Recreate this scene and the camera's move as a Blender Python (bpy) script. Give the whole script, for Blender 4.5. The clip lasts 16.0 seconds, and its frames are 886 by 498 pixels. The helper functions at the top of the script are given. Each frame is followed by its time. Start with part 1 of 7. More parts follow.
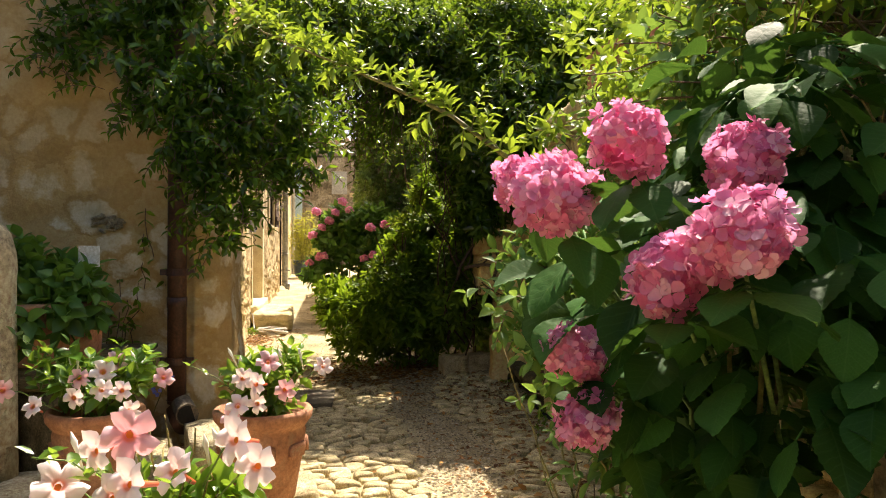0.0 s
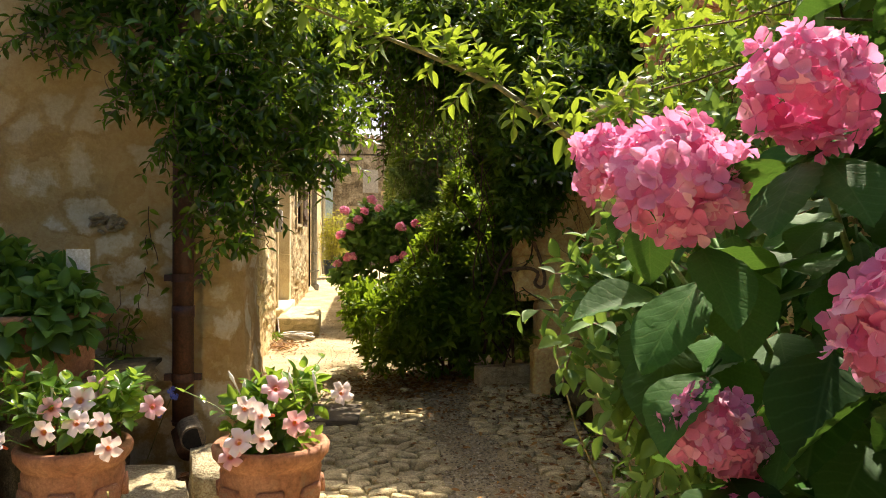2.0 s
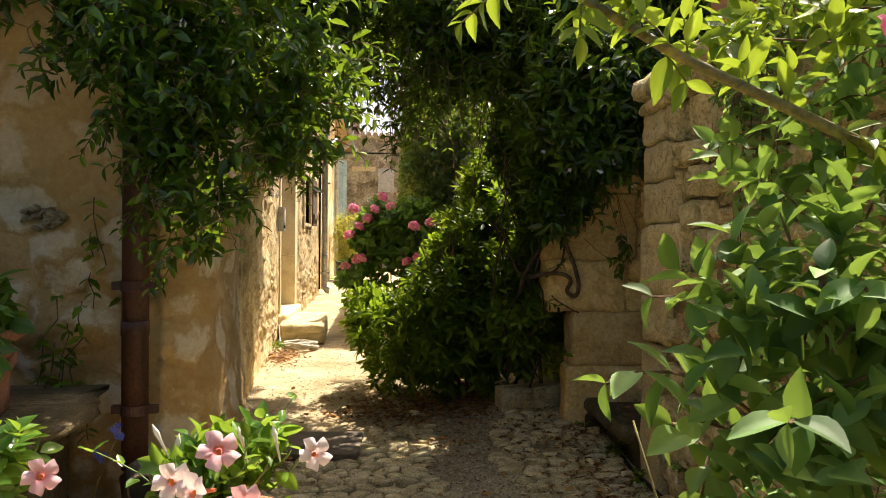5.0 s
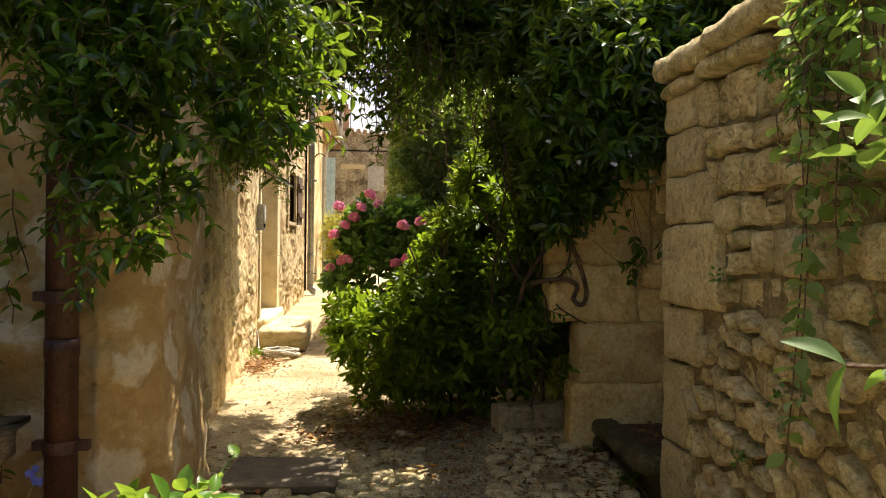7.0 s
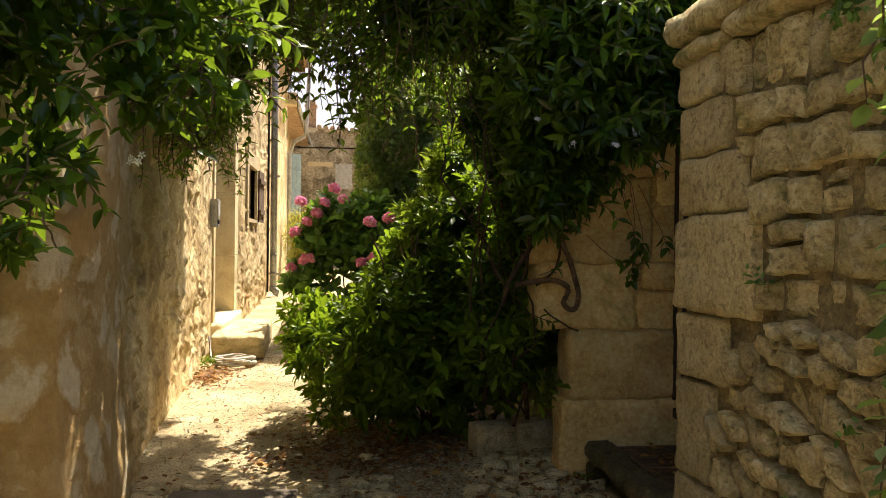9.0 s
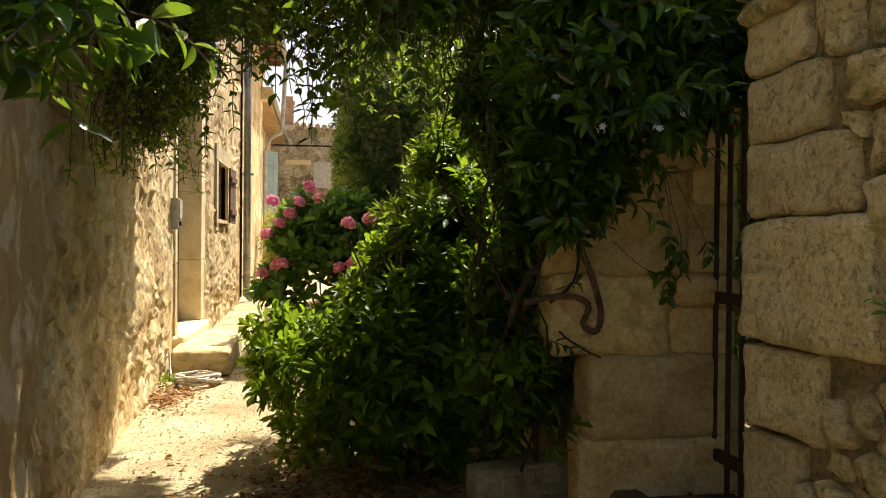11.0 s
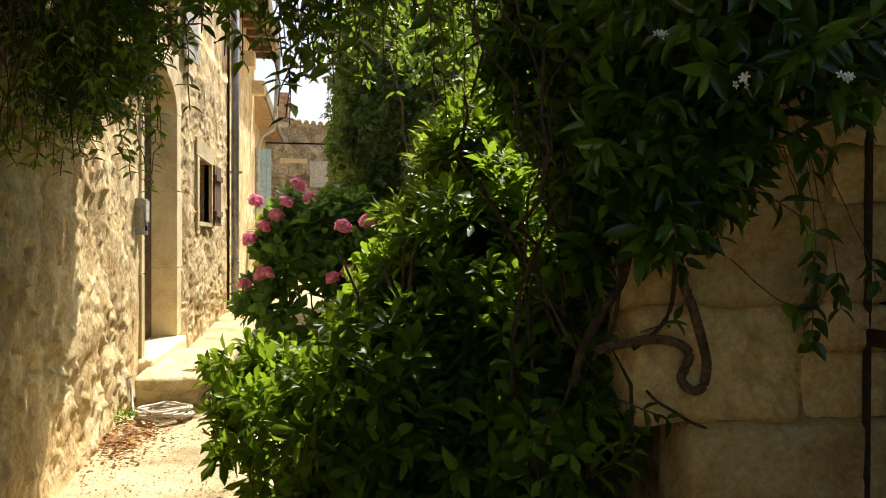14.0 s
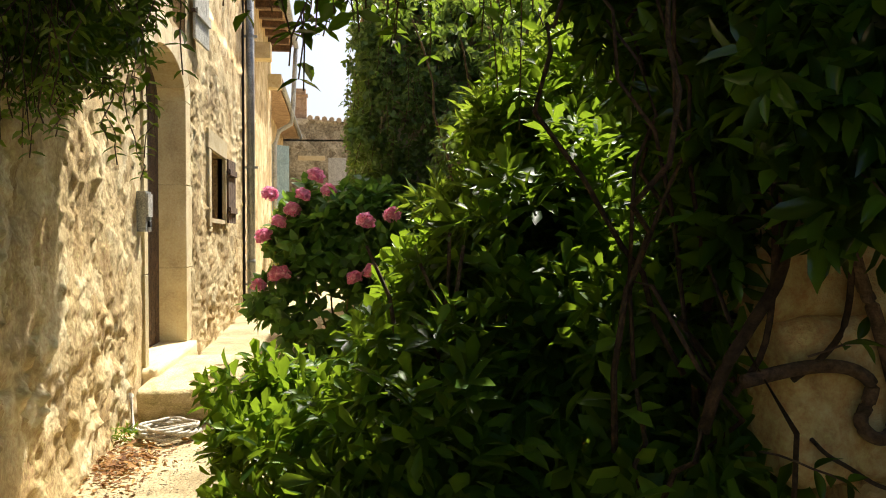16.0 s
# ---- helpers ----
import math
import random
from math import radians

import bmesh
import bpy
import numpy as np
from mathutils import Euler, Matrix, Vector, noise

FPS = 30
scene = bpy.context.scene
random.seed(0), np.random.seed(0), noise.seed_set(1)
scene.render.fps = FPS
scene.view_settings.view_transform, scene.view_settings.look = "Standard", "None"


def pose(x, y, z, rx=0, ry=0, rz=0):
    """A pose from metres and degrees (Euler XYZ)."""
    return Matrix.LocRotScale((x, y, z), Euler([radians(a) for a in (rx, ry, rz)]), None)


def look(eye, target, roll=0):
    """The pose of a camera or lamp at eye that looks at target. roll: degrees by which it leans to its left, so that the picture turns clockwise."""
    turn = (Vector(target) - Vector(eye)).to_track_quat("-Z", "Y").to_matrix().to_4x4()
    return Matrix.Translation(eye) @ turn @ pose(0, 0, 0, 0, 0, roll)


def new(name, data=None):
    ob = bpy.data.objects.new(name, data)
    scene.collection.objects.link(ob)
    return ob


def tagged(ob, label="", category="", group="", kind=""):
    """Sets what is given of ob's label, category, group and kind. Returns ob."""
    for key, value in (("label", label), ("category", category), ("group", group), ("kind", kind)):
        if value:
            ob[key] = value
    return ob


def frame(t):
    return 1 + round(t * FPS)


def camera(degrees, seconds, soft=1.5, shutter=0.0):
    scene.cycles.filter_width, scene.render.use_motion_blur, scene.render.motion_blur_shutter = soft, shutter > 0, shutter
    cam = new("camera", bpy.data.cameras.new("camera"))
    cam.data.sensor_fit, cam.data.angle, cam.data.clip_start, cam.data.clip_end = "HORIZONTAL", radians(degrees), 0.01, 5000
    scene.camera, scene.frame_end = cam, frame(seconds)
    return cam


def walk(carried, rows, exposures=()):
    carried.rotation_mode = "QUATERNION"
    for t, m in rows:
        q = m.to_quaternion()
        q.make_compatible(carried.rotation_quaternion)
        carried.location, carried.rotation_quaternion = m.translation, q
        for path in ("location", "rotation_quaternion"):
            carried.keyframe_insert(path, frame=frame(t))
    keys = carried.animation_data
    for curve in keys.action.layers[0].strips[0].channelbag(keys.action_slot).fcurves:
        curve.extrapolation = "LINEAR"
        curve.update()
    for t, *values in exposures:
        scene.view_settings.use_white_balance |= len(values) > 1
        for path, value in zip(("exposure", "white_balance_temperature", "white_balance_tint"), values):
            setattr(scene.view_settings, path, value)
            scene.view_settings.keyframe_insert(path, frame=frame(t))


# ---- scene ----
cam = camera(60.0, 16.0, 1.0)
PATH = [
    (0, (0.066, 0.36, 1.169), (0.356, 2.339, 1.155), 0.3),
    (0.5, (0.057, 0.486, 1.178), (0.326, 2.468, 1.162), 0.3),
    (1, (0.062, 0.607, 1.175), (0.309, 2.592, 1.158), 0.3),
    (1.5, (0.081, 0.741, 1.174), (0.309, 2.728, 1.157), 0.3),
    (2, (0.109, 0.88, 1.187), (0.317, 2.869, 1.169), 0.3),
    (2.5, (0.129, 1.017, 1.185), (0.321, 3.008, 1.167), 0.2),
    (3, (0.147, 1.161, 1.174), (0.323, 3.153, 1.156), 0.3),
    (3.5, (0.163, 1.303, 1.182), (0.324, 3.297, 1.164), 0.5),
    (4, (0.177, 1.428, 1.177), (0.336, 3.421, 1.163), 0.4),
    (6.5, (0.221, 2.044, 1.196), (0.399, 4.036, 1.178), 0.7),
    (7, (0.235, 2.185, 1.196), (0.423, 4.176, 1.179), 0.7),
    (7.5, (0.253, 2.319, 1.185), (0.46, 4.308, 1.168), 0.7),
    (8, (0.268, 2.469, 1.179), (0.495, 4.456, 1.161), 0.6),
    (8.5, (0.284, 2.614, 1.177), (0.532, 4.598, 1.161), 0.7),
    (9, (0.285, 2.757, 1.175), (0.552, 4.739, 1.159), 0.7),
    (11.5, (0.35, 3.585, 1.226), (0.673, 5.559, 1.208), 0.4),
    (12, (0.379, 3.748, 1.242), (0.704, 5.722, 1.224), 0.3),
    (12.5, (0.386, 3.906, 1.251), (0.712, 5.879, 1.233), 0.3),
    (13, (0.381, 4.058, 1.26), (0.707, 6.031, 1.244), 0.4),
    (13.5, (0.384, 4.219, 1.265), (0.708, 6.193, 1.246), 0.3),
    (14, (0.389, 4.371, 1.26), (0.71, 6.345, 1.24), 0.2),
    (14.5, (0.395, 4.523, 1.263), (0.711, 6.497, 1.242), 0.1),
    (15, (0.396, 4.653, 1.261), (0.702, 6.63, 1.241), 0.1),
    (15.5, (0.395, 4.805, 1.242), (0.686, 6.784, 1.221), -0.1),
    (16, (0.38, 4.971, 1.238), (0.653, 6.952, 1.214), -0.2),
]
walk(cam, [(t, look(eye, target, roll)) for t, eye, target, roll in PATH], exposures=((0, 1.22, 7050, 14.5), (3, 1.18, 7000, 14), (6.5, 1.12, 6950, 13.5), (9, 1.08, 6950, 13), (12, 0.95, 6800, 12), (16, 0.94, 6450, 9)))

# ---- world, sun, exposure ----
SUN_TO = Vector((0.258, 0.49, 0.83)).normalized()
world = bpy.data.worlds.new("world")
scene.world = world
world.use_nodes = True
wn = world.node_tree.nodes
sky = wn.new("ShaderNodeTexSky")
sky.sky_type = "NISHITA"
sky.sun_disc = False
sky.sun_elevation = math.asin(SUN_TO.z)
sky.sun_rotation = math.atan2(SUN_TO.x, SUN_TO.y)
sky.dust_density = 5.0
world.node_tree.links.new(sky.outputs[0], wn["Background"].inputs[0])
wn["Background"].inputs[1].default_value = 0.1
sun = new("sun", bpy.data.lights.new("sun", "SUN"))
sun.data.energy = 5.0
sun.data.angle = radians(0.53)
sun.data.color = (1.0, 0.925, 0.8)
sun.matrix_world = look(SUN_TO * 30, (0, 0, 0))


# ---- materials ----
def lin(h):
    c = [int(h[i:i + 2], 16) / 255 for i in (0, 2, 4)]
    return tuple(((v + 0.055) / 1.055) ** 2.4 if v > 0.04045 else v / 12.92 for v in c) + (1,)


def node(nt, kind, **sockets):
    n = nt.nodes.new(kind)
    for key, value in sockets.items():
        n.inputs[key.replace("_", " ")].default_value = value
    return n


def mottled(name, base, dark, light, scale=3.0, rough=0.9, bump=0.4, grain=60.0, metal=0.0, pieces=False, stain=None, cells=0.0, showing=None, pits=0.0, speckle=0.55):
    """Mineral surface: broad blotches, fine grain, and a relief made of both."""
    m = bpy.data.materials.new(name)
    m.use_nodes = True
    nt = m.node_tree
    b = nt.nodes["Principled BSDF"]
    b.inputs["Roughness"].default_value = rough
    b.inputs["Metallic"].default_value = metal
    tc = nt.nodes.new("ShaderNodeTexCoord")
    where = tc.outputs["Object"]
    if pieces:
        info = nt.nodes.new("ShaderNodeObjectInfo")
        shift = nt.nodes.new("ShaderNodeVectorMath")
        shift.operation = "MULTIPLY_ADD"
        shift.inputs[1].default_value = (1, 1, 1)
        scl = nt.nodes.new("ShaderNodeVectorMath")
        scl.operation = "SCALE"
        scl.inputs[0].default_value = (17, 31, 23)
        nt.links.new(info.outputs["Random"], scl.inputs["Scale"])
        nt.links.new(where, shift.inputs[0])
        nt.links.new(scl.outputs[0], shift.inputs[2])
        where = shift.outputs[0]
    big = node(nt, "ShaderNodeTexNoise", Scale=scale, Detail=6.0, Roughness=0.62, Distortion=0.6)
    fine = node(nt, "ShaderNodeTexNoise", Scale=grain, Detail=5.0, Roughness=0.7)
    for n in (big, fine):
        nt.links.new(where, n.inputs["Vector"])
    ramp = nt.nodes.new("ShaderNodeValToRGB")
    ramp.color_ramp.elements[0].position, ramp.color_ramp.elements[0].color = 0.28, dark
    ramp.color_ramp.elements[1].position, ramp.color_ramp.elements[1].color = 0.72, light
    e = ramp.color_ramp.elements.new(0.5)
    e.color = base
    nt.links.new(big.outputs["Fac"], ramp.inputs[0])
    colour = ramp.outputs[0]
    mix = nt.nodes.new("ShaderNodeMix")
    mix.data_type, mix.blend_type = "RGBA", "OVERLAY"
    mix.inputs[0].default_value = speckle
    nt.links.new(colour, mix.inputs[6])
    crisp = nt.nodes.new("ShaderNodeMapRange")
    crisp.inputs[1].default_value, crisp.inputs[2].default_value = 0.32, 0.68
    nt.links.new(fine.outputs["Fac"], crisp.inputs[0])
    nt.links.new(crisp.outputs[0], mix.inputs[7])
    colour = mix.outputs[2]
    pit = None
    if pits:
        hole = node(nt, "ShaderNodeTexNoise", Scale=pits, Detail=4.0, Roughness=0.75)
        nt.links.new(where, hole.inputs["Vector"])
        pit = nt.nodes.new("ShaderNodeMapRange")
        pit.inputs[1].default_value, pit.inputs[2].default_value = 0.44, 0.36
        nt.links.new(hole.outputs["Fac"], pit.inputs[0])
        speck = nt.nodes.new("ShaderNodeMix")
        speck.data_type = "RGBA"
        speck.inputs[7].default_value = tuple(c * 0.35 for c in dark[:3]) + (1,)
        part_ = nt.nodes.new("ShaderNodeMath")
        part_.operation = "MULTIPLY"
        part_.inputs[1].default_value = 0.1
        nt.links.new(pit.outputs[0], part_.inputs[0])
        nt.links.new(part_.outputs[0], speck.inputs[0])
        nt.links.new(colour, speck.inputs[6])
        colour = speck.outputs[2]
    edge = None
    if cells:
        warp = node(nt, "ShaderNodeTexNoise", Scale=3.2, Detail=7.0, Roughness=0.65)
        nt.links.new(where, warp.inputs["Vector"])
        wv = nt.nodes.new("ShaderNodeVectorMath")
        wv.operation = "MULTIPLY_ADD"
        wv.inputs[1].default_value = (0.3, 0.3, 0.3)
        nt.links.new(warp.outputs["Color"], wv.inputs[0])
        nt.links.new(where, wv.inputs[2])
        cell = node(nt, "ShaderNodeTexVoronoi", Scale=cells)
        edge = node(nt, "ShaderNodeTexVoronoi", Scale=cells)
        edge.feature = "DISTANCE_TO_EDGE"
        nt.links.new(wv.outputs[0], cell.inputs["Vector"])
        nt.links.new(wv.outputs[0], edge.inputs["Vector"])
        tone = nt.nodes.new("ShaderNodeMix")
        tone.data_type, tone.blend_type = "RGBA", "SOFT_LIGHT"
        tone.inputs[0].default_value = 0.55
        grey = nt.nodes.new("ShaderNodeSeparateColor")
        nt.links.new(cell.outputs["Color"], grey.inputs[0])
        nt.links.new(colour, tone.inputs[6])
        nt.links.new(grey.outputs[0], tone.inputs[7])
        colour = tone.outputs[2]
    if showing:
        # old stones that show through where the lime has worn off
        mask = nt.nodes.new("ShaderNodeMath")
        mask.operation = "MULTIPLY_ADD"
        mask.inputs[1].default_value = 0.35
        nt.links.new(big.outputs["Fac"], mask.inputs[0])
        nt.links.new(edge.outputs["Distance"], mask.inputs[2])
        rim = nt.nodes.new("ShaderNodeMapRange")
        rim.inputs[1].default_value, rim.inputs[2].default_value = 0.25, 0.36
        nt.links.new(mask.outputs[0], rim.inputs[0])
        some = nt.nodes.new("ShaderNodeMapRange")
        some.inputs[1].default_value, some.inputs[2].default_value = 0.28, 0.4
        nt.links.new(grey.outputs[1], some.inputs[0])
        both = nt.nodes.new("ShaderNodeMath")
        both.operation = "MULTIPLY"
        nt.links.new(rim.outputs[0], both.inputs[0])
        nt.links.new(some.outputs[0], both.inputs[1])
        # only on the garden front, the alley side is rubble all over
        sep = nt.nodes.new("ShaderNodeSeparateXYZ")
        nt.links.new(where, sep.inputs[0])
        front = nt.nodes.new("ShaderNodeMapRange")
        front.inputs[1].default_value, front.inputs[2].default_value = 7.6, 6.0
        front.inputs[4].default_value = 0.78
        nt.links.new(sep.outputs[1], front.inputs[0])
        low = nt.nodes.new("ShaderNodeMapRange")
        low.inputs[1].default_value, low.inputs[2].default_value = 2.0, 1.15
        low.inputs[3].default_value = 0.22
        nt.links.new(sep.outputs[2], low.inputs[0])
        lowfront = nt.nodes.new("ShaderNodeMath")
        lowfront.operation = "MULTIPLY"
        nt.links.new(low.outputs[0], lowfront.inputs[0])
        nt.links.new(front.outputs[0], lowfront.inputs[1])
        both2 = nt.nodes.new("ShaderNodeMath")
        both2.operation = "MULTIPLY"
        nt.links.new(both.outputs[0], both2.inputs[0])
        nt.links.new(lowfront.outputs[0], both2.inputs[1])
        both = both2
        # ochre-brown tint over front and corner, partly shade put into the colour
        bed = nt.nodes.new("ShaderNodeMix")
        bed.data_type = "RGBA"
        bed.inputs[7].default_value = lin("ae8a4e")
        bed_shade_f = nt.nodes.new("ShaderNodeMath")
        bed_shade_f.operation = "MULTIPLY"
        bed_shade_f.inputs[1].default_value = 0.85
        nt.links.new(front.outputs[0], bed_shade_f.inputs[0])
        nt.links.new(bed_shade_f.outputs[0], bed.inputs[0])
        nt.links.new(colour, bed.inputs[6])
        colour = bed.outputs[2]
        sx = nt.nodes.new("ShaderNodeMix")
        sx.data_type = "RGBA"
        pale = nt.nodes.new("ShaderNodeMix")
        pale.data_type, pale.blend_type = "RGBA", "OVERLAY"
        pale.inputs[0].default_value = 0.7
        pale.inputs[6].default_value = showing
        nt.links.new(fine.outputs["Fac"], pale.inputs[7])
        nt.links.new(both.outputs[0], sx.inputs[0])
        nt.links.new(colour, sx.inputs[6])
        nt.links.new(pale.outputs[2], sx.inputs[7])
        colour = sx.outputs[2]
    if stain:
        sn = node(nt, "ShaderNodeTexNoise", Scale=scale * 0.45, Detail=8.0, Roughness=0.7, Distortion=1.2)
        nt.links.new(where, sn.inputs["Vector"])
        sr = nt.nodes.new("ShaderNodeMapRange")
        sr.inputs[1].default_value, sr.inputs[2].default_value = 0.54, 0.68
        nt.links.new(sn.outputs["Fac"], sr.inputs[0])
        mx = nt.nodes.new("ShaderNodeMix")
        mx.data_type = "RGBA"
        mx.inputs[7].default_value = stain
        nt.links.new(sr.outputs[0], mx.inputs[0])
        nt.links.new(colour, mx.inputs[6])
        colour = mx.outputs[2]
    if pieces:
        hsv = nt.nodes.new("ShaderNodeHueSaturation")
        mr = nt.nodes.new("ShaderNodeMapRange")
        mr.inputs[3].default_value, mr.inputs[4].default_value = 0.78, 1.15
        nt.links.new(info.outputs["Random"], mr.inputs[0])
        nt.links.new(mr.outputs[0], hsv.inputs["Value"])
        nt.links.new(colour, hsv.inputs["Color"])
        colour = hsv.outputs[0]
    nt.links.new(colour, b.inputs["Base Color"])
    add = nt.nodes.new("ShaderNodeMath")
    add.operation = "MULTIPLY_ADD"
    add.inputs[1].default_value = 0.35
    nt.links.new(fine.outputs["Fac"], add.inputs[0])
    nt.links.new(big.outputs["Fac"], add.inputs[2])
    if edge:
        em = nt.nodes.new("ShaderNodeMapRange")
        em.inputs[2].default_value = 0.12
        em.inputs[4].default_value = 0.08 if showing else 0.5
        nt.links.new(edge.outputs["Distance"], em.inputs[0])
        plus = nt.nodes.new("ShaderNodeMath")
        plus.operation = "ADD"
        nt.links.new(add.outputs[0], plus.inputs[0])
        nt.links.new(em.outputs[0], plus.inputs[1])
        add = plus
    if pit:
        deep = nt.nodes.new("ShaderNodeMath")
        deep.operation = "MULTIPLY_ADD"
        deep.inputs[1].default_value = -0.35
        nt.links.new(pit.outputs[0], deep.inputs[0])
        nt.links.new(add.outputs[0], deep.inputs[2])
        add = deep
    bp = nt.nodes.new("ShaderNodeBump")
    bp.inputs["Strength"].default_value = bump
    bp.inputs["Distance"].default_value = 0.03
    nt.links.new(add.outputs[0], bp.inputs["Height"])
    nt.links.new(bp.outputs[0], b.inputs["Normal"])
    return m


def leafy(name, dark, mid, light, through_light, rough=0.38, island=True, thin=0.35, gloss=0.45):
    """Leaf or petal: gloss over a coloured body that lets light through; each leaf has its own tone."""
    m = bpy.data.materials.new(name)
    m.use_nodes = True
    nt = m.node_tree
    b = nt.nodes["Principled BSDF"]
    b.inputs["Roughness"].default_value = rough
    b.inputs["Specular IOR Level"].default_value = gloss
    if island:
        pick = nt.nodes.new("ShaderNodeNewGeometry").outputs["Random Per Island"]
    else:
        pick = nt.nodes.new("ShaderNodeObjectInfo").outputs["Random"]
    ramp = nt.nodes.new("ShaderNodeValToRGB")
    ramp.color_ramp.elements[0].position, ramp.color_ramp.elements[0].color = 0.0, dark
    ramp.color_ramp.elements[1].position, ramp.color_ramp.elements[1].color = 1.0, light
    e = ramp.color_ramp.elements.new(0.55)
    e.color = mid
    nt.links.new(pick, ramp.inputs[0])
    tc = nt.nodes.new("ShaderNodeTexCoord")
    nz = node(nt, "ShaderNodeTexNoise", Scale=45.0, Detail=3.0)
    nt.links.new(tc.outputs["Object"], nz.inputs["Vector"])
    mix = nt.nodes.new("ShaderNodeMix")
    mix.data_type, mix.blend_type = "RGBA", "OVERLAY"
    mix.inputs[0].default_value = 0.35
    nt.links.new(ramp.outputs[0], mix.inputs[6])
    nt.links.new(nz.outputs["Fac"], mix.inputs[7])
    nt.links.new(mix.outputs[2], b.inputs["Base Color"])
    tr = nt.nodes.new("ShaderNodeBsdfTranslucent")
    tint = nt.nodes.new("ShaderNodeMix")
    tint.data_type, tint.blend_type = "RGBA", "MULTIPLY"
    tint.inputs[0].default_value = 0.0
    tint.inputs[6].default_value = through_light
    nt.links.new(mix.outputs[2], tint.inputs[7])
    nt.links.new(tint.outputs[2], tr.inputs["Color"])
    sh = nt.nodes.new("ShaderNodeMixShader")
    sh.inputs[0].default_value = thin
    nt.links.new(b.outputs[0], sh.inputs[1])
    nt.links.new(tr.outputs[0], sh.inputs[2])
    nt.links.new(sh.outputs[0], nt.nodes["Material Output"].inputs["Surface"])
    bp = nt.nodes.new("ShaderNodeBump")
    bp.inputs["Strength"].default_value = 0.25
    bp.inputs["Distance"].default_value = 0.004
    nt.links.new(nz.outputs["Fac"], bp.inputs["Height"])
    nt.links.new(bp.outputs[0], b.inputs["Normal"])
    return m


M_RENDER = mottled("lime_render", lin("b49a70"), lin("8d744e"), lin("cdb68c"), 1.6, 0.95, 0.5, 40, stain=lin("8a7a5e"))
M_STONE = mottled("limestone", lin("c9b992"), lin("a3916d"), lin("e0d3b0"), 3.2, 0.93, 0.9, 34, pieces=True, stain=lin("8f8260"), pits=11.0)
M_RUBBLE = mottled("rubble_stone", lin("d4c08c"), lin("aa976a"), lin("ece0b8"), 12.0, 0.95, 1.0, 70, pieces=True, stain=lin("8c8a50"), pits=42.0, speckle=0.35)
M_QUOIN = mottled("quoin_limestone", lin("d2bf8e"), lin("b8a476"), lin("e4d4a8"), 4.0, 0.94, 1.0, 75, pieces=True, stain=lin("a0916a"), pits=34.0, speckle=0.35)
M_GROUND = mottled("path_earth", lin("b0a07c"), lin("8f7e5c"), lin("cbbd98"), 2.2, 0.97, 0.6, 90)
M_COBBLE = mottled("cobble_stone", lin("b0a284"), lin("877a60"), lin("cbbe9f"), 6.0, 0.9, 0.6, 60, pieces=True)
M_FLAGS = mottled("worn_cobble", lin("c0b086"), lin("94845c"), lin("dccca2"), 13.0, 0.88, 0.5, 110, pieces=True, stain=lin("6f6649"))
M_TERRA = mottled("terracotta", lin("a67355"), lin("875a42"), lin("bd8c6c"), 7.0, 0.88, 0.35, 70, stain=lin("9a8168"), speckle=0.3)
M_PIPE = mottled("brown_paint_iron", lin("4a2f24"), lin("38231b"), lin("5e3f30"), 9.0, 0.55, 0.25, 80)
M_ZINC = mottled("zinc", lin("a3a5a4"), lin("878a8b"), lin("bcbebc"), 8.0, 0.42, 0.1, 80, metal=0.35)
M_RUST = mottled("rusty_iron", lin("3e2a1f"), lin("2b1d16"), lin("5a3d2b"), 12.0, 0.8, 0.4, 90)
M_PLATE = mottled("rusted_plate", lin("664c38"), lin("453224"), lin("826448"), 14.0, 0.85, 0.5, 90)
M_BARK = mottled("bark", lin("6d5640"), lin("463626"), lin("8c7355"), 14.0, 0.92, 0.7, 60)
M_SLATE = mottled("dark_slab", lin("6e6352"), lin("574e40"), lin("82765f"), 4.0, 0.85, 0.3, 70)
M_SHUTTER = mottled("blue_grey_paint", lin("8ea6ac"), lin("7d959b"), lin("a3b8bc"), 6.0, 0.6, 0.15, 60)
M_WOOD = mottled("weathered_wood", lin("6a5442"), lin("4c3b2d"), lin("84694f"), 10.0, 0.85, 0.4, 60)
M_TILE = mottled("roof_tile", lin("a5896c"), lin("80664e"), lin("bfa688"), 8.0, 0.9, 0.4, 60)
M_JASMINE = leafy("jasmine_leaf", lin("172f0b"), lin("2c4e14"), lin("608628"), lin("90b030"), 0.22, gloss=0.55, thin=0.3)
M_LAUREL = leafy("laurel_leaf", lin("223d11"), lin("3d5e1a"), lin("78992f"), lin("a8c834"), 0.42, thin=0.32, gloss=0.18)
M_IVY = leafy("ivy_leaf", lin("35502a"), lin("567640"), lin("88a25c"), lin("9cb648"), 0.4, gloss=0.6)
M_LIGHTLEAF = leafy("shrub_leaf", lin("3c5a1e"), lin("5f7f2a"), lin("94aa40"), lin("a8be3a"), 0.45, thin=0.34, gloss=0.35)


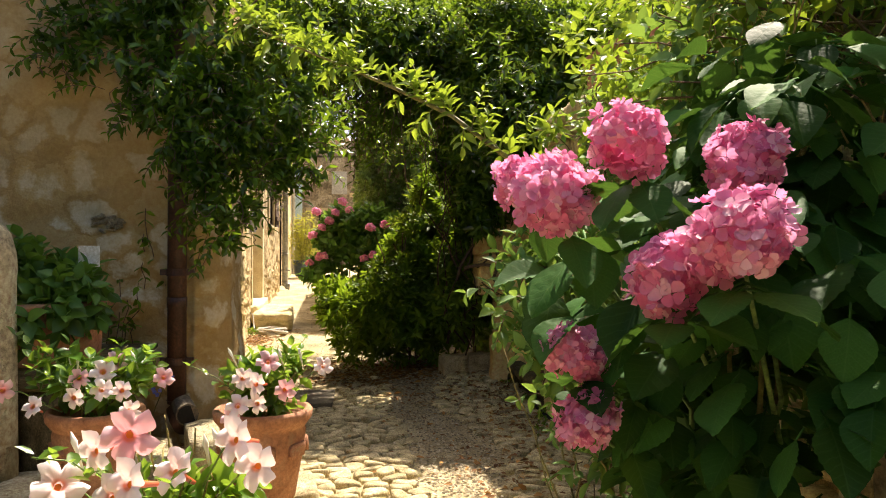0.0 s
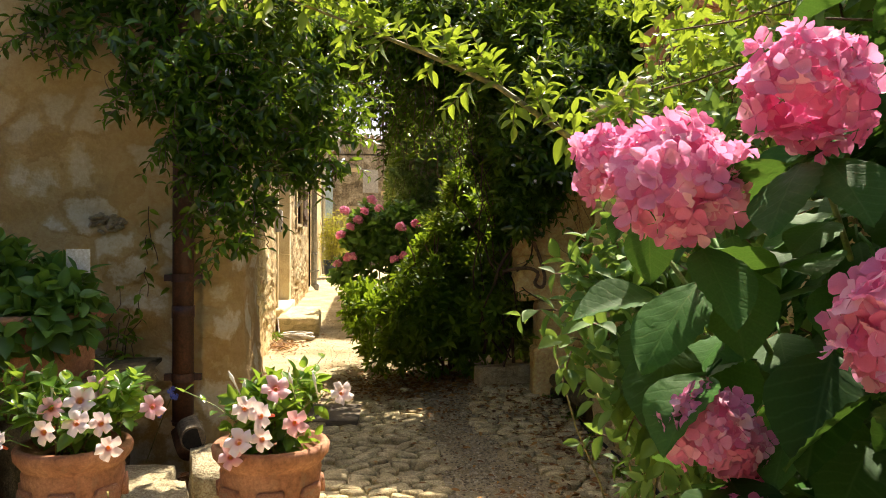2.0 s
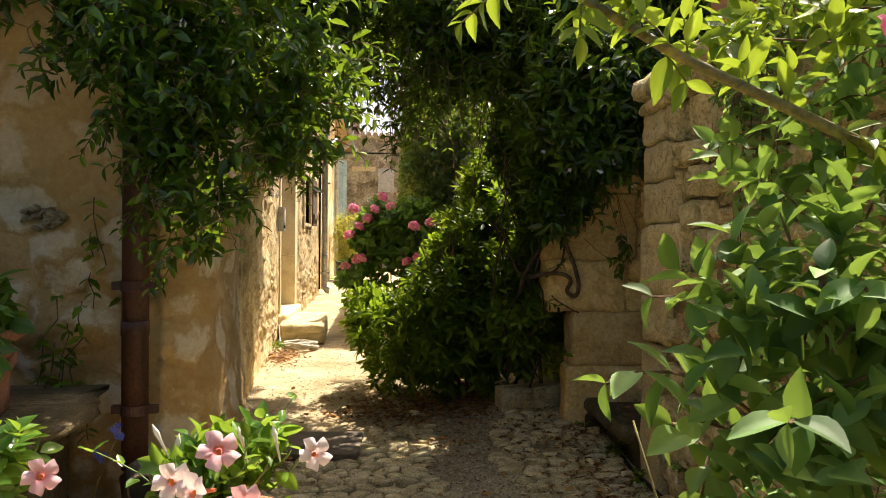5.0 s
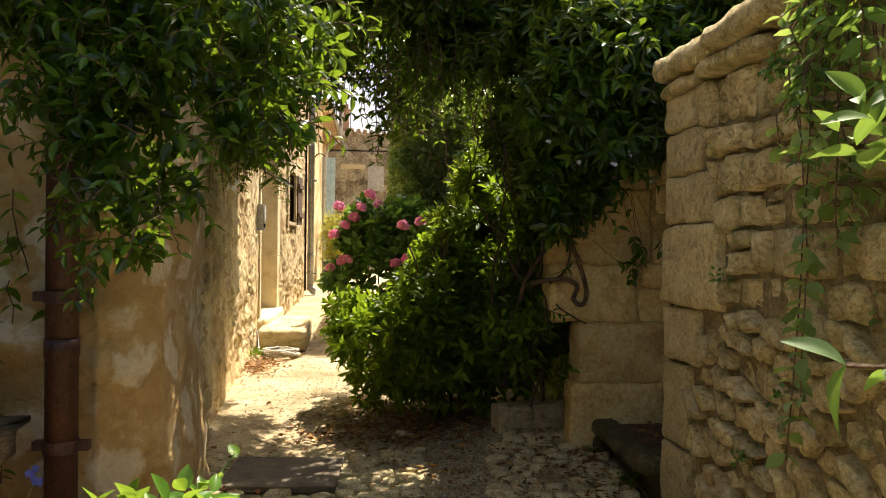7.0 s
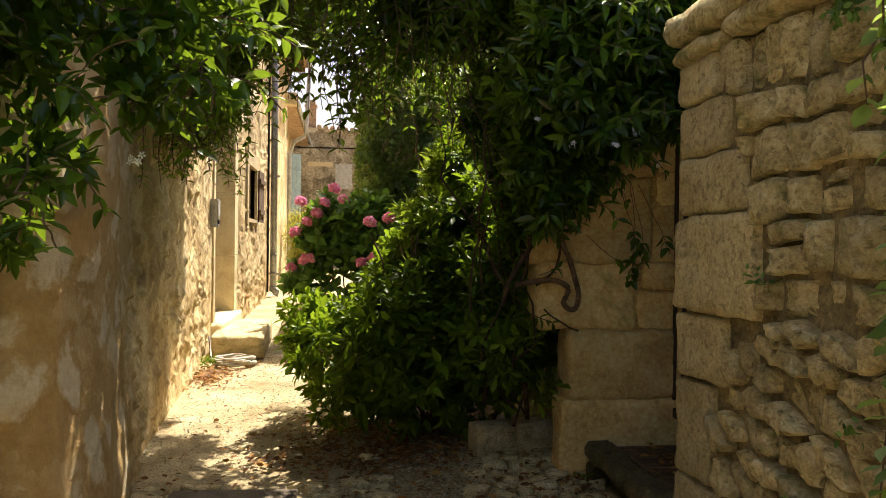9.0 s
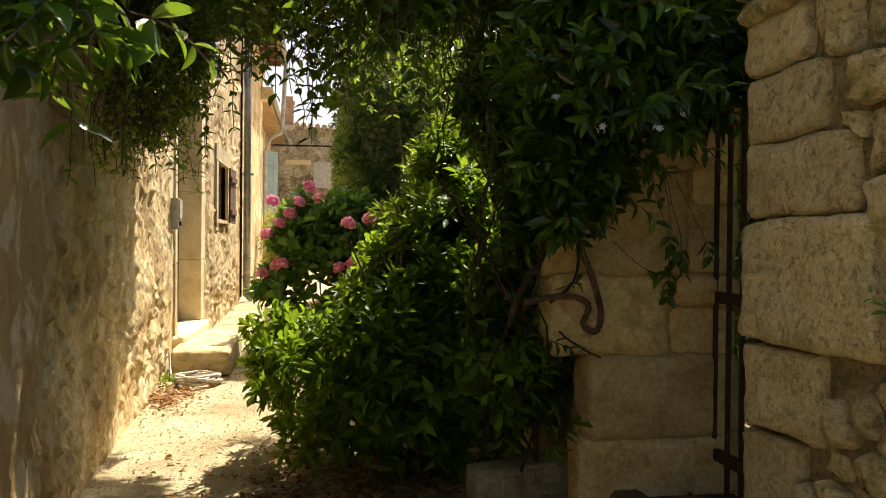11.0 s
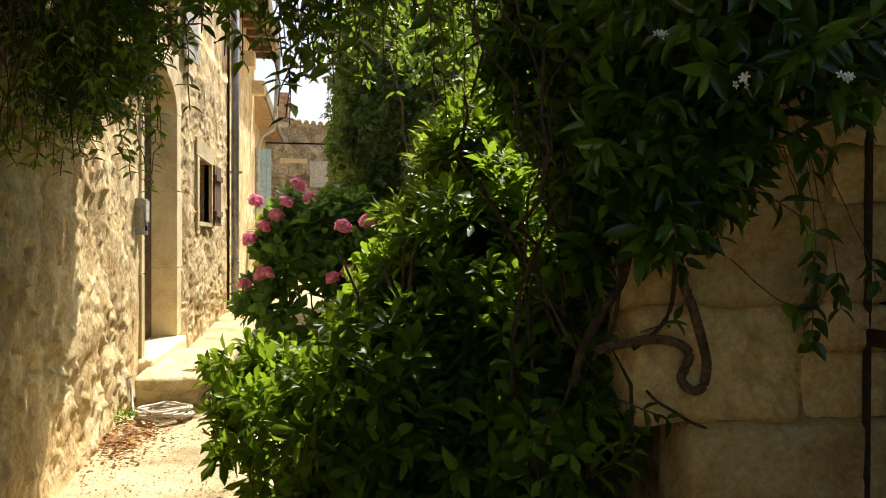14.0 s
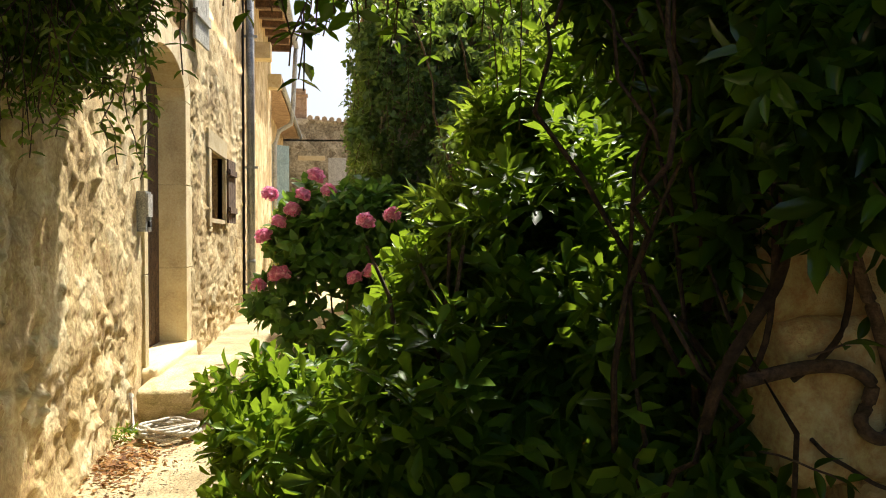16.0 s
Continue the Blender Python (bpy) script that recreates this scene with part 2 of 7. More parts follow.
def veined(m):
    """Pale midrib and side veins, pressed into a leaf that lies along its own x."""
    nt = m.node_tree
    b = nt.nodes["Principled BSDF"]
    tc = nt.nodes.new("ShaderNodeTexCoord")
    sep = nt.nodes.new("ShaderNodeSeparateXYZ")
    nt.links.new(tc.outputs["Object"], sep.inputs[0])

    def op(kind, a, bb, c=None):
        n = nt.nodes.new("ShaderNodeMath")
        n.operation = kind
        for k, v in enumerate((a, bb, c)):
            if v is None:
                continue
            if isinstance(v, (int, float)):
                n.inputs[k].default_value = v
            else:
                nt.links.new(v, n.inputs[k])
        return n.outputs[0]
    across = op("ABSOLUTE", sep.outputs[1], 0)
    warp = node(nt, "ShaderNodeTexNoise", Scale=5.0, Detail=3.0)
    nt.links.new(tc.outputs["Object"], warp.inputs["Vector"])
    bent = op("MULTIPLY_ADD", warp.outputs["Fac"], 0.09, sep.outputs[0])
    slant = op("MULTIPLY_ADD", op("POWER", across, 0.8), -0.62, bent)
    wave = op("PINGPONG", op("MULTIPLY", slant, 8.5), 0.5)
    side = op("SUBTRACT", 1.0, op("MINIMUM", op("MULTIPLY", wave, 7.0), 1.0))
    rib = op("SUBTRACT", 1.0, op("MINIMUM", op("MULTIPLY", across, 55.0), 1.0))
    vein = op("MAXIMUM", op("MULTIPLY", side, 0.55), rib)
    old = b.inputs["Base Color"].links[0].from_socket
    mx = nt.nodes.new("ShaderNodeMix")
    mx.data_type = "RGBA"
    mx.inputs[7].default_value = lin("86a862")
    nt.links.new(op("MULTIPLY", vein, 0.12), mx.inputs[0])
    nt.links.new(old, mx.inputs[6])
    nt.links.new(mx.outputs[2], b.inputs["Base Color"])
    bp = b.inputs["Normal"].links[0].from_node
    bp.inputs["Strength"].default_value = 0.2
    bp.inputs["Distance"].default_value = 0.003
    fine = node(nt, "ShaderNodeTexNoise", Scale=16.0, Detail=5.0)
    nt.links.new(tc.outputs["Object"], fine.inputs["Vector"])
    nt.links.new(op("MULTIPLY_ADD", fine.outputs["Fac"], 0.9, op("MULTIPLY", vein, -0.45)), bp.inputs["Height"])
    return m


M_HYDLEAF = veined(leafy("hydrangea_leaf", lin("1d3d15"), lin("2e5a22"), lin("437230"), lin("78a640"), 0.6, island=False, thin=0.13, gloss=0.12))
M_PINK = leafy("pink_petal", lin("de6f9f"), lin("ee9cbf"), lin("fbdbe6"), lin("f4a0ca"), 0.6, thin=0.42)
M_WHITEPETAL = leafy("blush_petal", lin("f4d2d2"), lin("faeaea"), lin("fdf6f4"), lin("f8e0dc"), 0.55, thin=0.3)

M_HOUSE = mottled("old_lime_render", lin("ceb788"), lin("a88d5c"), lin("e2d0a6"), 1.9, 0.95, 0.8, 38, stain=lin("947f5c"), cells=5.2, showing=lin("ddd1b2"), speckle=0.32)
M_PALE = mottled("pale_dressed_stone", lin("e2d0a4"), lin("cbb488"), lin("eddfba"), 3.5, 0.92, 0.4, 60, pieces=True, speckle=0.25)
M_FARSTONE = mottled("grey_village_stone", lin("a2967c"), lin("7c715a"), lin("bdb298"), 2.5, 0.95, 0.8, 14, cells=3.6)
M_EARTHFILL = mottled("wall_fill_earth", lin("8a7a56"), lin("665a3c"), lin("a4936a"), 9.0, 0.98, 0.8, 60)
M_MOSS = mottled("mossy_stone", lin("544c30"), lin("353518"), lin("746a44"), 7.0, 0.95, 0.7, 60)
M_BENCH = mottled("brown_mossy_stone", lin("7a6a4a"), lin("55492f"), lin("968462"), 5.0, 0.95, 0.7, 60, stain=lin("565234"))
M_WHITE = mottled("white_plaque", lin("d8d4c8"), lin("c9c4b6"), lin("e6e3da"), 10.0, 0.6, 0.1, 80)
M_GREYPAINT = mottled("pale_grey_paint", lin("b9b7ae"), lin("9f9d94"), lin("cfcdc4"), 7.0, 0.65, 0.2, 70)
# near black: real plastic colour, and painted gloom for rooms and holes
M_DARK = mottled("black_and_unlit", lin("1c1814"), lin("14110e"), lin("28221c"), 5.0, 0.9, 0.1, 50)
M_HOSE = mottled("grey_hose", lin("b8b1a2"), lin("9d9688"), lin("cfc8ba"), 9.0, 0.55, 0.1, 80)
M_BLUEPOT = mottled("blue_glaze", lin("3c4c62"), lin("2c3a4e"), lin("52647c"), 6.0, 0.35, 0.1, 60)


def hearted(m, heart, middle, rim):
    """Petal pigment that pales from the flower's heart to its rim; the flower is 1 in radius round its own z."""
    nt = m.node_tree
    tc = nt.nodes.new("ShaderNodeTexCoord")
    flat = nt.nodes.new("ShaderNodeVectorMath")
    flat.operation = "MULTIPLY"
    flat.inputs[1].default_value = (1, 1, 0)
    far = nt.nodes.new("ShaderNodeVectorMath")
    far.operation = "LENGTH"
    nt.links.new(tc.outputs["Object"], flat.inputs[0])
    nt.links.new(flat.outputs[0], far.inputs[0])
    ramp = nt.nodes.new("ShaderNodeValToRGB")
    ramp.color_ramp.elements[0].position, ramp.color_ramp.elements[0].color = 0.2, heart
    ramp.color_ramp.elements[1].position, ramp.color_ramp.elements[1].color = 0.7, rim
    ramp.color_ramp.elements.new(0.3).color = middle
    nt.links.new(far.outputs["Value"], ramp.inputs[0])
    nt.links.new(ramp.outputs[0], nt.nodes["Principled BSDF"].inputs["Base Color"])
    return m


M_GLASS = bpy.data.materials.new("window_glass")
M_GLASS.use_nodes = True
gb = M_GLASS.node_tree.nodes["Principled BSDF"]
gb.inputs["Base Color"].default_value = (0.02, 0.022, 0.022, 1)
gb.inputs["Roughness"].default_value = 0.08
M_DRYLEAF = leafy("dry_leaf", lin("5a3a20"), lin("8c6236"), lin("b98d4c"), lin("b07f3c"), 0.8, thin=0.15)
M_PEBBLE = leafy("pebble", lin("6f6450"), lin("9c9076"), lin("cfc4a8"), lin("9c9076"), 0.9, thin=0.0)
M_ORANGE = leafy("flower_throat", lin("d9642c"), lin("e88430"), lin("f0a23c"), lin("e88430"), 0.6)
M_BLUE = leafy("blue_petal", lin("5560c8"), lin("6f7ad8"), lin("8f98e4"), lin("7f8ae0"), 0.6)
M_BAMBOO = leafy("bamboo_leaf", lin("6f7a2c"), lin("96983c"), lin("b8b452"), lin("c8c84c"), 0.5, thin=0.4)
M_STEM = mottled("green_brown_stem", lin("7d7440"), lin("5c5630"), lin("a0924e"), 20.0, 0.7, 0.2, 60)
M_HYDFAR = leafy("hydrangea_leaf_far", lin("2f5424"), lin("46722e"), lin("648c3e"), lin("86ac3c"), 0.45)
M_BLUSH = leafy("pink_blush_petal", lin("e8909c"), lin("f0aab0"), lin("f6c6c6"), lin("f0a8b0"), 0.55, island=False)
M_DIPLA = leafy("dipladenia_leaf", lin("33561e"), lin("507a2a"), lin("7a9c3a"), lin("a0c040"), 0.3, thin=0.35)
M_BARKDARK = mottled("dark_bark", lin("4a3826"), lin("2e2218"), lin("66503a"), 14.0, 0.92, 0.7, 60)
M_JFLOWER = leafy("jasmine_petal", lin("e8e6da"), lin("f2f0e6"), lin("faf8f0"), lin("f0eee0"), 0.6, thin=0.2)
M_HONEY = leafy("honeysuckle_leaf", lin("35582a"), lin("557e3e"), lin("86aa62"), lin("9aba4c"), 0.6, thin=0.26, gloss=0.28)
# honeysuckle leaf in brighter tones, sunlight on the wall curtain put into its colour
M_SUNLITLEAF = leafy("sunlit_round_leaf", lin("4a6c36"), lin("76985a"), lin("a8c284"), lin("b0c860"), 0.5, thin=0.36, gloss=0.3)
M_ASHLAR = mottled("pillar_limestone", lin("e2c384"), lin("c4a262"), lin("eed79e"), 5.5, 0.93, 0.7, 45, pieces=True, stain=lin("b0955f"), speckle=0.4)
M_MORTAR = mottled("lime_mortar", lin("c0a268"), lin("a08450"), lin("d2b880"), 6.0, 0.96, 0.6, 70)
M_FARTILE = mottled("weathered_tile", lin("a49178"), lin("85735c"), lin("bcab92"), 8.0, 0.9, 0.4, 60)
M_LAWN = mottled("dry_lawn", lin("5f6638"), lin("434c26"), lin("808046"), 3.0, 0.95, 0.8, 60)
M_MOSSYSTEP = mottled("mossy_step_stone", lin("cbb98c"), lin("a3925f"), lin("ddcda4"), 3.0, 0.93, 0.6, 40, stain=lin("76703f"), speckle=0.35)
M_TWIG = mottled("dry_twig", lin("a08a5c"), lin("7c683f"), lin("c4ae7a"), 20.0, 0.8, 0.2, 60)
M_GREENSTEM = mottled("green_stalk", lin("65803e"), lin("4d652e"), lin("86994f"), 20.0, 0.6, 0.2, 60)
# very dark green: the shade inside the hedge put into the core's colour
M_HEDGE = mottled("hedge_core_shade", lin("22301a"), lin("182212"), lin("30421f"), 9.0, 0.9, 0.5, 40)


# ---- small builders ----
def obj(name, bm, material, parent=None, label="", smooth=False):
    me = bpy.data.meshes.new(name)
    bm.to_mesh(me)
    bm.free()
    if material:
        me.materials.append(material)
    if smooth:
        me.polygons.foreach_set("use_smooth", [True] * len(me.polygons))
    ob = new(name, me)
    if parent:
        ob.parent = parent
    if label:
        ob["label"] = label
    return ob


def part(name, bm, material, parent, label="", smooth=False):
    return obj(name, bm, material, parent, label, smooth)


def empty(name, at=(0, 0, 0)):
    ob = new(name)
    ob.location = at
    return ob


def box(bm, lo, hi):
    vs = [bm.verts.new((x, y, z)) for x in (lo[0], hi[0]) for y in (lo[1], hi[1]) for z in (lo[2], hi[2])]
    for f in ((0, 1, 3, 2), (4, 6, 7, 5), (0, 4, 5, 1), (2, 3, 7, 6), (0, 2, 6, 4), (1, 5, 7, 3)):
        bm.faces.new([vs[i] for i in f])
    return vs


def boxed(lo, hi):
    bm = bmesh.new()
    box(bm, lo, hi)
    return bm


def ground_z(x, y):
    rise = max(0.0, min(1.0, (x - 0.45) / 0.5)) * max(0.0, min(1.0, (y - 5.4) / 1.1))
    return 0.012 * max(0.0, min(y, 20) - 5.0) + 0.008 * max(0.0, min(y, 20) - 8.0) + 0.075 * rise


LEAF = np.array([(0, 0, 0), (.33, 0, -.05), (.68, 0, -.06), (1, 0, -.13), (.32, .5, .05), (.68, .38, .02), (.32, -.5, .05), (.68, -.38, .02)])
LEAF_FACES = [(0, 1, 4), (1, 2, 5, 4), (2, 3, 5), (0, 6, 1), (1, 6, 7, 2), (2, 7, 3)]
LEAF_ROUND = np.array([(0, 0, 0), (.38, 0, -.03), (.74, 0, -.05), (1, 0, -.12), (.36, .32, .06), (.74, .5, .03), (.36, -.32, .06), (.74, -.5, .03)])
LEAFLET = np.array([(0, 0, 0), (.45, .42, .06), (1, 0, -.1), (.45, -.42, .06)])
LEAFLET_FACES = [(0, 2, 1), (0, 3, 2)]


def leaf_template(n=6, m=2):
    """A folded, drooping leaf with a rounded outline, 1 long and 1 wide: points (along, across, up) and faces."""
    pts, faces = [], []
    for i in range(n + 1):
        t = i / n
        w = 0.5 * math.sin(math.pi * t ** 0.85) ** 0.9 if 0 < i < n else 0.012
        for j in range(-m, m + 1):
            k = j / m
            pts.append((t, w * k, 0.11 * abs(k) * w * 2 - 0.2 * t * t + 0.018 * math.sin(6 * t) * k))
    c = 2 * m + 1
    for i in range(n):
        for j in range(2 * m):
            faces.append((i * c + j, (i + 1) * c + j, (i + 1) * c + j + 1, i * c + j + 1))
    return np.array(pts), faces


LEAF_FINE, LEAF_FINE_FACES = leaf_template()


def unit(v):
    return v / np.maximum(np.linalg.norm(v, axis=-1, keepdims=True), 1e-9)


def leaf_mesh(name, base, along, up, length, width, material, simple=False, blunt=False, fine=False):
    """One mesh of many leaves: n bases, tip directions, upper sides, lengths and widths."""
    t, faces = (LEAFLET, LEAFLET_FACES) if simple else (LEAF_ROUND if blunt else LEAF, LEAF_FACES)
    if fine:
        t, faces = LEAF_FINE, LEAF_FINE_FACES
    along = unit(along)
    side = unit(np.cross(up, along))
    up = np.cross(along, side)
    n, k = len(base), len(t)
    L, W = length[:, None, None], width[:, None, None]
    co = (base[:, None, :] + along[:, None, :] * t[None, :, 0:1] * L + side[:, None, :] * t[None, :, 1:2] * W
          + up[:, None, :] * t[None, :, 2:3] * L)
    me = bpy.data.meshes.new(name)
    me.vertices.add(n * k)
    me.vertices.foreach_set("co", co.astype(np.float32).ravel())
    flat = [i for f in faces for i in f]
    idx = (np.arange(n)[:, None] * k + np.array(flat)[None, :]).ravel()
    sizes = np.tile([len(f) for f in faces], n)
    me.loops.add(len(idx))
    me.loops.foreach_set("vertex_index", idx.astype(np.int32))
    me.polygons.add(len(sizes))
    me.polygons.foreach_set("loop_start", (np.cumsum(sizes) - sizes).astype(np.int32))
    me.update(calc_edges=True)
    me.validate()
    me.polygons.foreach_set("use_smooth", [True] * len(me.polygons))
    me.materials.append(material)
    return me


def sprays(rng, points, out, per, length, ratio=0.38, spread=0.9, hang=0.25, stem=0.05):
    """Leaves in whorls round short shoots at the points, the lower ones wide open, the tip ones upright; out: the way each shoot grows."""
    n = len(points)
    axis = unit(unit(out) + np.array((0, 0, 0.6 - 1.3 * hang)) + rng.normal(size=(n, 3)) * 0.4)
    ref = unit(np.cross(axis, rng.normal(size=(n, 3))))
    ref2 = np.cross(axis, ref)
    p, o, ra, rb = (np.repeat(v, per, 0) for v in (points, axis, ref, ref2))
    k = np.tile(np.arange(per), n)
    turn = (k * 2.4 + rng.normal(size=n * per) * 0.3)[:, None]
    f = (k + 0.5) / per
    tilt = ((1.4 - 0.85 * f) * (0.62 + 0.42 * spread) + rng.normal(size=n * per) * 0.16)[:, None]
    along = unit(o * np.cos(tilt) + (ra * np.cos(turn) + rb * np.sin(turn)) * np.sin(tilt) + np.array((0, 0, -hang * 0.5)))
    base = p + o * ((f - 0.75) * stem * 1.6)[:, None] + rng.normal(size=(n * per, 3)) * 0.004
    up = unit(o + np.array((0, 0, 0.4)) + rng.normal(size=(n * per, 3)) * 0.25)
    ln = length * rng.uniform(0.7, 1.15, n * per) * (1.08 - 0.3 * f)
    return base, along, up, ln, ln * ratio * rng.uniform(0.85, 1.15, n * per)


def in_blobs(rng, blobs, density, shell=0.55):
    """Points in the outer part of ellipsoids (centre, radii), with outward directions; density per square metre of shell."""
    pts, outs = [], []
    for c, r in blobs:
        c, r = np.array(c, float), np.array(r, float)
        area = 4 * math.pi * ((r[0] * r[1]) ** 1.6 / 3 + (r[0] * r[2]) ** 1.6 / 3 + (r[1] * r[2]) ** 1.6 / 3) ** (1 / 1.6)
        n = max(4, int(area * density))
        d = unit(rng.normal(size=(n, 3)))
        k = rng.uniform(shell, 1.0, (n, 1)) ** 0.7
        wob = 1 + 0.16 * np.sin(d[:, :1] * 5 + c[0] * 3) * np.cos(d[:, 2:] * 6 + c[1])
        pts.append(c + d * r * k * wob)
        outs.append(unit(d / r))
    return np.concatenate(pts), np.concatenate(outs)


def foliage(name, blobs, density, per, length, material, seed, parent=None, simple=False, ratio=0.38, spread=0.9, hang=0.25, shell=0.55, keep=None, blunt=False, fine=False):
    rng = np.random.default_rng(seed)
    pts, out = in_blobs(rng, blobs, density, shell)
    if keep is not None:
        ok = keep(pts)
        pts, out = pts[ok], out[ok]
    me = leaf_mesh(name, *sprays(rng, pts, out, per, length, ratio, spread, hang), material, simple, blunt, fine)
    ob = new(name, me)
    if parent:
        ob.parent = parent
    return ob

# ---- structure: ground, walls, houses ----
def near_grid():
    """The ground as one sheet: fine squares along the lane, coarse ones out to the horizon."""
    xs = [-400, -120, -40, -15, -6, -3] + [-1.6 + 0.06 * i for i in range(60)] + [3, 6, 15, 40, 120, 400]
    ys = [-400, -120, -40, -12, -4, 0, 1.5, 2.6] + [3.0 + 0.07 * i for i in range(145)] + [14, 16, 18, 20, 24, 30, 40, 80, 200, 900]
    bm = bmesh.new()
    rows = []
    for y in ys:
        row = []
        for x in xs:
            z = ground_z(x, y) - 0.004
            if -2 < x < 3 and 2.9 < y < 14:
                k = max(0.0, min(1.0, (7.1 - y) / 0.4))
                z += (1 - 0.6 * k) * (0.012 * noise.noise((x * 1.7, y * 1.7, 0)) + 0.006 * noise.noise((x * 7, y * 7, 3))) - 0.01 * k
            row.append(bm.verts.new((x, y, z)))
        rows.append(row)
    for j in range(len(ys) - 1):
        for i in range(len(xs) - 1):
            bm.faces.new((rows[j][i], rows[j][i + 1], rows[j + 1][i + 1], rows[j + 1][i]))
    return bm


ground = tagged(obj("ground", near_grid(), M_GROUND, smooth=True), "pale earth and fine gravel of the lane", "ground", kind="structure")

TRACE = [(-7, 4.95), (-0.72, 4.95), (-0.6, 4.99), (-0.52, 5.1), (-0.5, 5.4), (-0.54, 5.8), (-0.68, 6.4), (-0.78, 7.0), (-0.83, 8.2), (-0.9, 9.5), (-0.95, 10.5), (-0.955, 16.55)]
TR_X, TR_Y = np.array([p[0] for p in TRACE]), np.array([p[1] for p in TRACE])
TR_S = np.concatenate([[0], np.cumsum(np.hypot(np.diff(TR_X), np.diff(TR_Y)))])


def trace_at(s):
    e = 0.05
    x, y = np.interp(s, TR_S, TR_X), np.interp(s, TR_S, TR_Y)
    dx, dy = np.interp(s + e, TR_S, TR_X) - np.interp(s - e, TR_S, TR_X), np.interp(s + e, TR_S, TR_Y) - np.interp(s - e, TR_S, TR_Y)
    n = math.hypot(dx, dy)
    return x, y, dy / n, -dx / n


def s_of_y(y):
    return float(np.interp(y, TR_Y[3:], TR_S[3:]))


DOOR = (10.56, 11.89, 0.36, 2.45, 2.75)
WIN = (13.31, 14.33, 1.48, 2.2)
UPWIN = (11.55, 12.1, 3.05, 4.3)


def arch_top(y):
    k = (y - 0.5 * (DOOR[0] + DOOR[1])) / (0.5 * (DOOR[1] - DOOR[0]))
    return DOOR[3] + (DOOR[4] - DOOR[3]) * math.sqrt(max(0.0, 1 - k * k))


def alley_relief(s, y, z):
    """Rough lime over rubble: proud stone faces and hollows between them, smoother towards the garden corner."""
    far = min(1.0, 0.4 + max(0.0, (s - TR_S[3]) / 3.0))
    wx, wz = noise.noise((s * 2.3, z * 2.3, 11)), noise.noise((s * 2.3, z * 2.3, 27))
    stone = 0.5 + noise.noise((s * 3.6 + wx, z * 7.0 + wz, 1.7))
    patch = 0.5 + 0.5 * noise.noise((s * 0.9, z * 1.2, 9))
    rag = max(0.0, min(1.0, 2.6 * (patch - 0.42)))
    h = 0.026 * (max(0.0, stone) - 0.5) * far * (0.3 + 0.7 * rag)
    h += 0.026 * noise.fractal((s * 1.6, z * 1.7, 0), 1.0, 2.0, 4)
    crag = noise.noise((s * 8 + wx, z * 13 + wz, 2)) + 0.6 * noise.noise((s * 19, z * 29, 5))
    h += far * (0.004 * crag + 0.075 * max(0.0, crag - 0.27) * (0.35 + 0.8 * rag) - 0.085 * max(0.0, -0.38 - crag) * (0.35 + rag))
    h += 0.006 * far * noise.noise((s * 27, z * 46, 8))
    return h


def front_relief(s, z):
    """Old render with broad bulges where big stones show through low down."""
    d, _ = noise.voronoi((s * 2.4, z * 3.1, 4.1))
    low = max(0.0, min(1.0, (1.5 - z) / 1.0))
    stone = max(0.0, min(1.0, (d[1] - d[0]) * 3.0))
    h = 0.055 * (stone - 0.6) * (0.25 + low) + 0.02 * noise.fractal((s * 2.5, z * 2.5, 6), 0.9, 2.0, 5)
    return h + 0.006 * noise.noise((s * 15, z * 15, 3))


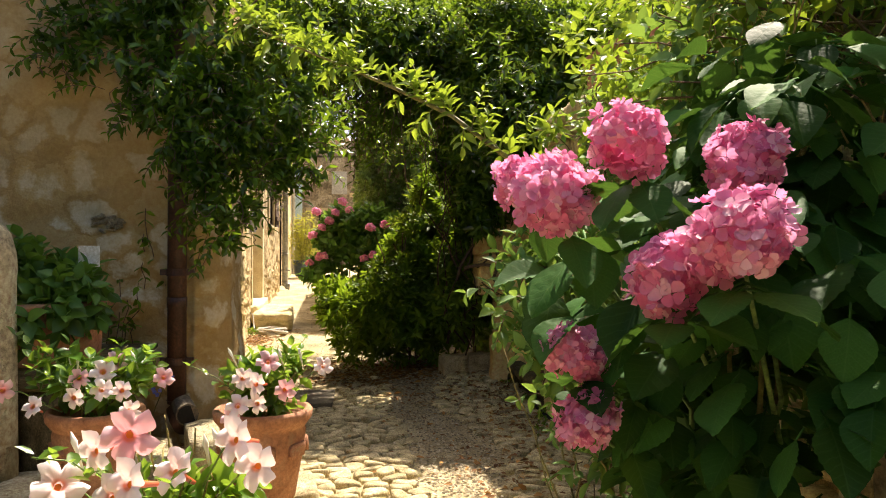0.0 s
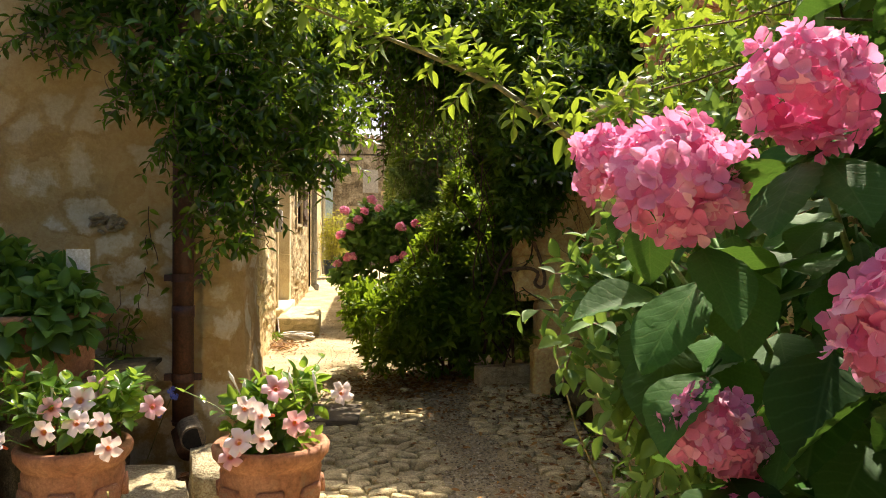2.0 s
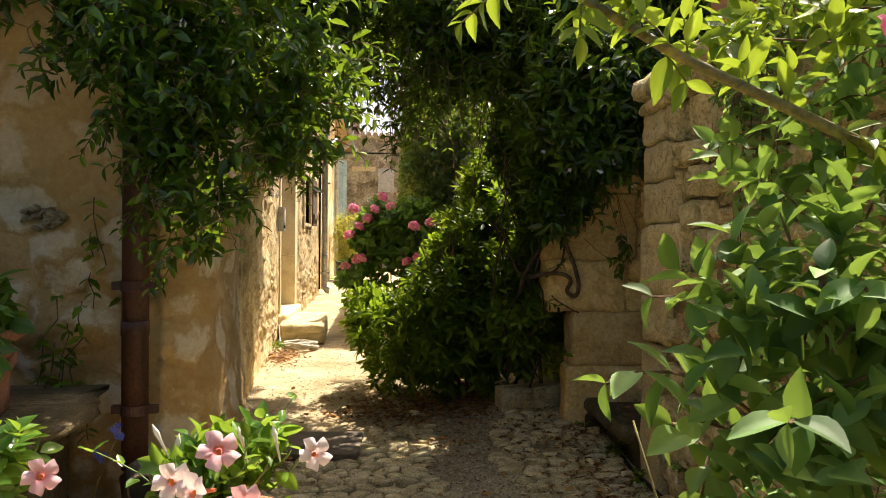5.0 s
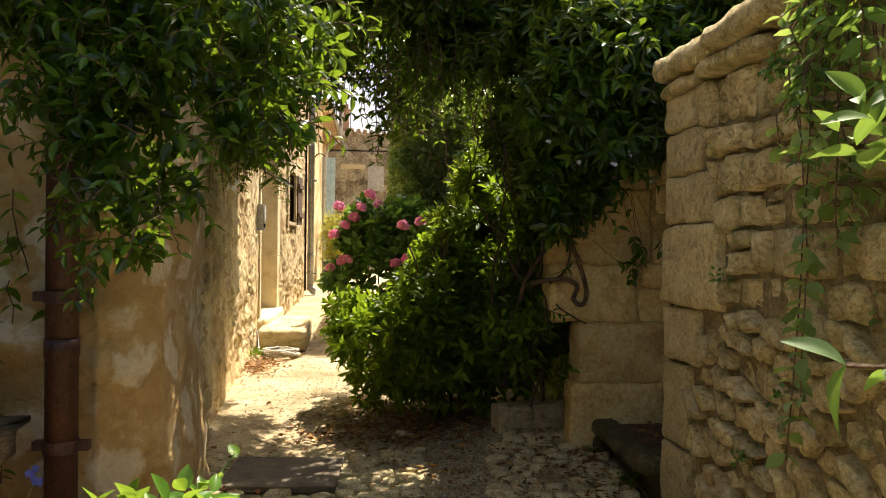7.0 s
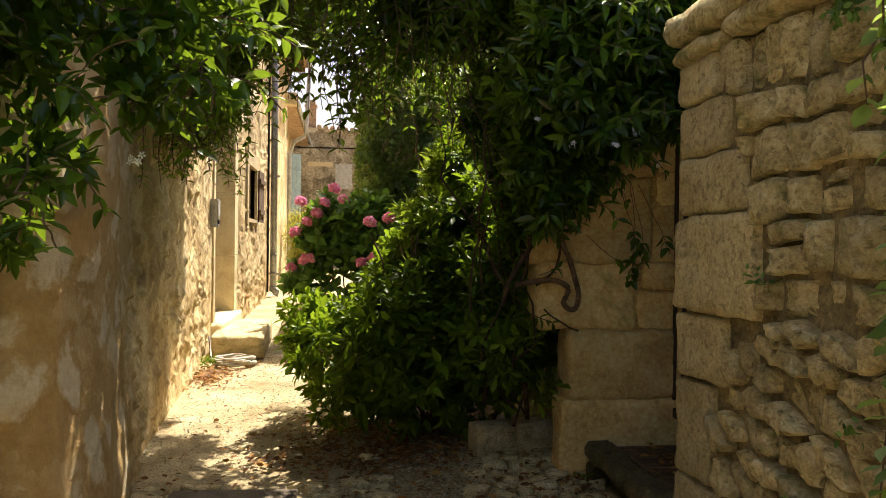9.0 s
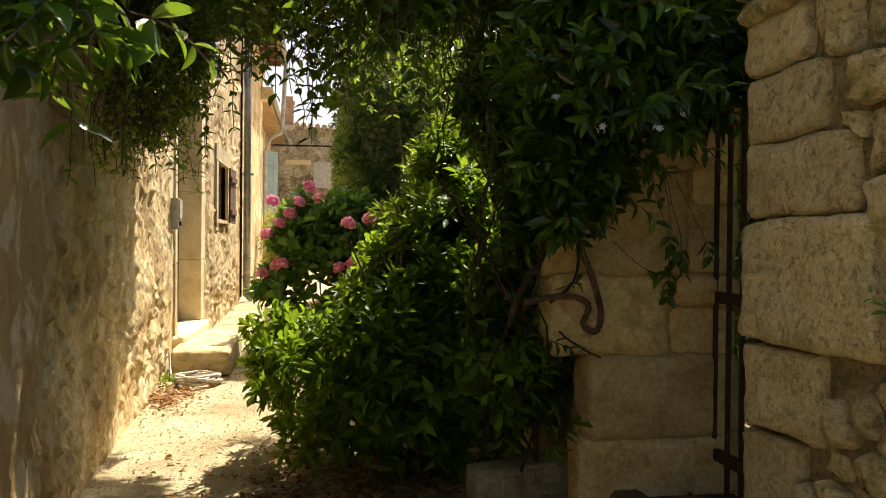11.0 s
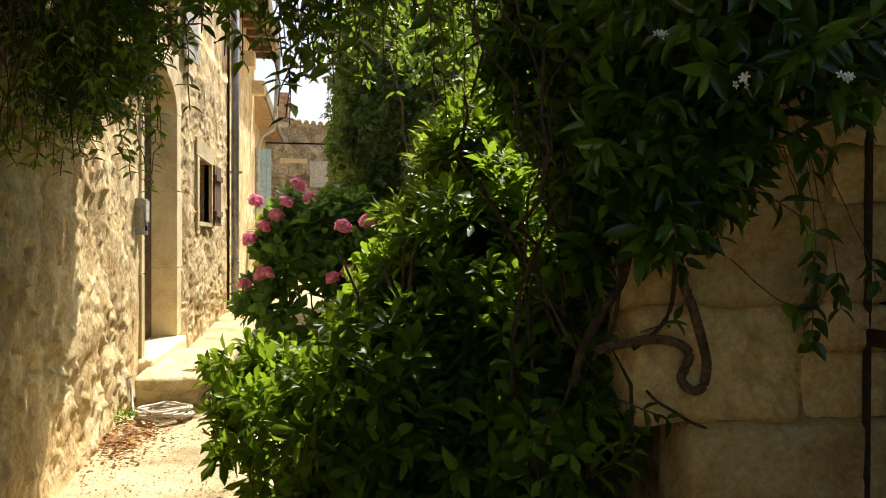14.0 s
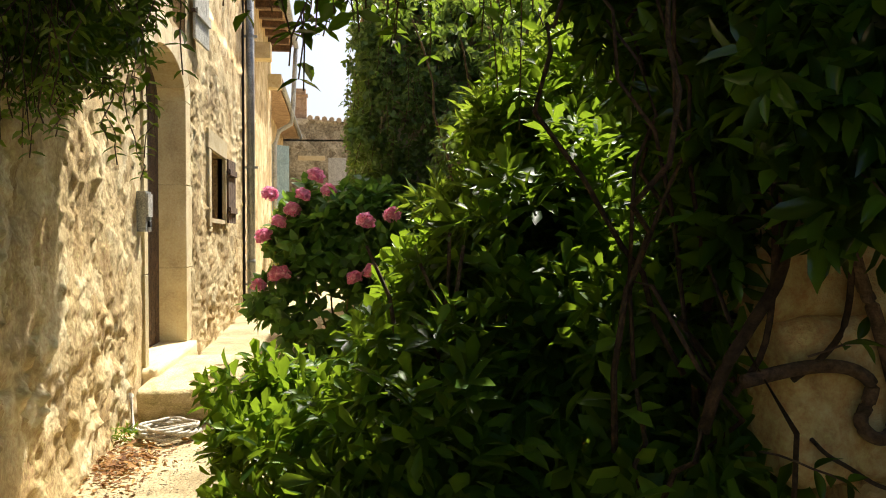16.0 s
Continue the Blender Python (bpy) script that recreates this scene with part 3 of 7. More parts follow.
def house_sheet():
    bm = bmesh.new()
    s_list = [0, 1.5, 3] + list(np.arange(3.4, TR_S[1], 0.045)) + list(np.arange(TR_S[1], s_of_y(6.0), 0.024)) + list(np.arange(s_of_y(6.0), s_of_y(12.5), 0.017)) + list(np.arange(s_of_y(12.5), s_of_y(16.55), 0.05)) + [TR_S[-1]]
    for y in (*DOOR[:2], *WIN[:2], *UPWIN[:2]):
        k = int(np.argmin(np.abs(np.array(s_list) - s_of_y(y))))
        s_list[k] = s_of_y(y)
    z_list = list(np.arange(-0.15, 2.6, 0.018)) + list(np.arange(2.6, 3.0, 0.03)) + list(np.arange(3.0, 3.6, 0.05)) + list(np.arange(3.6, 6.3, 0.12))
    for z in (WIN[2], WIN[3], UPWIN[2], UPWIN[3], DOOR[2]):
        z_list[int(np.argmin(np.abs(np.array(z_list) - z)))] = z
    front_end = TR_S[2]
    rows = []
    for z in z_list:
        row = []
        for s in s_list:
            x, y, nx, ny = trace_at(s)
            w = max(0.0, min(1.0, (s - TR_S[1]) / (TR_S[3] - TR_S[1])))
            h = (1 - w) * front_relief(s, z) + w * alley_relief(s, y, z)
            if s > s_of_y(DOOR[0] - 0.32) and y < DOOR[1] + 0.3:
                h *= 0.35
            h += 0.05 * w * max(0.0, 1 - z / 0.55) * max(0.0, 1 - abs(y - 6.0) / 2.2)
            row.append(bm.verts.new((x + nx * h, y + ny * h, z)))
        rows.append(row)
    s_mid = [0.5 * (a + b) for a, b in zip(s_list[:-1], s_list[1:])]
    for j in range(len(z_list) - 1):
        zc = 0.5 * (z_list[j] + z_list[j + 1])
        for i in range(len(s_list) - 1):
            y = trace_at(s_mid[i])[1]
            alley = s_mid[i] > TR_S[3]
            if alley and DOOR[0] < y < DOOR[1] and zc < arch_top(y):
                continue
            if alley and WIN[0] < y < WIN[1] and WIN[2] < zc < WIN[3]:
                continue
            if alley and UPWIN[0] < y < UPWIN[1] and UPWIN[2] < zc < UPWIN[3]:
                continue
            bm.faces.new((rows[j][i], rows[j][i + 1], rows[j + 1][i + 1], rows[j + 1][i]))
    return bm


def house_core():
    """Solid core behind the face, open at the door and the windows."""
    bm = bmesh.new()
    xa, xb = -1.34, -1.02
    box(bm, (-7, 5.02, -0.15), (-0.78, 5.4, 6.3))
    for y0, y1, z0, z1 in ((5.4, DOOR[0], -0.15, 6.3), (DOOR[0], DOOR[1], -0.15, DOOR[2] - 0.01), (DOOR[0], UPWIN[0], DOOR[4] + 0.02, 6.3), (UPWIN[0], DOOR[1], DOOR[4] + 0.02, UPWIN[2]),
                           (UPWIN[0], UPWIN[1], UPWIN[3], 6.3), (DOOR[1], UPWIN[1], -0.15, UPWIN[2]), (UPWIN[1], WIN[0], -0.15, 6.3), (WIN[0], WIN[1], -0.15, WIN[2]),
                           (WIN[0], WIN[1], WIN[3], 6.3), (WIN[1], 16.55, -0.15, 6.3)):
        box(bm, (xa, y0, z0), (xb, y1, z1))
    # lintel strips that close the openings' depth
    box(bm, (-1.02, WIN[0] - 0.02, WIN[3]), (-0.965, WIN[1] + 0.02, WIN[3] + 0.03))
    box(bm, (-1.02, WIN[0] - 0.02, WIN[2] - 0.03), (-0.965, WIN[1] + 0.02, WIN[2]))
    for y0, y1 in ((WIN[0] - 0.03, WIN[0]), (WIN[1], WIN[1] + 0.03), (UPWIN[0] - 0.03, UPWIN[0]), (UPWIN[1], UPWIN[1] + 0.03)):
        z0, z1 = (WIN[2], WIN[3]) if y0 > 12.2 else (UPWIN[2], UPWIN[3])
        box(bm, (-1.02, y0, z0), (-0.965, y1, z1))
    box(bm, (-7, 16.5, -0.15), (-1.34, 16.55, 6.3))
    box(bm, (-7, 5.4, 6.2), (-1.02, 16.55, 6.3))
    box(bm, (-3.0, 5.4, -0.15), (-2.9, 16.5, 6.2))
    return bm


tagged(obj("wall_core", house_core(), M_RENDER), "inner core of the house wall", "wall", kind="structure")
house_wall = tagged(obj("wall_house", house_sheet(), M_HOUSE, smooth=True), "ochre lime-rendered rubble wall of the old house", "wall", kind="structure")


# loose-surfaced stones: a few shapes shared by all pieces
def stone_mesh(name, seed, material, n=3, rough=0.09, round_=0.55):
    """A unit stone, from -0.5 to 0.5, with rounded worn edges."""
    bm = bmesh.new()
    bmesh.ops.create_cube(bm, size=1.0)
    bmesh.ops.subdivide_edges(bm, edges=bm.edges[:], cuts=n, use_grid_fill=True)
    for v in bm.verts:
        p = v.co.copy()
        q = Vector([abs(c * 2) ** 6 for c in p])
        k = (q.x + q.y + q.z) ** (1 / 6)
        p = p.lerp(p / max(k, 1e-6), round_)
        off = noise.noise_vector((p.x * 1.8 + seed * 7, p.y * 1.8, p.z * 1.8)) * rough + noise.noise_vector((p.x * 5 + seed * 3, p.y * 5, p.z * 5)) * rough * 0.4
        off += noise.noise_vector((p.x * 12 + seed, p.y * 12, p.z * 12)) * rough * 0.22
        v.co = p + off
    me = bpy.data.meshes.new(name)
    bm.to_mesh(me)
    bm.free()
    me.polygons.foreach_set("use_smooth", [True] * len(me.polygons))
    me.materials.append(material)
    return me


SETT = [stone_mesh("sett", 60 + k, M_COBBLE, 2, 0.14, 0.8) for k in range(8)]


def piece(name, mesh, parent, centre, size, turn=(0, 0, 0)):
    ob = new(name, mesh)
    ob.parent = parent
    ob.matrix_local = Matrix.LocRotScale(centre, Euler([radians(a) for a in turn]), size)
    return ob


def real_stone(name, size, seed, material, step=0.045, rough=0.014, edge=0.03):
    """A worn block of its true size, centred, with softened arrises and a hewn face."""
    bm = bmesh.new()
    n = [max(2, min(22, int(s / step))) for s in size]
    seen = {}

    def vert(i, j, k):
        key = (i, j, k)
        if key not in seen:
            p = Vector((size[0] * (i / n[0] - 0.5), size[1] * (j / n[1] - 0.5), size[2] * (k / n[2] - 0.5)))
            near = [max(0.0, 1 - (s / 2 - abs(c)) / edge) for s, c in zip(size, p)]
            pull = sum(near) - max(near)
            q = p - Vector([math.copysign(edge * 0.4 * pull * min(1.0, t * 2), c) for t, c in zip(near, p)])
            q += noise.noise_vector((p.x * 7 + seed * 3.7, p.y * 7, p.z * 7)) * rough + noise.noise_vector((p.x * 24 + seed, p.y * 24, p.z * 24)) * rough * 0.45
            seen[key] = bm.verts.new(q)
        return seen[key]
    for a, b, c in ((0, 1, 2), (1, 2, 0), (2, 0, 1)):
        for side in (0, n[c]):
            for i in range(n[a]):
                for j in range(n[b]):
                    quad = []
                    for di, dj in ((0, 0), (1, 0), (1, 1), (0, 1)):
                        idx = [0, 0, 0]
                        idx[a], idx[b], idx[c] = i + di, j + dj, side
                        quad.append(vert(*idx))
                    bm.faces.new(quad if side else quad[::-1])
    me = bpy.data.meshes.new(name)
    bm.to_mesh(me)
    bm.free()
    me.polygons.foreach_set("use_smooth", [True] * len(me.polygons))
    me.materials.append(material)
    return me


# door surround of dressed stone, threshold and step
surround = tagged(empty("door_surround", (0, 0, 0)), "pale dressed-stone arched door surround", "door frame", kind="structure")
def arch_ring(a, grow):
    yc = 0.5 * (DOOR[0] + DOOR[1])
    return yc - (0.5 * (DOOR[1] - DOOR[0]) + grow) * math.cos(a), DOOR[3] + (DOOR[4] - DOOR[3] + grow) * math.sin(a)


def wedge(pts, x0, x1):
    """A stone of the surround: an outline in (y, z) carried through the wall's depth, its arrises slightly eased."""
    bm = bmesh.new()
    cy, cz = sum(p[0] for p in pts) / len(pts), sum(p[1] for p in pts) / len(pts)
    rings = []
    for x, f in ((x0, 1.0), (x1 - 0.008, 1.0), (x1, 0.985)):
        rings.append([bm.verts.new((x + 0.004 * noise.noise((y * 5, z * 5, x)), cy + (y - cy) * f, cz + (z - cz) * f)) for y, z in pts])
    n = len(pts)
    for a, b in zip(rings[:-1], rings[1:]):
        for k in range(n):
            bm.faces.new((a[k], a[(k + 1) % n], b[(k + 1) % n], b[k]))
    bm.faces.new(rings[0][::-1])
    bm.faces.new(rings[-1])
    bmesh.ops.recalc_face_normals(bm, faces=bm.faces[:])
    return bm


for k, (z0, z1, w) in enumerate(((DOOR[2], 1.0, 0.2), (1.004, 1.72, 0.26), (1.724, DOOR[3], 0.19))):
    part("jamb_stone", wedge([(DOOR[1] - 0.004, z0), (DOOR[1] + w, z0), (DOOR[1] + w, z1), (DOOR[1] - 0.004, z1)], -1.3, -0.918), M_PALE, surround)
    part("jamb_stone", wedge([(DOOR[0] - 0.09, z0), (DOOR[0] + 0.004, z0), (DOOR[0] + 0.004, z1), (DOOR[0] - 0.09, z1)], -1.3, -0.93), M_PALE, surround)
for k in range(9):
    a0, a1 = math.pi * k / 9 + 0.004, math.pi * (k + 1) / 9 - 0.004
    inner = [arch_ring(a0 + (a1 - a0) * q / 3, -0.004) for q in range(4)]
    outer = [arch_ring(a0 + (a1 - a0) * q / 3, 0.22) for q in (3, 2, 1, 0)]
    part("voussoir", wedge(inner + outer, -1.3, -0.918), M_PALE, surround)

door = tagged(empty("door_1", (-1.16, 10.56, 0.36)), "dark brown plank house door, closed", "door", kind="structure")
for k in range(9):
    part("plank", boxed((-0.03, k * 0.1478 + 0.003, 0), (0.01, (k + 1) * 0.1478 - 0.003, 2.42)), M_WOOD, door)
part("door_handle", boxed((0.01, 0.12, 0.95), (0.05, 0.15, 1.1)), M_RUST, door)
# dark panel: the doorway's shade is put into its colour
tagged(obj("wall_door_back", boxed((-1.36, 10.3, 0.2), (-1.33, 12.2, 3.0)), M_DARK), "dark panel painted as the unlit back of the doorway", "wall", kind="structure")

THRESH = stone_mesh("threshold", 81, M_PALE, 5, 0.02, 0.3)
STEP = stone_mesh("stone_step", 82, M_MOSSYSTEP, 5, 0.018, 0.25)
threshold = tagged(new("threshold", THRESH), "worn pale stone threshold under the door", "threshold")
threshold.matrix_world = Matrix.LocRotScale((-1.02, 11.2, 0.24), None, (0.36, 1.55, 0.25))
step = tagged(new("stone_step", STEP), "worn pale stone step with mossy front", "step")
step.matrix_world = Matrix.LocRotScale((-0.66, 10.72, 0.195), Euler((0, 0, radians(2))), (0.48, 1.5, 0.22))

# small window with its wooden shutter swung open
for pts in ([(WIN[0] - 0.14, WIN[2] - 0.1), (WIN[0], WIN[2] - 0.1), (WIN[0], WIN[3]), (WIN[0] - 0.14, WIN[3])], [(WIN[1], WIN[2] - 0.1), (WIN[1] + 0.1, WIN[2] - 0.1), (WIN[1] + 0.1, WIN[3]), (WIN[1], WIN[3])], [(WIN[0] - 0.18, WIN[3] + 0.004), (WIN[1] + 0.14, WIN[3] + 0.004), (WIN[1] + 0.14, WIN[3] + 0.2), (WIN[0] - 0.18, WIN[3] + 0.2)]):
    part("frame_stone", wedge(pts, -1.02, -0.924), M_PALE, house_wall, "pale dressed window stone")
window = tagged(empty("window_1", (-1.1, WIN[0], WIN[2])), "small deep window with dark panes", "window", kind="structure")
part("pane", boxed((-0.02, 0.04, 0.04), (-0.01, 0.98, 0.68)), M_GLASS, window)
wf = bmesh.new()
for lo, hi in (((-0.03, 0, 0), (0.02, 0.05, 0.72)), ((-0.03, 0.97, 0), (0.02, 1.02, 0.72)), ((-0.03, 0.05, 0), (0.02, 0.97, 0.05)), ((-0.03, 0.05, 0.67), (0.02, 0.97, 0.72)), ((-0.03, 0.49, 0.05), (0.015, 0.53, 0.67))):
    box(wf, lo, hi)
part("window_frame", wf, M_WOOD, window)
part("window_sill", boxed((0.0, -0.02, -0.05), (0.17, 1.04, -0.004)), M_PALE, window)
# no room is built; a near-black panel stands for its darkness
tagged(obj("wall_window_back", boxed((-1.4, WIN[0] - 0.2, 1.2), (-1.36, WIN[1] + 0.2, 2.5)), M_DARK), "dark panel painted as the unlit room behind the small window", "wall", kind="structure")


def plank_shutter(name, w, h, planks, material, bars=2):
    """A shutter in its own plane: y along its width from the hinge, z up, x its thickness."""
    s = empty(name)
    for k in range(planks):
        part("plank", boxed((0, k * w / planks + 0.002, 0), (0.022, (k + 1) * w / planks - 0.002, h)), material, s)
    for k in range(bars):
        z = h * (0.2 + 0.6 * k / max(1, bars - 1))
        part("bar", boxed((0.022, 0.01, z - 0.035), (0.045, w - 0.01, z + 0.035)), material, s)
    part("hinge", boxed((-0.01, -0.03, h * 0.2 - 0.015), (0.03, 0.12, h * 0.2 + 0.015)), M_RUST, s)
    part("hinge", boxed((-0.01, -0.03, h * 0.8 - 0.015), (0.03, 0.12, h * 0.8 + 0.015)), M_RUST, s)
    return s


shutter = tagged(plank_shutter("window_shutter", 0.46, 0.76, 4, M_WOOD), "weathered brown wooden shutter folded back on the wall", "shutter", "shutters")
shutter.matrix_world = pose(-0.925, 14.42, 1.45, 0, 0, -3)
up_shutter = tagged(plank_shutter("window_shutter", 0.5, 1.25, 5, M_GREYPAINT), "pale grey wooden shutter standing half open", "shutter", "shutters")
up_shutter.matrix_world = pose(-0.92, 12.28, 3.1, 0, 0, -5)
# near-black panel gives the upper window its unlit depth
tagged(obj("wall_upper_window_back", boxed((-1.3, 11.5, 3.0), (-1.26, 12.15, 4.4)), M_DARK), "dark panel painted as the unlit room behind the upper window", "wall", kind="structure")

meter = tagged(empty("intercom_box", (-0.915, 10.3, 1.3)), "grey metal intercom box on the wall", "intercom")
part("case", boxed((-0.03, 0, 0), (0.035, 0.15, 0.27)), M_ZINC, meter)
part("cover", boxed((0.035, 0.015, 0.1), (0.048, 0.135, 0.255)), M_GREYPAINT, meter)
part("button", boxed((0.035, 0.05, 0.03), (0.05, 0.1, 0.07)), M_DARK, meter)


def tube(bm, pts, r, seg=12):
    rings = []
    pts = [Vector(p) for p in pts]
    for i, p in enumerate(pts):
        d = (pts[min(i + 1, len(pts) - 1)] - pts[max(i - 1, 0)]).normalized()
        a = d.cross(Vector((0, 0, 1)) if abs(d.z) < 0.9 else Vector((0, 1, 0))).normalized()
        b = d.cross(a)
        rr = r[i] if isinstance(r, (list, tuple)) else r
        rings.append([bm.verts.new(p + (a * math.cos(t) + b * math.sin(t)) * rr) for t in (2 * math.pi * k / seg for k in range(seg))])
    for q, w in zip(rings[:-1], rings[1:]):
        for k in range(seg):
            bm.faces.new((q[k], q[(k + 1) % seg], w[(k + 1) % seg], w[k]))
    bm.faces.new(rings[0][::-1])
    bm.faces.new(rings[-1])
    return bm


def downpipe(name, x, y, z0, z1, r, material, out, label, brackets):
    p = empty(name, (x, y, 0))
    part("pipe", tube(bmesh.new(), [(0, 0, z0 + 0.1), (0, 0, z1)], r, 20), material, p, smooth=True)
    b = tube(bmesh.new(), [(0, 0, z0 + 0.12), (0.0, 0, z0 + 0.07), (out[0] * 0.4, out[1] * 0.4, z0 + 0.03), (out[0], out[1], z0 + 0.02)], [r * 1.12, r * 1.12, r * 1.08, r * 1.15], 20)
    part("outlet", b, material, p, smooth=True)
    for z in brackets:
        c = tube(bmesh.new(), [(0, 0, z - 0.02), (0, 0, z + 0.02)], r * 1.1, 20)
        box(c, (-r * 1.75, -0.012, z - 0.016), (r * 1.75, 0.02, z + 0.016))
        part("bracket", c, material, p)
    for z in (brackets[0] + 0.3, brackets[-1] + 0.55):
        part("collar", tube(bmesh.new(), [(0, 0, z), (0, 0, z + 0.06)], r * 1.07, 20), material, p, smooth=True)
    return tagged(p, label, "downpipe", "downpipes")


downpipe("downpipe", -0.79, 4.86, 0.16, 6.2, 0.052, M_PIPE, (0.07, -0.17), "brown painted iron downpipe on the house wall", (0.5, 1.0, 2.2, 3.6))
mouth = tagged(empty("drain_mouth", (-0.70, 4.68, 0.23)), "dark grey metal drain spout at the pipe's foot", "drain")
part("spout", tube(bmesh.new(), [(0, 0, 0), (-0.04, 0.12, 0.01), (-0.07, 0.18, 0.03)], 0.06, 20), M_SLATE, mouth)
# dark disc painted as the shaded inside of the spout
part("painted_opening", tube(bmesh.new(), [(0.002, -0.004, 0), (-0.01, 0.02, 0.001)], 0.052, 20), M_DARK, mouth)
downpipe("downpipe", -0.86, 16.42, 0.25, 6.3, 0.06, M_ZINC, (0.1, 0.0), "grey zinc downpipe running up the alley wall", (0.6, 2.3, 4.2))
cable = tagged(obj("cable", tube(bmesh.new(), [(-0.93, 16.15, 0.3), (-0.93, 16.15, 6.2)], 0.018, 6), M_DARK), "dark cable conduit beside the zinc pipe", "cable")

# the row of houses further up the alley
house2 = tagged(empty("row_house"), "ochre village house with tiled eaves and blue-grey shutters", "house")
hb = bmesh.new()
box(hb, (-6, 16.6, -0.1), (-1.02, 22, 5.46))
part("wall", hb, M_HOUSE, house2)
for y in np.arange(16.9, 22, 0.62):
    part("rafter", boxed((-1.02, y, 5.32), (-0.6, y + 0.1, 5.44)), M_WOOD, house2)
part("soffit", boxed((-1.02, 16.6, 5.442), (-0.56, 22, 5.47)), M_TILE, house2)
for k in range(30):
    y = 16.65 + k * 0.18
    t = tube(bmesh.new(), [(-0.5, 0, -0.02), (-1.7, 0, 0.34)], 0.085, 8)
    if k == 0:
        TILE_MESH = bpy.data.meshes.new("roof_tile")
        t.to_mesh(TILE_MESH)
        TILE_MESH.materials.append(M_TILE)
    t.free()
    o = new("roof_tile", TILE_MESH)
    o.parent = house2
    o.location = (0, y, 5.54)
part("gutter", tube(bmesh.new(), [(-0.48, 16.6, 5.43), (-0.48, 22, 5.43)], 0.06, 10), M_ZINC, house2, "zinc gutter", True)
part("gutter_pipe", tube(bmesh.new(), [(-0.48, 21.9, 5.4), (-0.5, 21.9, 5.2), (-0.56, 21.9, 4.0), (-0.6, 21.9, 3.75), (-0.85, 21.9, 3.6), (-0.95, 21.9, 3.3), (-0.95, 21.9, 0.3)], 0.05, 10), M_ZINC, house2, "zinc pipe", True)
for y in (18.6, 21.2):
    part("corbel", boxed((-1.02, y, 4.4), (-0.75, y + 0.3, 4.68)), M_PALE, house2, "pale stone corbel")
lane_shutter = tagged(plank_shutter("window_shutter", 0.62, 1.7, 4, M_SHUTTER), "blue-grey painted shutter folded open on the wall", "shutter", "shutters")
lane_shutter.matrix_world = pose(-1.28, 24.2, 1.9, 0, 0, -48)

house3 = tagged(empty("low_house"), "low stone village house with a tiled eave", "house")
part("wall", boxed((-6, 22.01, -0.1), (-1.35, 30.5, 4.62)), M_HOUSE, house3)
part("soffit", boxed((-1.35, 22.02, 4.56), (-0.85, 30.5, 4.62)), M_TILE, house3)
for k in range(47):
    o = new("roof_tile", TILE_MESH)
    o.parent = house3
    o.location = (-0.3, 22.1 + k * 0.18, 4.71)
part("gutter", tube(bmesh.new(), [(-0.78, 22.02, 4.6), (-0.78, 30.5, 4.6)], 0.055, 10), M_ZINC, house3, "zinc gutter", True)

# house across the end of the lane
far_house = tagged(empty("end_house"), "grey stone house with a tiled roof and chimney", "house")
fb = bmesh.new()
box(fb, (-6, 31, -0.1), (9, 36, 4.6))
part("wall", fb, M_FARSTONE, far_house)
sl = bmesh.new()
v = [sl.verts.new(p) for p in ((-6, 31, 4.55), (9, 31, 4.55), (9, 31, 4.62), (-0.6, 31, 5.3), (-6, 31, 5.3), (-6, 36, 4.55), (9, 36, 4.55), (9, 36, 4.62), (-0.6, 36, 5.3), (-6, 36, 5.3))]
sl.faces.new(v[:5])
sl.faces.new(v[5:][::-1])
for i in range(5):
    sl.faces.new((v[i], v[(i + 1) % 5], v[5 + (i + 1) % 5], v[5 + i]))
part("gable", sl, M_FARSTONE, far_house)
for k in range(40):
    x = -0.5 + k * 0.24
    part("ridge_tile", tube(bmesh.new(), [(x, 30.85, 5.31 - (x + 0.6) * 0.071), (x, 31.5, 5.42 - (x + 0.6) * 0.071)], 0.09, 8), M_FARTILE, far_house)
chim = bmesh.new()
box(chim, (-1.0, 31.2, 5.0), (-0.62, 31.6, 6.1))
box(chim, (-1.04, 31.16, 6.1), (-0.58, 31.64, 6.16))
box(chim, (-0.97, 31.23, 6.16), (-0.65, 31.57, 6.34))
part("chimney", chim, M_TILE, far_house, "brick chimney with a cap")
part("window", boxed((0.1, 30.97, 3.1), (0.7, 31.02, 4.0)), M_GREYPAINT, far_house, "walled-up pale window")
# near-black slab on the wall, painted as unlit depth
part("painted_opening", boxed((-0.4, 30.96, 1.7), (0.3, 31.02, 2.3)), M_DARK, far_house, "dark slab painted as an unlit hole")
for z, x0, x1 in ((3.9, -0.9, 0.0), (3.0, 0.8, 2.5), (2.4, -0.9, 0.6)):
    part("stone_band", boxed((x0, 30.97, z), (x1, 31.01, z + 0.16)), M_PALE, far_house)

# ivy-grown house and the garden wall that leads to it
ivy_house = tagged(empty("ivy_house"), "stone house with tiled eaves overgrown by ivy", "house")
part("wall", boxed((2.1, 11.6, -0.1), (6, 17.5, 5.2)), M_FARSTONE, ivy_house)
part("low_wall", boxed((0.8, 12.2, -0.1), (2.1, 17.3, 3.25)), M_FARSTONE, ivy_house)
part("low_eave", boxed((0.68, 12.1, 3.25), (2.1, 17.4, 3.33)), M_TILE, ivy_house)
part("high_eave", boxed((2.0, 11.4, 5.2), (6, 17.7, 5.3)), M_TILE, ivy_house)
for k in range(30):
    part("roof_tile", tube(bmesh.new(), [(0.64, 12.2 + 0.17 * k, 3.4), (2.1, 12.2 + 0.17 * k, 3.75)], 0.09, 8), M_TILE, ivy_house)
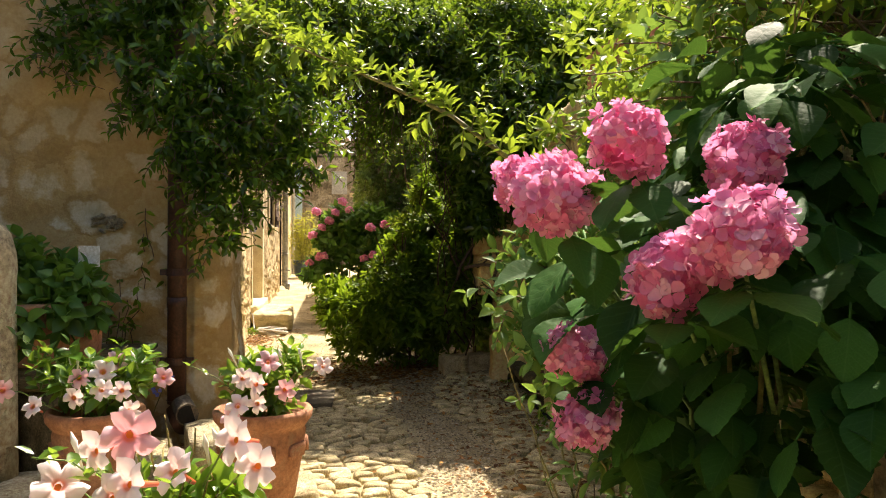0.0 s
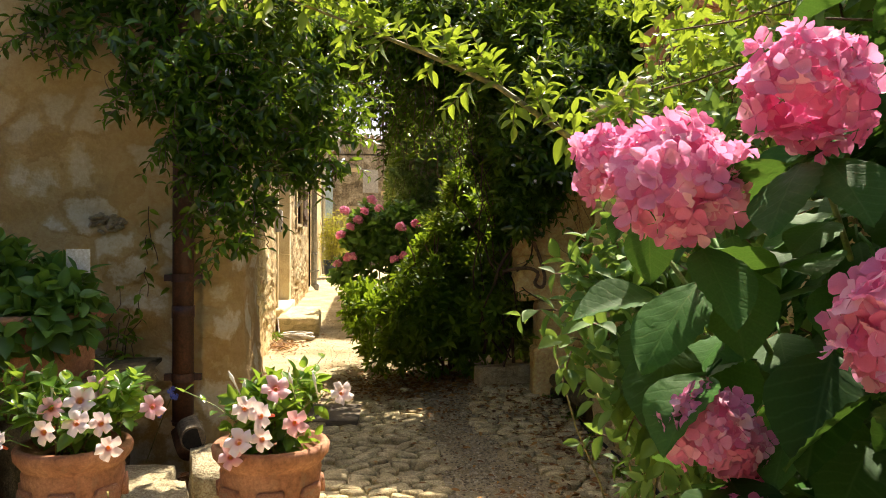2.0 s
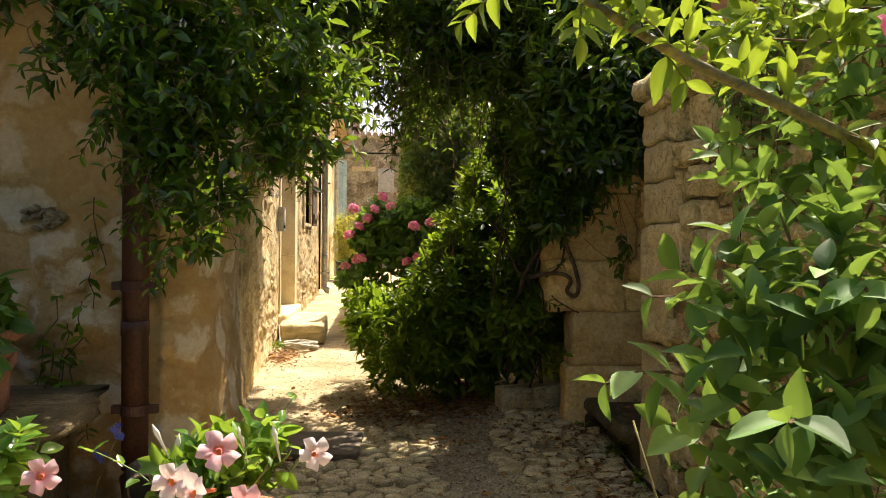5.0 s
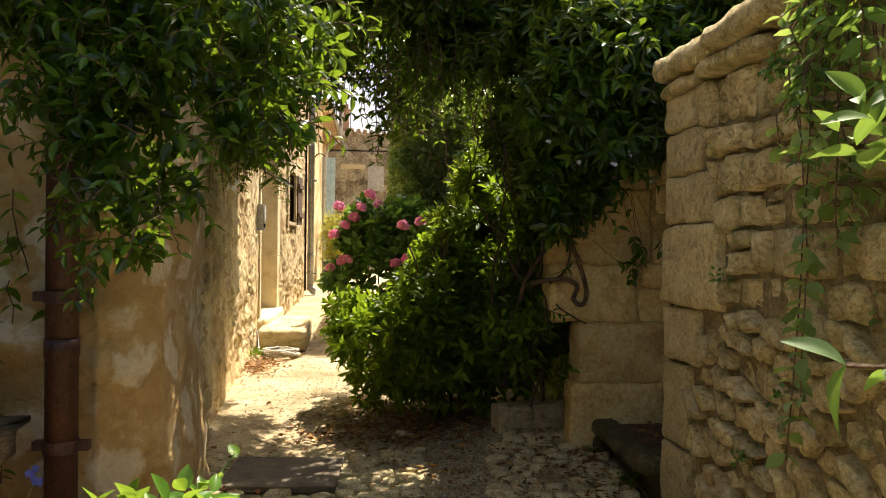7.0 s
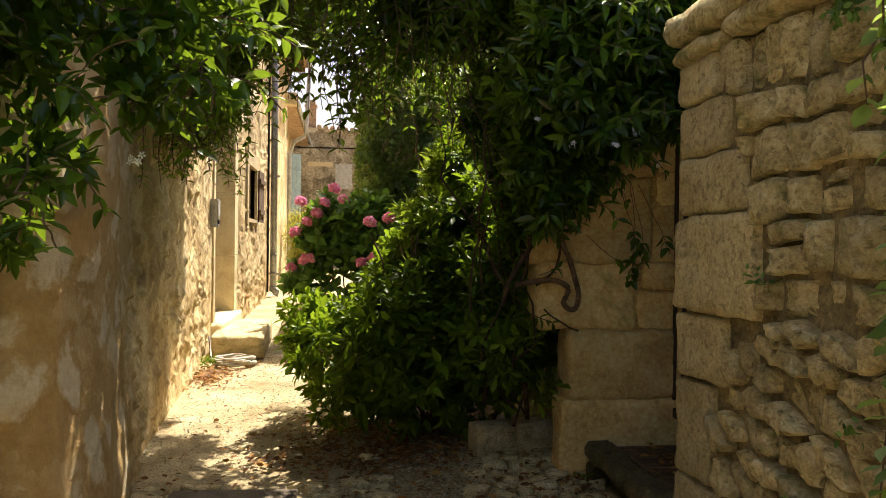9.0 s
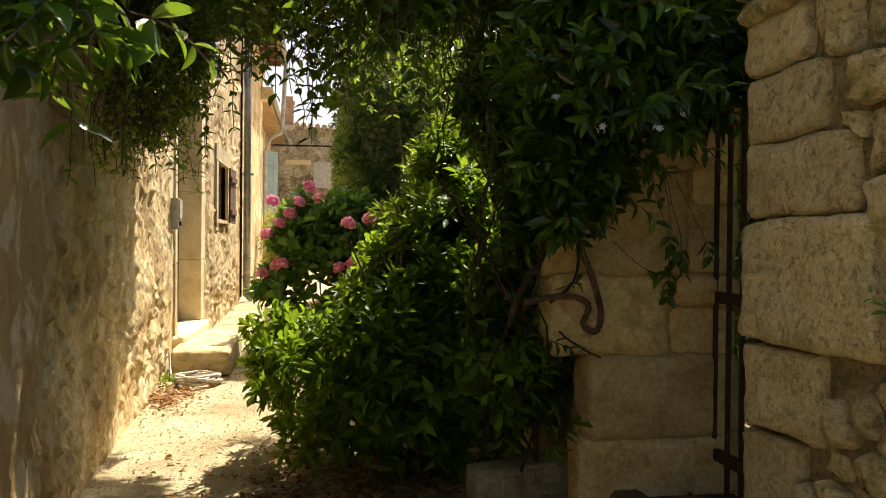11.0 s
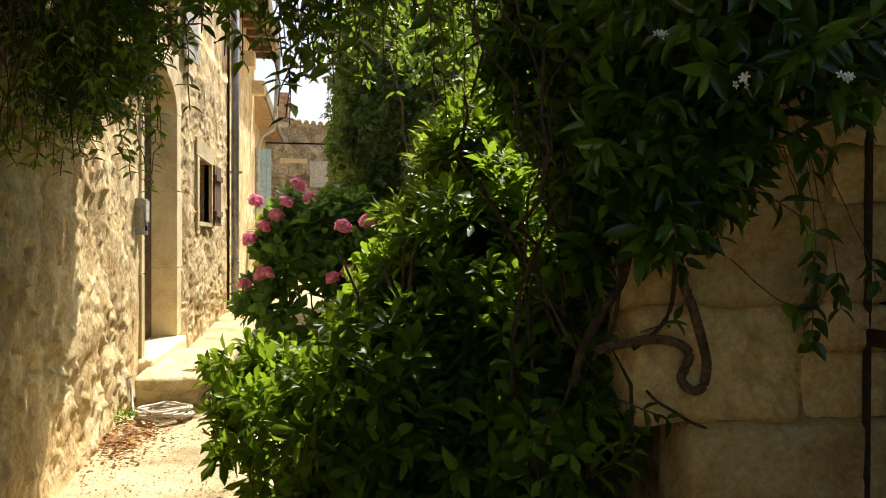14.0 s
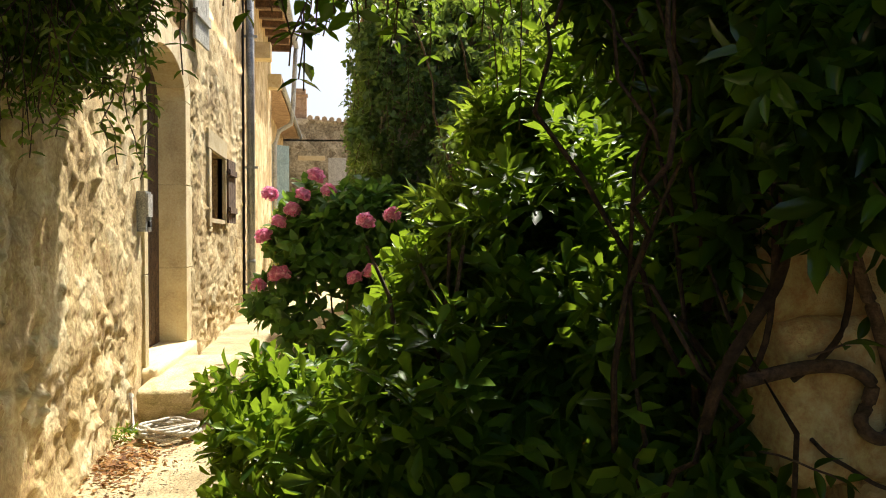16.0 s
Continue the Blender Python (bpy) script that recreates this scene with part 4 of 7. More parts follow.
back_wall = bmesh.new()
bw = [(1.62, 6.9), (1.62, 9.5), (1.35, 11.6)]
for (xa, ya), (xb, yb) in zip(bw[:-1], bw[1:]):
    vs = [back_wall.verts.new(p) for p in ((xa, ya, -.1), (xb, yb, -.1), (xb, yb, 1.9), (xa, ya, 1.9), (xa + .4, ya, -.1), (xb + .4, yb, -.1), (xb + .4, yb, 1.9), (xa + .4, ya, 1.9))]
    for f in ((0, 3, 2, 1), (4, 5, 6, 7), (3, 7, 6, 2), (0, 4, 7, 3), (1, 2, 6, 5)):
        back_wall.faces.new([vs[i] for i in f])
tagged(obj("wall_behind_vines", back_wall, M_FARSTONE), "old garden wall hidden under climbers", "wall", kind="structure")

# garden behind the gate: lawn added to cut bounced light, closing wall far back
tagged(obj("ground_lawn", boxed((2.0, -8, -0.05), (7, 12, 0.015)), M_LAWN), "dry lawn added behind the wall to cut bounced light", "lawn", kind="structure")
tagged(obj("wall_garden_back", boxed((7, -8, -0.1), (7.3, 12, 2.2)), M_FARSTONE), "plain stone wall closing the garden", "wall", kind="structure")

# gate pillar of big worn blocks
pillar = tagged(empty("gate_pillar", (1.325, 6.29, 0)), "big worn limestone blocks of the gate pillar", "pillar")
for k, (x0, x1, z0, z1) in enumerate(((0.02, 0.685, -0.05, 0.43), (0.05, 0.685, 0.432, 0.762), (-0.11, 0.385, 0.768, 1.086), (0.39, 0.680, 0.768, 0.955), (0.42, 0.680, 0.96, 1.083),
                                      (-0.15, 0.45, 1.09, 1.5), (0.455, 0.675, 1.088, 1.37), (0.48, 0.680, 1.374, 1.53), (-0.17, 0.47, 1.505, 1.8), (0.475, 0.675, 1.535, 1.8), (-0.16, 0.3, 1.805, 2.1), (0.305, 0.675, 1.805, 2.1), (-0.15, 0.675, 2.105, 2.4))):
    turn = (k * 7 % 5 - 2) * 0.8
    piece("block", real_stone("block", (x1 - x0 + 0.012, 0.2, z1 - z0 + 0.011), k + 500, M_ASHLAR, 0.026, 0.014, 0.024), pillar, ((x0 + x1) / 2, 0.1 + (k * 5 % 4 - 1.5) * 0.007, (z0 + z1) / 2), (1, 1, 1), (0, 0, turn))
piece("mortar_core", real_stone("mortar_core", (0.6, 0.15, 2.4), 590, M_MORTAR, 0.1, 0.004, 0.02), pillar, (0.345, 0.1, 1.17), (1, 1, 1))
piece("mortar_core", real_stone("mortar_core", (0.2, 0.15, 1.6), 591, M_MORTAR, 0.1, 0.004, 0.02), pillar, (0.0, 0.1, 1.59), (1, 1, 1))

# unseen hedges added behind the camera's start and at the side, to block skylight
for nm, lo, hi in (("hedge", (-3.6, -2.6, 0), (4.5, -1.8, 2.6)), ("hedge", (-3.6, -1.8, 0), (-2.9, 4.9, 2.6))):
    hd = tagged(empty(nm, lo), "added unseen dark green hedge holding skylight off the garden", "hedge", "hedges")
    size = [b - a for a, b in zip(lo, hi)]
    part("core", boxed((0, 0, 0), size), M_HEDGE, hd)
    rg = np.random.default_rng(int(size[0] * 10))
    pts = rg.uniform(0, 1, (2600, 3)) * size
    face = 1 if size[0] > size[1] else 0
    pts[:, face] = size[face]
    outw = np.zeros_like(pts)
    outw[:, face] = 1
    lm = new("leaves", leaf_mesh("leaves", *sprays(rg, pts, outw, 3, 0.09), M_JASMINE, True))
    lm.parent = hd
    lm["kind"] = "stuff"

# small patch where the render has fallen off the house front
rp0 = random.Random(4)
for k in range(60):
    a, q = rp0.uniform(0, 6.283), math.sqrt(rp0.random())
    piece("exposed_stone", SETT[k % 8], house_wall, (-1.19 + 0.085 * q * math.cos(a), 4.958, 1.275 + 0.05 * q * math.sin(a)), (rp0.uniform(0.012, 0.034), 0.05, rp0.uniform(0.009, 0.02)), (0, rp0.uniform(-30, 30), 0))

# ---- dry stone garden wall ----
garden_wall = tagged(obj("wall_garden", boxed((1.542, -2.0, -0.1), (1.98, 5.36, 1.82)), M_EARTHFILL), "dry limestone rubble wall with big quoins and slab coping", "wall", kind="structure")
rs = random.Random(5)


QZ = [-0.05, 0.36, 0.71, 0.944, 1.28, 1.485, 1.674, 1.835]
QW = [0.29, 0.26, 0.34, 0.53, 0.45, 0.34, 0.28]
for k, (z0, z1) in enumerate(zip(QZ[:-1], QZ[1:])):
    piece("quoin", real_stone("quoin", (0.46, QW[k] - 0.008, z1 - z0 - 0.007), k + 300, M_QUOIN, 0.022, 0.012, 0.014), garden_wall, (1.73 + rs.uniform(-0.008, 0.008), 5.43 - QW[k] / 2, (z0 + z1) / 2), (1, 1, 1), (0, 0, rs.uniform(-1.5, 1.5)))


def quoin_edge(z):
    for (z0, z1), w in zip(zip(QZ[:-1], QZ[1:]), QW):
        if z0 <= z < z1:
            return 5.43 - w
    return 5.1


def clip_cells(sites, lo, hi, squash, near=22, lean=0.0):
    """Polygon of the plane nearest to each site, distances along the (leaning) first axis counted short by squash."""
    ca, sa = math.cos(lean), math.sin(lean)
    p = np.array(sites) @ np.array(((ca, -sa), (sa, ca))) * (squash, 1.0)
    if lean:
        lo, hi = np.array((p[:, 0].min() / squash - 0.1, p[:, 1].min() - 0.1)), np.array((p[:, 0].max() / squash + 0.1, p[:, 1].max() + 0.1))
    polys = []
    for i, c in enumerate(p):
        d = np.hypot(*(p - c).T)
        poly = [Vector(q) for q in ((lo[0] * squash, lo[1]), (hi[0] * squash, lo[1]), (hi[0] * squash, hi[1]), (lo[0] * squash, hi[1]))]
        for j in np.argsort(d)[1:near]:
            mid, nrm = Vector((p[j] + c) / 2), Vector(p[j] - c)
            out = []
            for k in range(len(poly)):
                u, v = poly[k], poly[(k + 1) % len(poly)]
                du, dv = (u - mid).dot(nrm), (v - mid).dot(nrm)
                if du <= 0:
                    out.append(u)
                if du * dv < 0:
                    out.append(u.lerp(v, du / (du - dv)))
            poly = out
            if len(poly) < 3:
                break
        polys.append([Vector((q.x / squash * ca - q.y * sa, q.x / squash * sa + q.y * ca)) for q in poly])
    return polys


def cell_stone(name, poly, gap, depth, dome, seed, material, rounds=2, rough=0.012, cut=0.25, belly=0.0):
    """A worn stone that fills a cell: (u, v) in the face, w outwards, about the cell's centre."""
    c = sum(poly, Vector((0, 0))) / len(poly)
    reach = sum((q - c).length for q in poly) / len(poly)
    ring = [q - c for q in poly]
    ring = [q * max(0.3, 1 - gap / max(q.length, 0.02)) for q in ring]
    for _ in range(rounds):
        ring = [w for k in range(len(ring)) for w in (ring[k].lerp(ring[(k + 1) % len(ring)], cut), ring[k].lerp(ring[(k + 1) % len(ring)], 1 - cut))]
    half = max(abs(q.x) for q in ring)
    bm = bmesh.new()
    tilt = noise.noise_vector((seed * 1.7, 3.3, 0.5)) * 0.3
    rows = []
    for f, w in ((0.95, -depth), (1.0, -dome * 1.2), (0.985, -dome * 0.2), (0.91, dome * 0.72), (0.55, dome * 0.95)):
        row = []
        for q in ring:
            n1 = noise.noise((q.x * f * 14 + seed * 5.1, q.y * f * 14, seed)) + 0.75 * noise.noise((q.x * f * 45, q.y * f * 45 + seed, seed * 2))
            e = 1 + 0.05 * noise.noise((q.x * 22 + seed, q.y * 22, w * 30))
            lift = w + (rough * n1 + (q.x * tilt.x + q.y * tilt.y) * f - belly * abs(q.x * f / half) ** 3 if w > -depth else 0)
            row.append(bm.verts.new((q.x * f * e, q.y * f * e, lift)))
        rows.append(row)
    top = bm.verts.new((0, 0, dome + rough * noise.noise((seed * 5.1, 0, seed))))
    m = len(ring)
    for r0, r1 in zip(rows[:-1], rows[1:]):
        for k in range(m):
            bm.faces.new((r0[k], r0[(k + 1) % m], r1[(k + 1) % m], r1[k]))
    for k in range(m):
        bm.faces.new((rows[-1][k], rows[-1][(k + 1) % m], top))
    me = bpy.data.meshes.new(name)
    bm.to_mesh(me)
    bm.free()
    me.polygons.foreach_set("use_smooth", [True] * m * 5)
    me.materials.append(material)
    return me, c


LEAN_Z = 0.98


def sway(y, z):
    return Vector((y + 0.02 * noise.noise((y * 6.1, z * 9.3, 2.0)), z + 0.045 * noise.noise((y * 4.1, z * 2.1, 7.0)) + 0.016 * noise.noise((y * 11, z * 5, 1.0))))


# above, rough squared stones in wavering courses
courses = []
bed = [0.98, 1.09, 1.25, 1.37, 1.53, 1.64, 1.835]
for z0, z1 in zip(bed[:-1], bed[1:]):
    y = 5.2 + rs.uniform(0, 0.1)
    while y > 2.25:
        w = rs.choice((0.09, 0.12, 0.15, 0.19, 0.23))
        cuts = [z0, z1]
        if z1 - z0 > 0.115 and rs.random() < 0.28:
            cuts = [z0, z0 + (z1 - z0) * rs.uniform(0.4, 0.62), z1]
        for a, b in zip(cuts[:-1], cuts[1:]):
            skew = rs.uniform(-0.025, 0.025)
            ring = [sway(y - w, a), sway(y - w / 2, a), sway(y, a), sway(y + skew, (a + b) / 2), sway(y, b), sway(y - w / 2, b), sway(y - w, b)]
            courses.append(((y - w / 2, (a + b) / 2), ring))
        y -= w
# below, rubble thrown in at a slant, of all sizes
slant = []
for _ in range(6000):
    q = (rs.uniform(2.25, 5.4), rs.uniform(-0.05, LEAN_Z + 0.1))
    gap = rs.choice((0.06, 0.085, 0.115, 0.15))
    if all(math.hypot(0.62 * ((q[0] - o[0]) * 0.88 + (q[1] - o[1]) * 0.47), (q[1] - o[1]) * 0.88 - (q[0] - o[0]) * 0.47) > gap for o in slant):
        slant.append(q)
cells = courses + [(q, poly) for q, poly in zip(slant, clip_cells(slant, None, None, 0.62, 26, 0.45)) if q[1] <= LEAN_Z - 0.02 and len(poly) > 2]
for k, (q, poly) in enumerate(cells):
    edge_y = quoin_edge(q[1])
    if q[0] > edge_y - 0.03:
        continue
    poly = [Vector((max(2.2, min(u.x, quoin_edge(u.y) - 0.002, edge_y - 0.002)), max(-0.06, min(u.y, 1.835 if q[1] > LEAN_Z else LEAN_Z + 0.03)))) for u in poly]
    upper = q[1] > LEAN_Z
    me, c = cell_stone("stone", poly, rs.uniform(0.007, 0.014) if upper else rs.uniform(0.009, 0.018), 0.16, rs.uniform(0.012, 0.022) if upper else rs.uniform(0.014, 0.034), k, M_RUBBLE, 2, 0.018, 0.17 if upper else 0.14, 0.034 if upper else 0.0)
    o = new("stone", me)
    o.parent = garden_wall
    o.matrix_local = Matrix(((0, 0, -1, 1.525 + rs.uniform(-0.025, 0.032)), (1, 0, 0, c.x), (0, 1, 0, c.y), (0, 0, 0, 1)))
y = 5.45
while y > 0.8:
    w = rs.uniform(0.3, 0.55)
    piece("coping_slab", real_stone("coping_slab", (0.56, w * 0.98, 0.066), int(y * 90), M_RUBBLE, rough=0.013, edge=0.018), garden_wall, (1.75 + rs.uniform(-0.02, 0.02), y - w / 2, 1.862), (1, 1, 1), (rs.uniform(-2, 2), rs.uniform(-3, 3), rs.uniform(-3, 3)))
    y -= w
y = 5.47
while y > 0.8:
    w = rs.uniform(0.4, 0.75)
    piece("coping_slab", real_stone("coping_slab", (0.62, w * 0.99, 0.1), int(y * 70), M_RUBBLE, rough=0.016, edge=0.024), garden_wall, (1.75 + rs.uniform(-0.02, 0.02), y - w / 2, 1.942), (1, 1, 1), (rs.uniform(-2, 2), rs.uniform(-3, 3), rs.uniform(-3, 3)))
    y -= w

near_wall = boxed((1.5, -2.0, -0.1), (1.6, 2.35, 1.8))
tagged(obj("wall_garden_near", near_wall, M_FARSTONE), "rendered stretch of the garden wall under the shrub", "wall", kind="structure")
trough = tagged(empty("terracotta_trough", (1.78, 4.55, 1.99)), "pinkish terracotta trough standing on the wall", "planter")
tb = bmesh.new()
box(tb, (-0.16, -0.35, 0), (0.16, 0.35, 0.26))
box(tb, (-0.18, -0.37, 0.26), (0.18, 0.37, 0.32))
part("body", tb, M_TERRA, trough)
part("soil", boxed((-0.13, -0.32, 0.321), (0.13, 0.32, 0.33)), M_EARTHFILL, trough)

# sill, rusty plate and iron gate in the opening
sill = tagged(empty("gate_sill", (1.75, 5.86, 0)), "mossy stone sill with a hollow front below the gate", "sill")
part("bed", boxed((-0.2, -0.4, -0.1), (0.23, 0.41, 0.2)), M_MOSS, sill)
for k, (ya, yb) in enumerate(((-0.41, -0.1), (-0.1, 0.2), (0.2, 0.42))):
    piece("stone", real_stone("sill_stone", (0.14, yb - ya - 0.004, 0.085), 410 + k, M_MOSS, 0.025, 0.012, 0.03), sill, (-0.245, (ya + yb) / 2, 0.205), (1, 1, 1), (rs.uniform(-2, 2), rs.uniform(-3, 3), rs.uniform(-2, 2)))
piece("end_stone", real_stone("sill_end", (0.13, 0.08, 0.3), 415, M_MOSS, 0.025, 0.014, 0.03), sill, (-0.245, 0.36, 0.02), (1, 1, 1))
plate = tagged(empty("rusty_grate", (1.76, 5.86, 0.202)), "rusty iron grate strewn with dry leaves", "grate")
part("frame", boxed((-0.18, -0.38, 0), (0.2, 0.4, 0.012)), M_PLATE, plate)
part("edge_bar", boxed((-0.195, -0.39, 0.0), (-0.181, 0.405, 0.034)), M_PLATE, plate)
for k in range(16):
    part("bar", boxed((-0.17, -0.36 + k * 0.047, 0.012), (0.19, -0.33 + k * 0.047, 0.02)), M_PLATE, plate)
gate = tagged(empty("iron_gate", (1.9, 5.43, 0.226)), "rusty brown iron bar gate, closed", "gate")
for k in range(9):
    part("bar", tube(bmesh.new(), [(0, 0.06 + k * 0.1, 0), (0, 0.06 + k * 0.1, 1.89)], 0.011, 8), M_RUST, gate)
for zz in (0.12, 0.75, 1.85):
    part("rail", boxed((-0.012, 0.02, zz), (0.012, 0.9, zz + 0.045)), M_RUST, gate)
part("latch", boxed((-0.03, 0.03, 0.72), (0.03, 0.1, 0.84)), M_RUST, gate)

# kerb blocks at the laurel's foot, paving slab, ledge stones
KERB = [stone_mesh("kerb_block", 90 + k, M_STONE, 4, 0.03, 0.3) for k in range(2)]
for k, (x, w, yy) in enumerate(((1.08, 0.21, 6.66), (1.32, 0.26, 6.72))):
    kb = tagged(new("kerb_block", KERB[k]), "squared limestone kerb block below the laurel", "kerb", "kerb blocks")
    kb.matrix_world = Matrix.LocRotScale((x, yy, 0.15), Euler((0, 0, radians(14))), (w, 0.16, 0.19))
slab_mesh = stone_mesh("paving_slab", 95, M_SLATE, 6, 0.004, 0.08)
slab = tagged(new("paving_slab", slab_mesh), "dark flat cover slab lying on the cobbles", "slab")
slab.matrix_world = Matrix.LocRotScale((-0.185, 6.09, 0.022), Euler((0, 0, radians(-3))), (0.56, 0.5, 0.035))

BENCH = [stone_mesh("bench_stone", 104 + k, M_BENCH, 4, 0.05, 0.4) for k in range(4)]
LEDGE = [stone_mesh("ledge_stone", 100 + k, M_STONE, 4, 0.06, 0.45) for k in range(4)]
for k, (x, y, sx, sy, h, rz) in enumerate(((-0.55, 4.5, 0.26, 0.5, 0.2, 14), (-0.74, 4.0, 0.3, 0.5, 0.17, 8), (-0.3, 3.95, 0.34, 0.4, 0.1, 30), (-0.08, 3.86, 0.17, 0.3, 0.1, 10), (-1.05, 3.75, 0.55, 0.5, 0.16, 0), (-0.45, 3.55, 0.5, 0.5, 0.14, 5),
                                           (-1.0, 4.4, 0.5, 0.45, 0.14, -4), (-0.4, 3.0, 0.6, 0.6, 0.13, 4), (-1.0, 3.2, 0.6, 0.6, 0.13, -5), (-0.35, 2.3, 0.7, 0.7, 0.13, 0), (-0.16, 4.15, 0.14, 0.2, 0.08, 40))):
    o = tagged(new("ledge_stone", LEDGE[k % 4]), "worn limestone ledge stone under the pots", "stone", "ledge stones")
    o.matrix_world = Matrix.LocRotScale((x, y, h / 2 - 0.01), Euler((0, 0, radians(rz))), (sx, sy, h + 0.02))
bench = tagged(empty("stone_bench", (-1.62, 4.55, 0)), "low stone bench along the house wall", "bench")
for k, (x, sx) in enumerate(((-0.6, 0.6), (0.0, 0.6), (0.42, 0.3))):
    piece("block", BENCH[k], bench, (x, -0.08, 0.24), (sx, 0.85, 0.52))
piece("seat_slab", BENCH[3], bench, (-0.02, -0.1, 0.545), (1.5, 0.9, 0.11))


def turned(name, profile, material, seg=32, parent=None, wob=0.0, smooth=True):
    """A surface of revolution from (radius, height) pairs."""
    bm = bmesh.new()
    rings = []
    for r, z in profile:
        rings.append([bm.verts.new((r * math.cos(a), r * math.sin(a), z + wob * math.sin(3 * a))) for a in (2 * math.pi * k / seg for k in range(seg))])
    for q, w in zip(rings[:-1], rings[1:]):
        for k in range(seg):
            bm.faces.new((q[k], q[(k + 1) % seg], w[(k + 1) % seg], w[k]))
    bm.faces.new(rings[0][::-1])
    bm.faces.new(rings[-1])
    return obj(name, bm, material, parent, smooth=smooth)


post = tagged(turned("stone_post", [(0.13, 0), (0.125, 0.5), (0.12, 1.0), (0.125, 1.05), (0.12, 1.12), (0.1, 1.2), (0.06, 1.245), (0.01, 1.255)], M_STONE, 24), "rounded weathered stone post", "post")
post.location = (-1.40, 3.9, 0.0)
tag = tagged(empty("plant_tag", (-1.075, 4.23, 0.85)), "small blank white plant tag stuck in the pot", "plant tag")
part("card", boxed((-0.048, 0, 0.2), (0.048, 0.003, 0.3)), M_WHITE, tag)
part("stake", boxed((-0.005, 0.003, 0), (0.005, 0.007, 0.29)), M_GREENSTEM, tag)

# ---- plants ----
def wander(rng, a, b, n, sway):
    a, b = np.array(a, float), np.array(b, float)
    pts = [a + (b - a) * i / n for i in range(n + 1)]
    off = np.cumsum(rng.normal(size=(n + 1, 3)) * sway, 0)
    off -= np.linspace(0, 1, n + 1)[:, None] * off[-1]
    return [tuple(p + o) for p, o in zip(pts, off - off[0] * 0)]


def stems(name, runs, r0, r1, material, parent, seed, sway=0.03, seg=6, n=7):
    """Woody runs, each a part of its own, from a thick foot to a thin end."""
    rng = np.random.default_rng(seed)
    for a, b in runs:
        part(name, tube(bmesh.new(), wander(rng, a, b, n, sway), [r0 + (r1 - r0) * i / n for i in range(n + 1)], seg), material, parent, smooth=True)


# star jasmine over the house corner, the arch and the gate
jasmine = tagged(empty("star_jasmine", (-0.5, 5.0, 0)), "dark glossy star jasmine trained over the passage", "climber")
O = np.array((-0.5, 5.0, 0.0))


def local(blobs, o):
    return [(tuple(np.array(c) - o), r) for c, r in blobs]


J_CORNER = [((-1.0, 4.78, 2.6), (0.38, 0.2, 0.42)), ((-0.78, 4.68, 2.2), (0.4, 0.24, 0.55)), ((-0.5, 4.68, 1.58), (0.22, 0.2, 0.46)), ((-0.25, 4.78, 2.0), (0.37, 0.22, 0.44)), ((-1.36, 4.85, 2.3), (0.2, 0.09, 0.2)),
            ((-0.85, 4.75, 3.2), (0.55, 0.3, 0.5)), ((-0.2, 5.02, 2.56), (0.25, 0.2, 0.26)), ((-0.62, 4.7, 1.85), (0.25, 0.2, 0.4)), ((-0.12, 4.82, 1.72), (0.17, 0.16, 0.28))]
# first five clumps and (1.0, 7.35, 3.2) are added high up to cast shade
J_ARCH = [((-0.42, 8.9, 2.9), (0.35, 0.42, 0.25)), ((-0.15, 9.3, 2.95), (0.35, 0.4, 0.22)), ((-0.1, 8.5, 3.1), (0.42, 0.42, 0.25)), ((-0.38, 8.15, 3.0), (0.3, 0.4, 0.25)), ((0.25, 8.9, 3.15), (0.4, 0.35, 0.22)), ((1.7, 6.65, 3.05), (0.7, 0.4, 0.3)), ((0.1, 7.9, 3.15), (0.5, 0.6, 0.3)), ((-0.4, 7.5, 3.05), (0.35, 0.6, 0.35)), ((0.35, 8.3, 3.2), (0.4, 0.4, 0.28)), ((0.35, 6.7, 2.85), (0.7, 0.45, 0.42)), ((-0.3, 6.5, 2.95), (0.5, 0.6, 0.5)), ((0.95, 6.85, 2.75), (0.6, 0.5, 0.55)), ((1.0, 7.35, 3.2), (0.5, 0.4, 0.25)), ((1.7, 7.0, 2.75), (0.7, 0.6, 0.5)), ((2.2, 6.9, 2.7), (0.6, 0.6, 0.5))]
J_GATE = [((1.25, 6.1, 1.5), (0.22, 0.11, 0.27)), ((1.13, 6.46, 1.62), (0.11, 0.13, 0.36)), ((1.38, 5.98, 2.0), (0.42, 0.3, 0.58)), ((1.2, 6.35, 2.4), (0.3, 0.36, 0.5)), ((0.8, 6.75, 2.6), (0.32, 0.36, 0.4)), ((1.1, 6.75, 1.85), (0.2, 0.16, 0.3)), ((1.45, 6.85, 1.75), (0.26, 0.25, 0.8)), ((1.75, 6.1, 2.15), (0.3, 0.3, 0.5)), ((2.4, 6.2, 2.7), (0.7, 0.8, 0.4)), ((2.9, 6.0, 2.4), (0.5, 0.8, 0.5)), ((1.32, 6.75, 1.65), (0.2, 0.35, 0.5)), ((1.8, 6.3, 2.5), (0.35, 0.3, 0.35))]
J_ALLEY = [((-0.5, 6.6, 2.65), (0.3, 0.5, 0.42)), ((-0.5, 7.4, 2.35), (0.33, 0.5, 0.42)), ((-0.55, 8.15, 2.25), (0.27, 0.4, 0.4)), ((-0.3, 6.8, 2.6), (0.32, 0.45, 0.36)), ((-0.62, 7.8, 1.95), (0.18, 0.4, 0.24)), ((-0.4, 5.75, 2.5), (0.16, 0.4, 0.35))]
foliage("corner_foliage", local(J_CORNER, O), 98, 8, 0.08, M_JASMINE, 11, jasmine, ratio=0.4, shell=0.5)
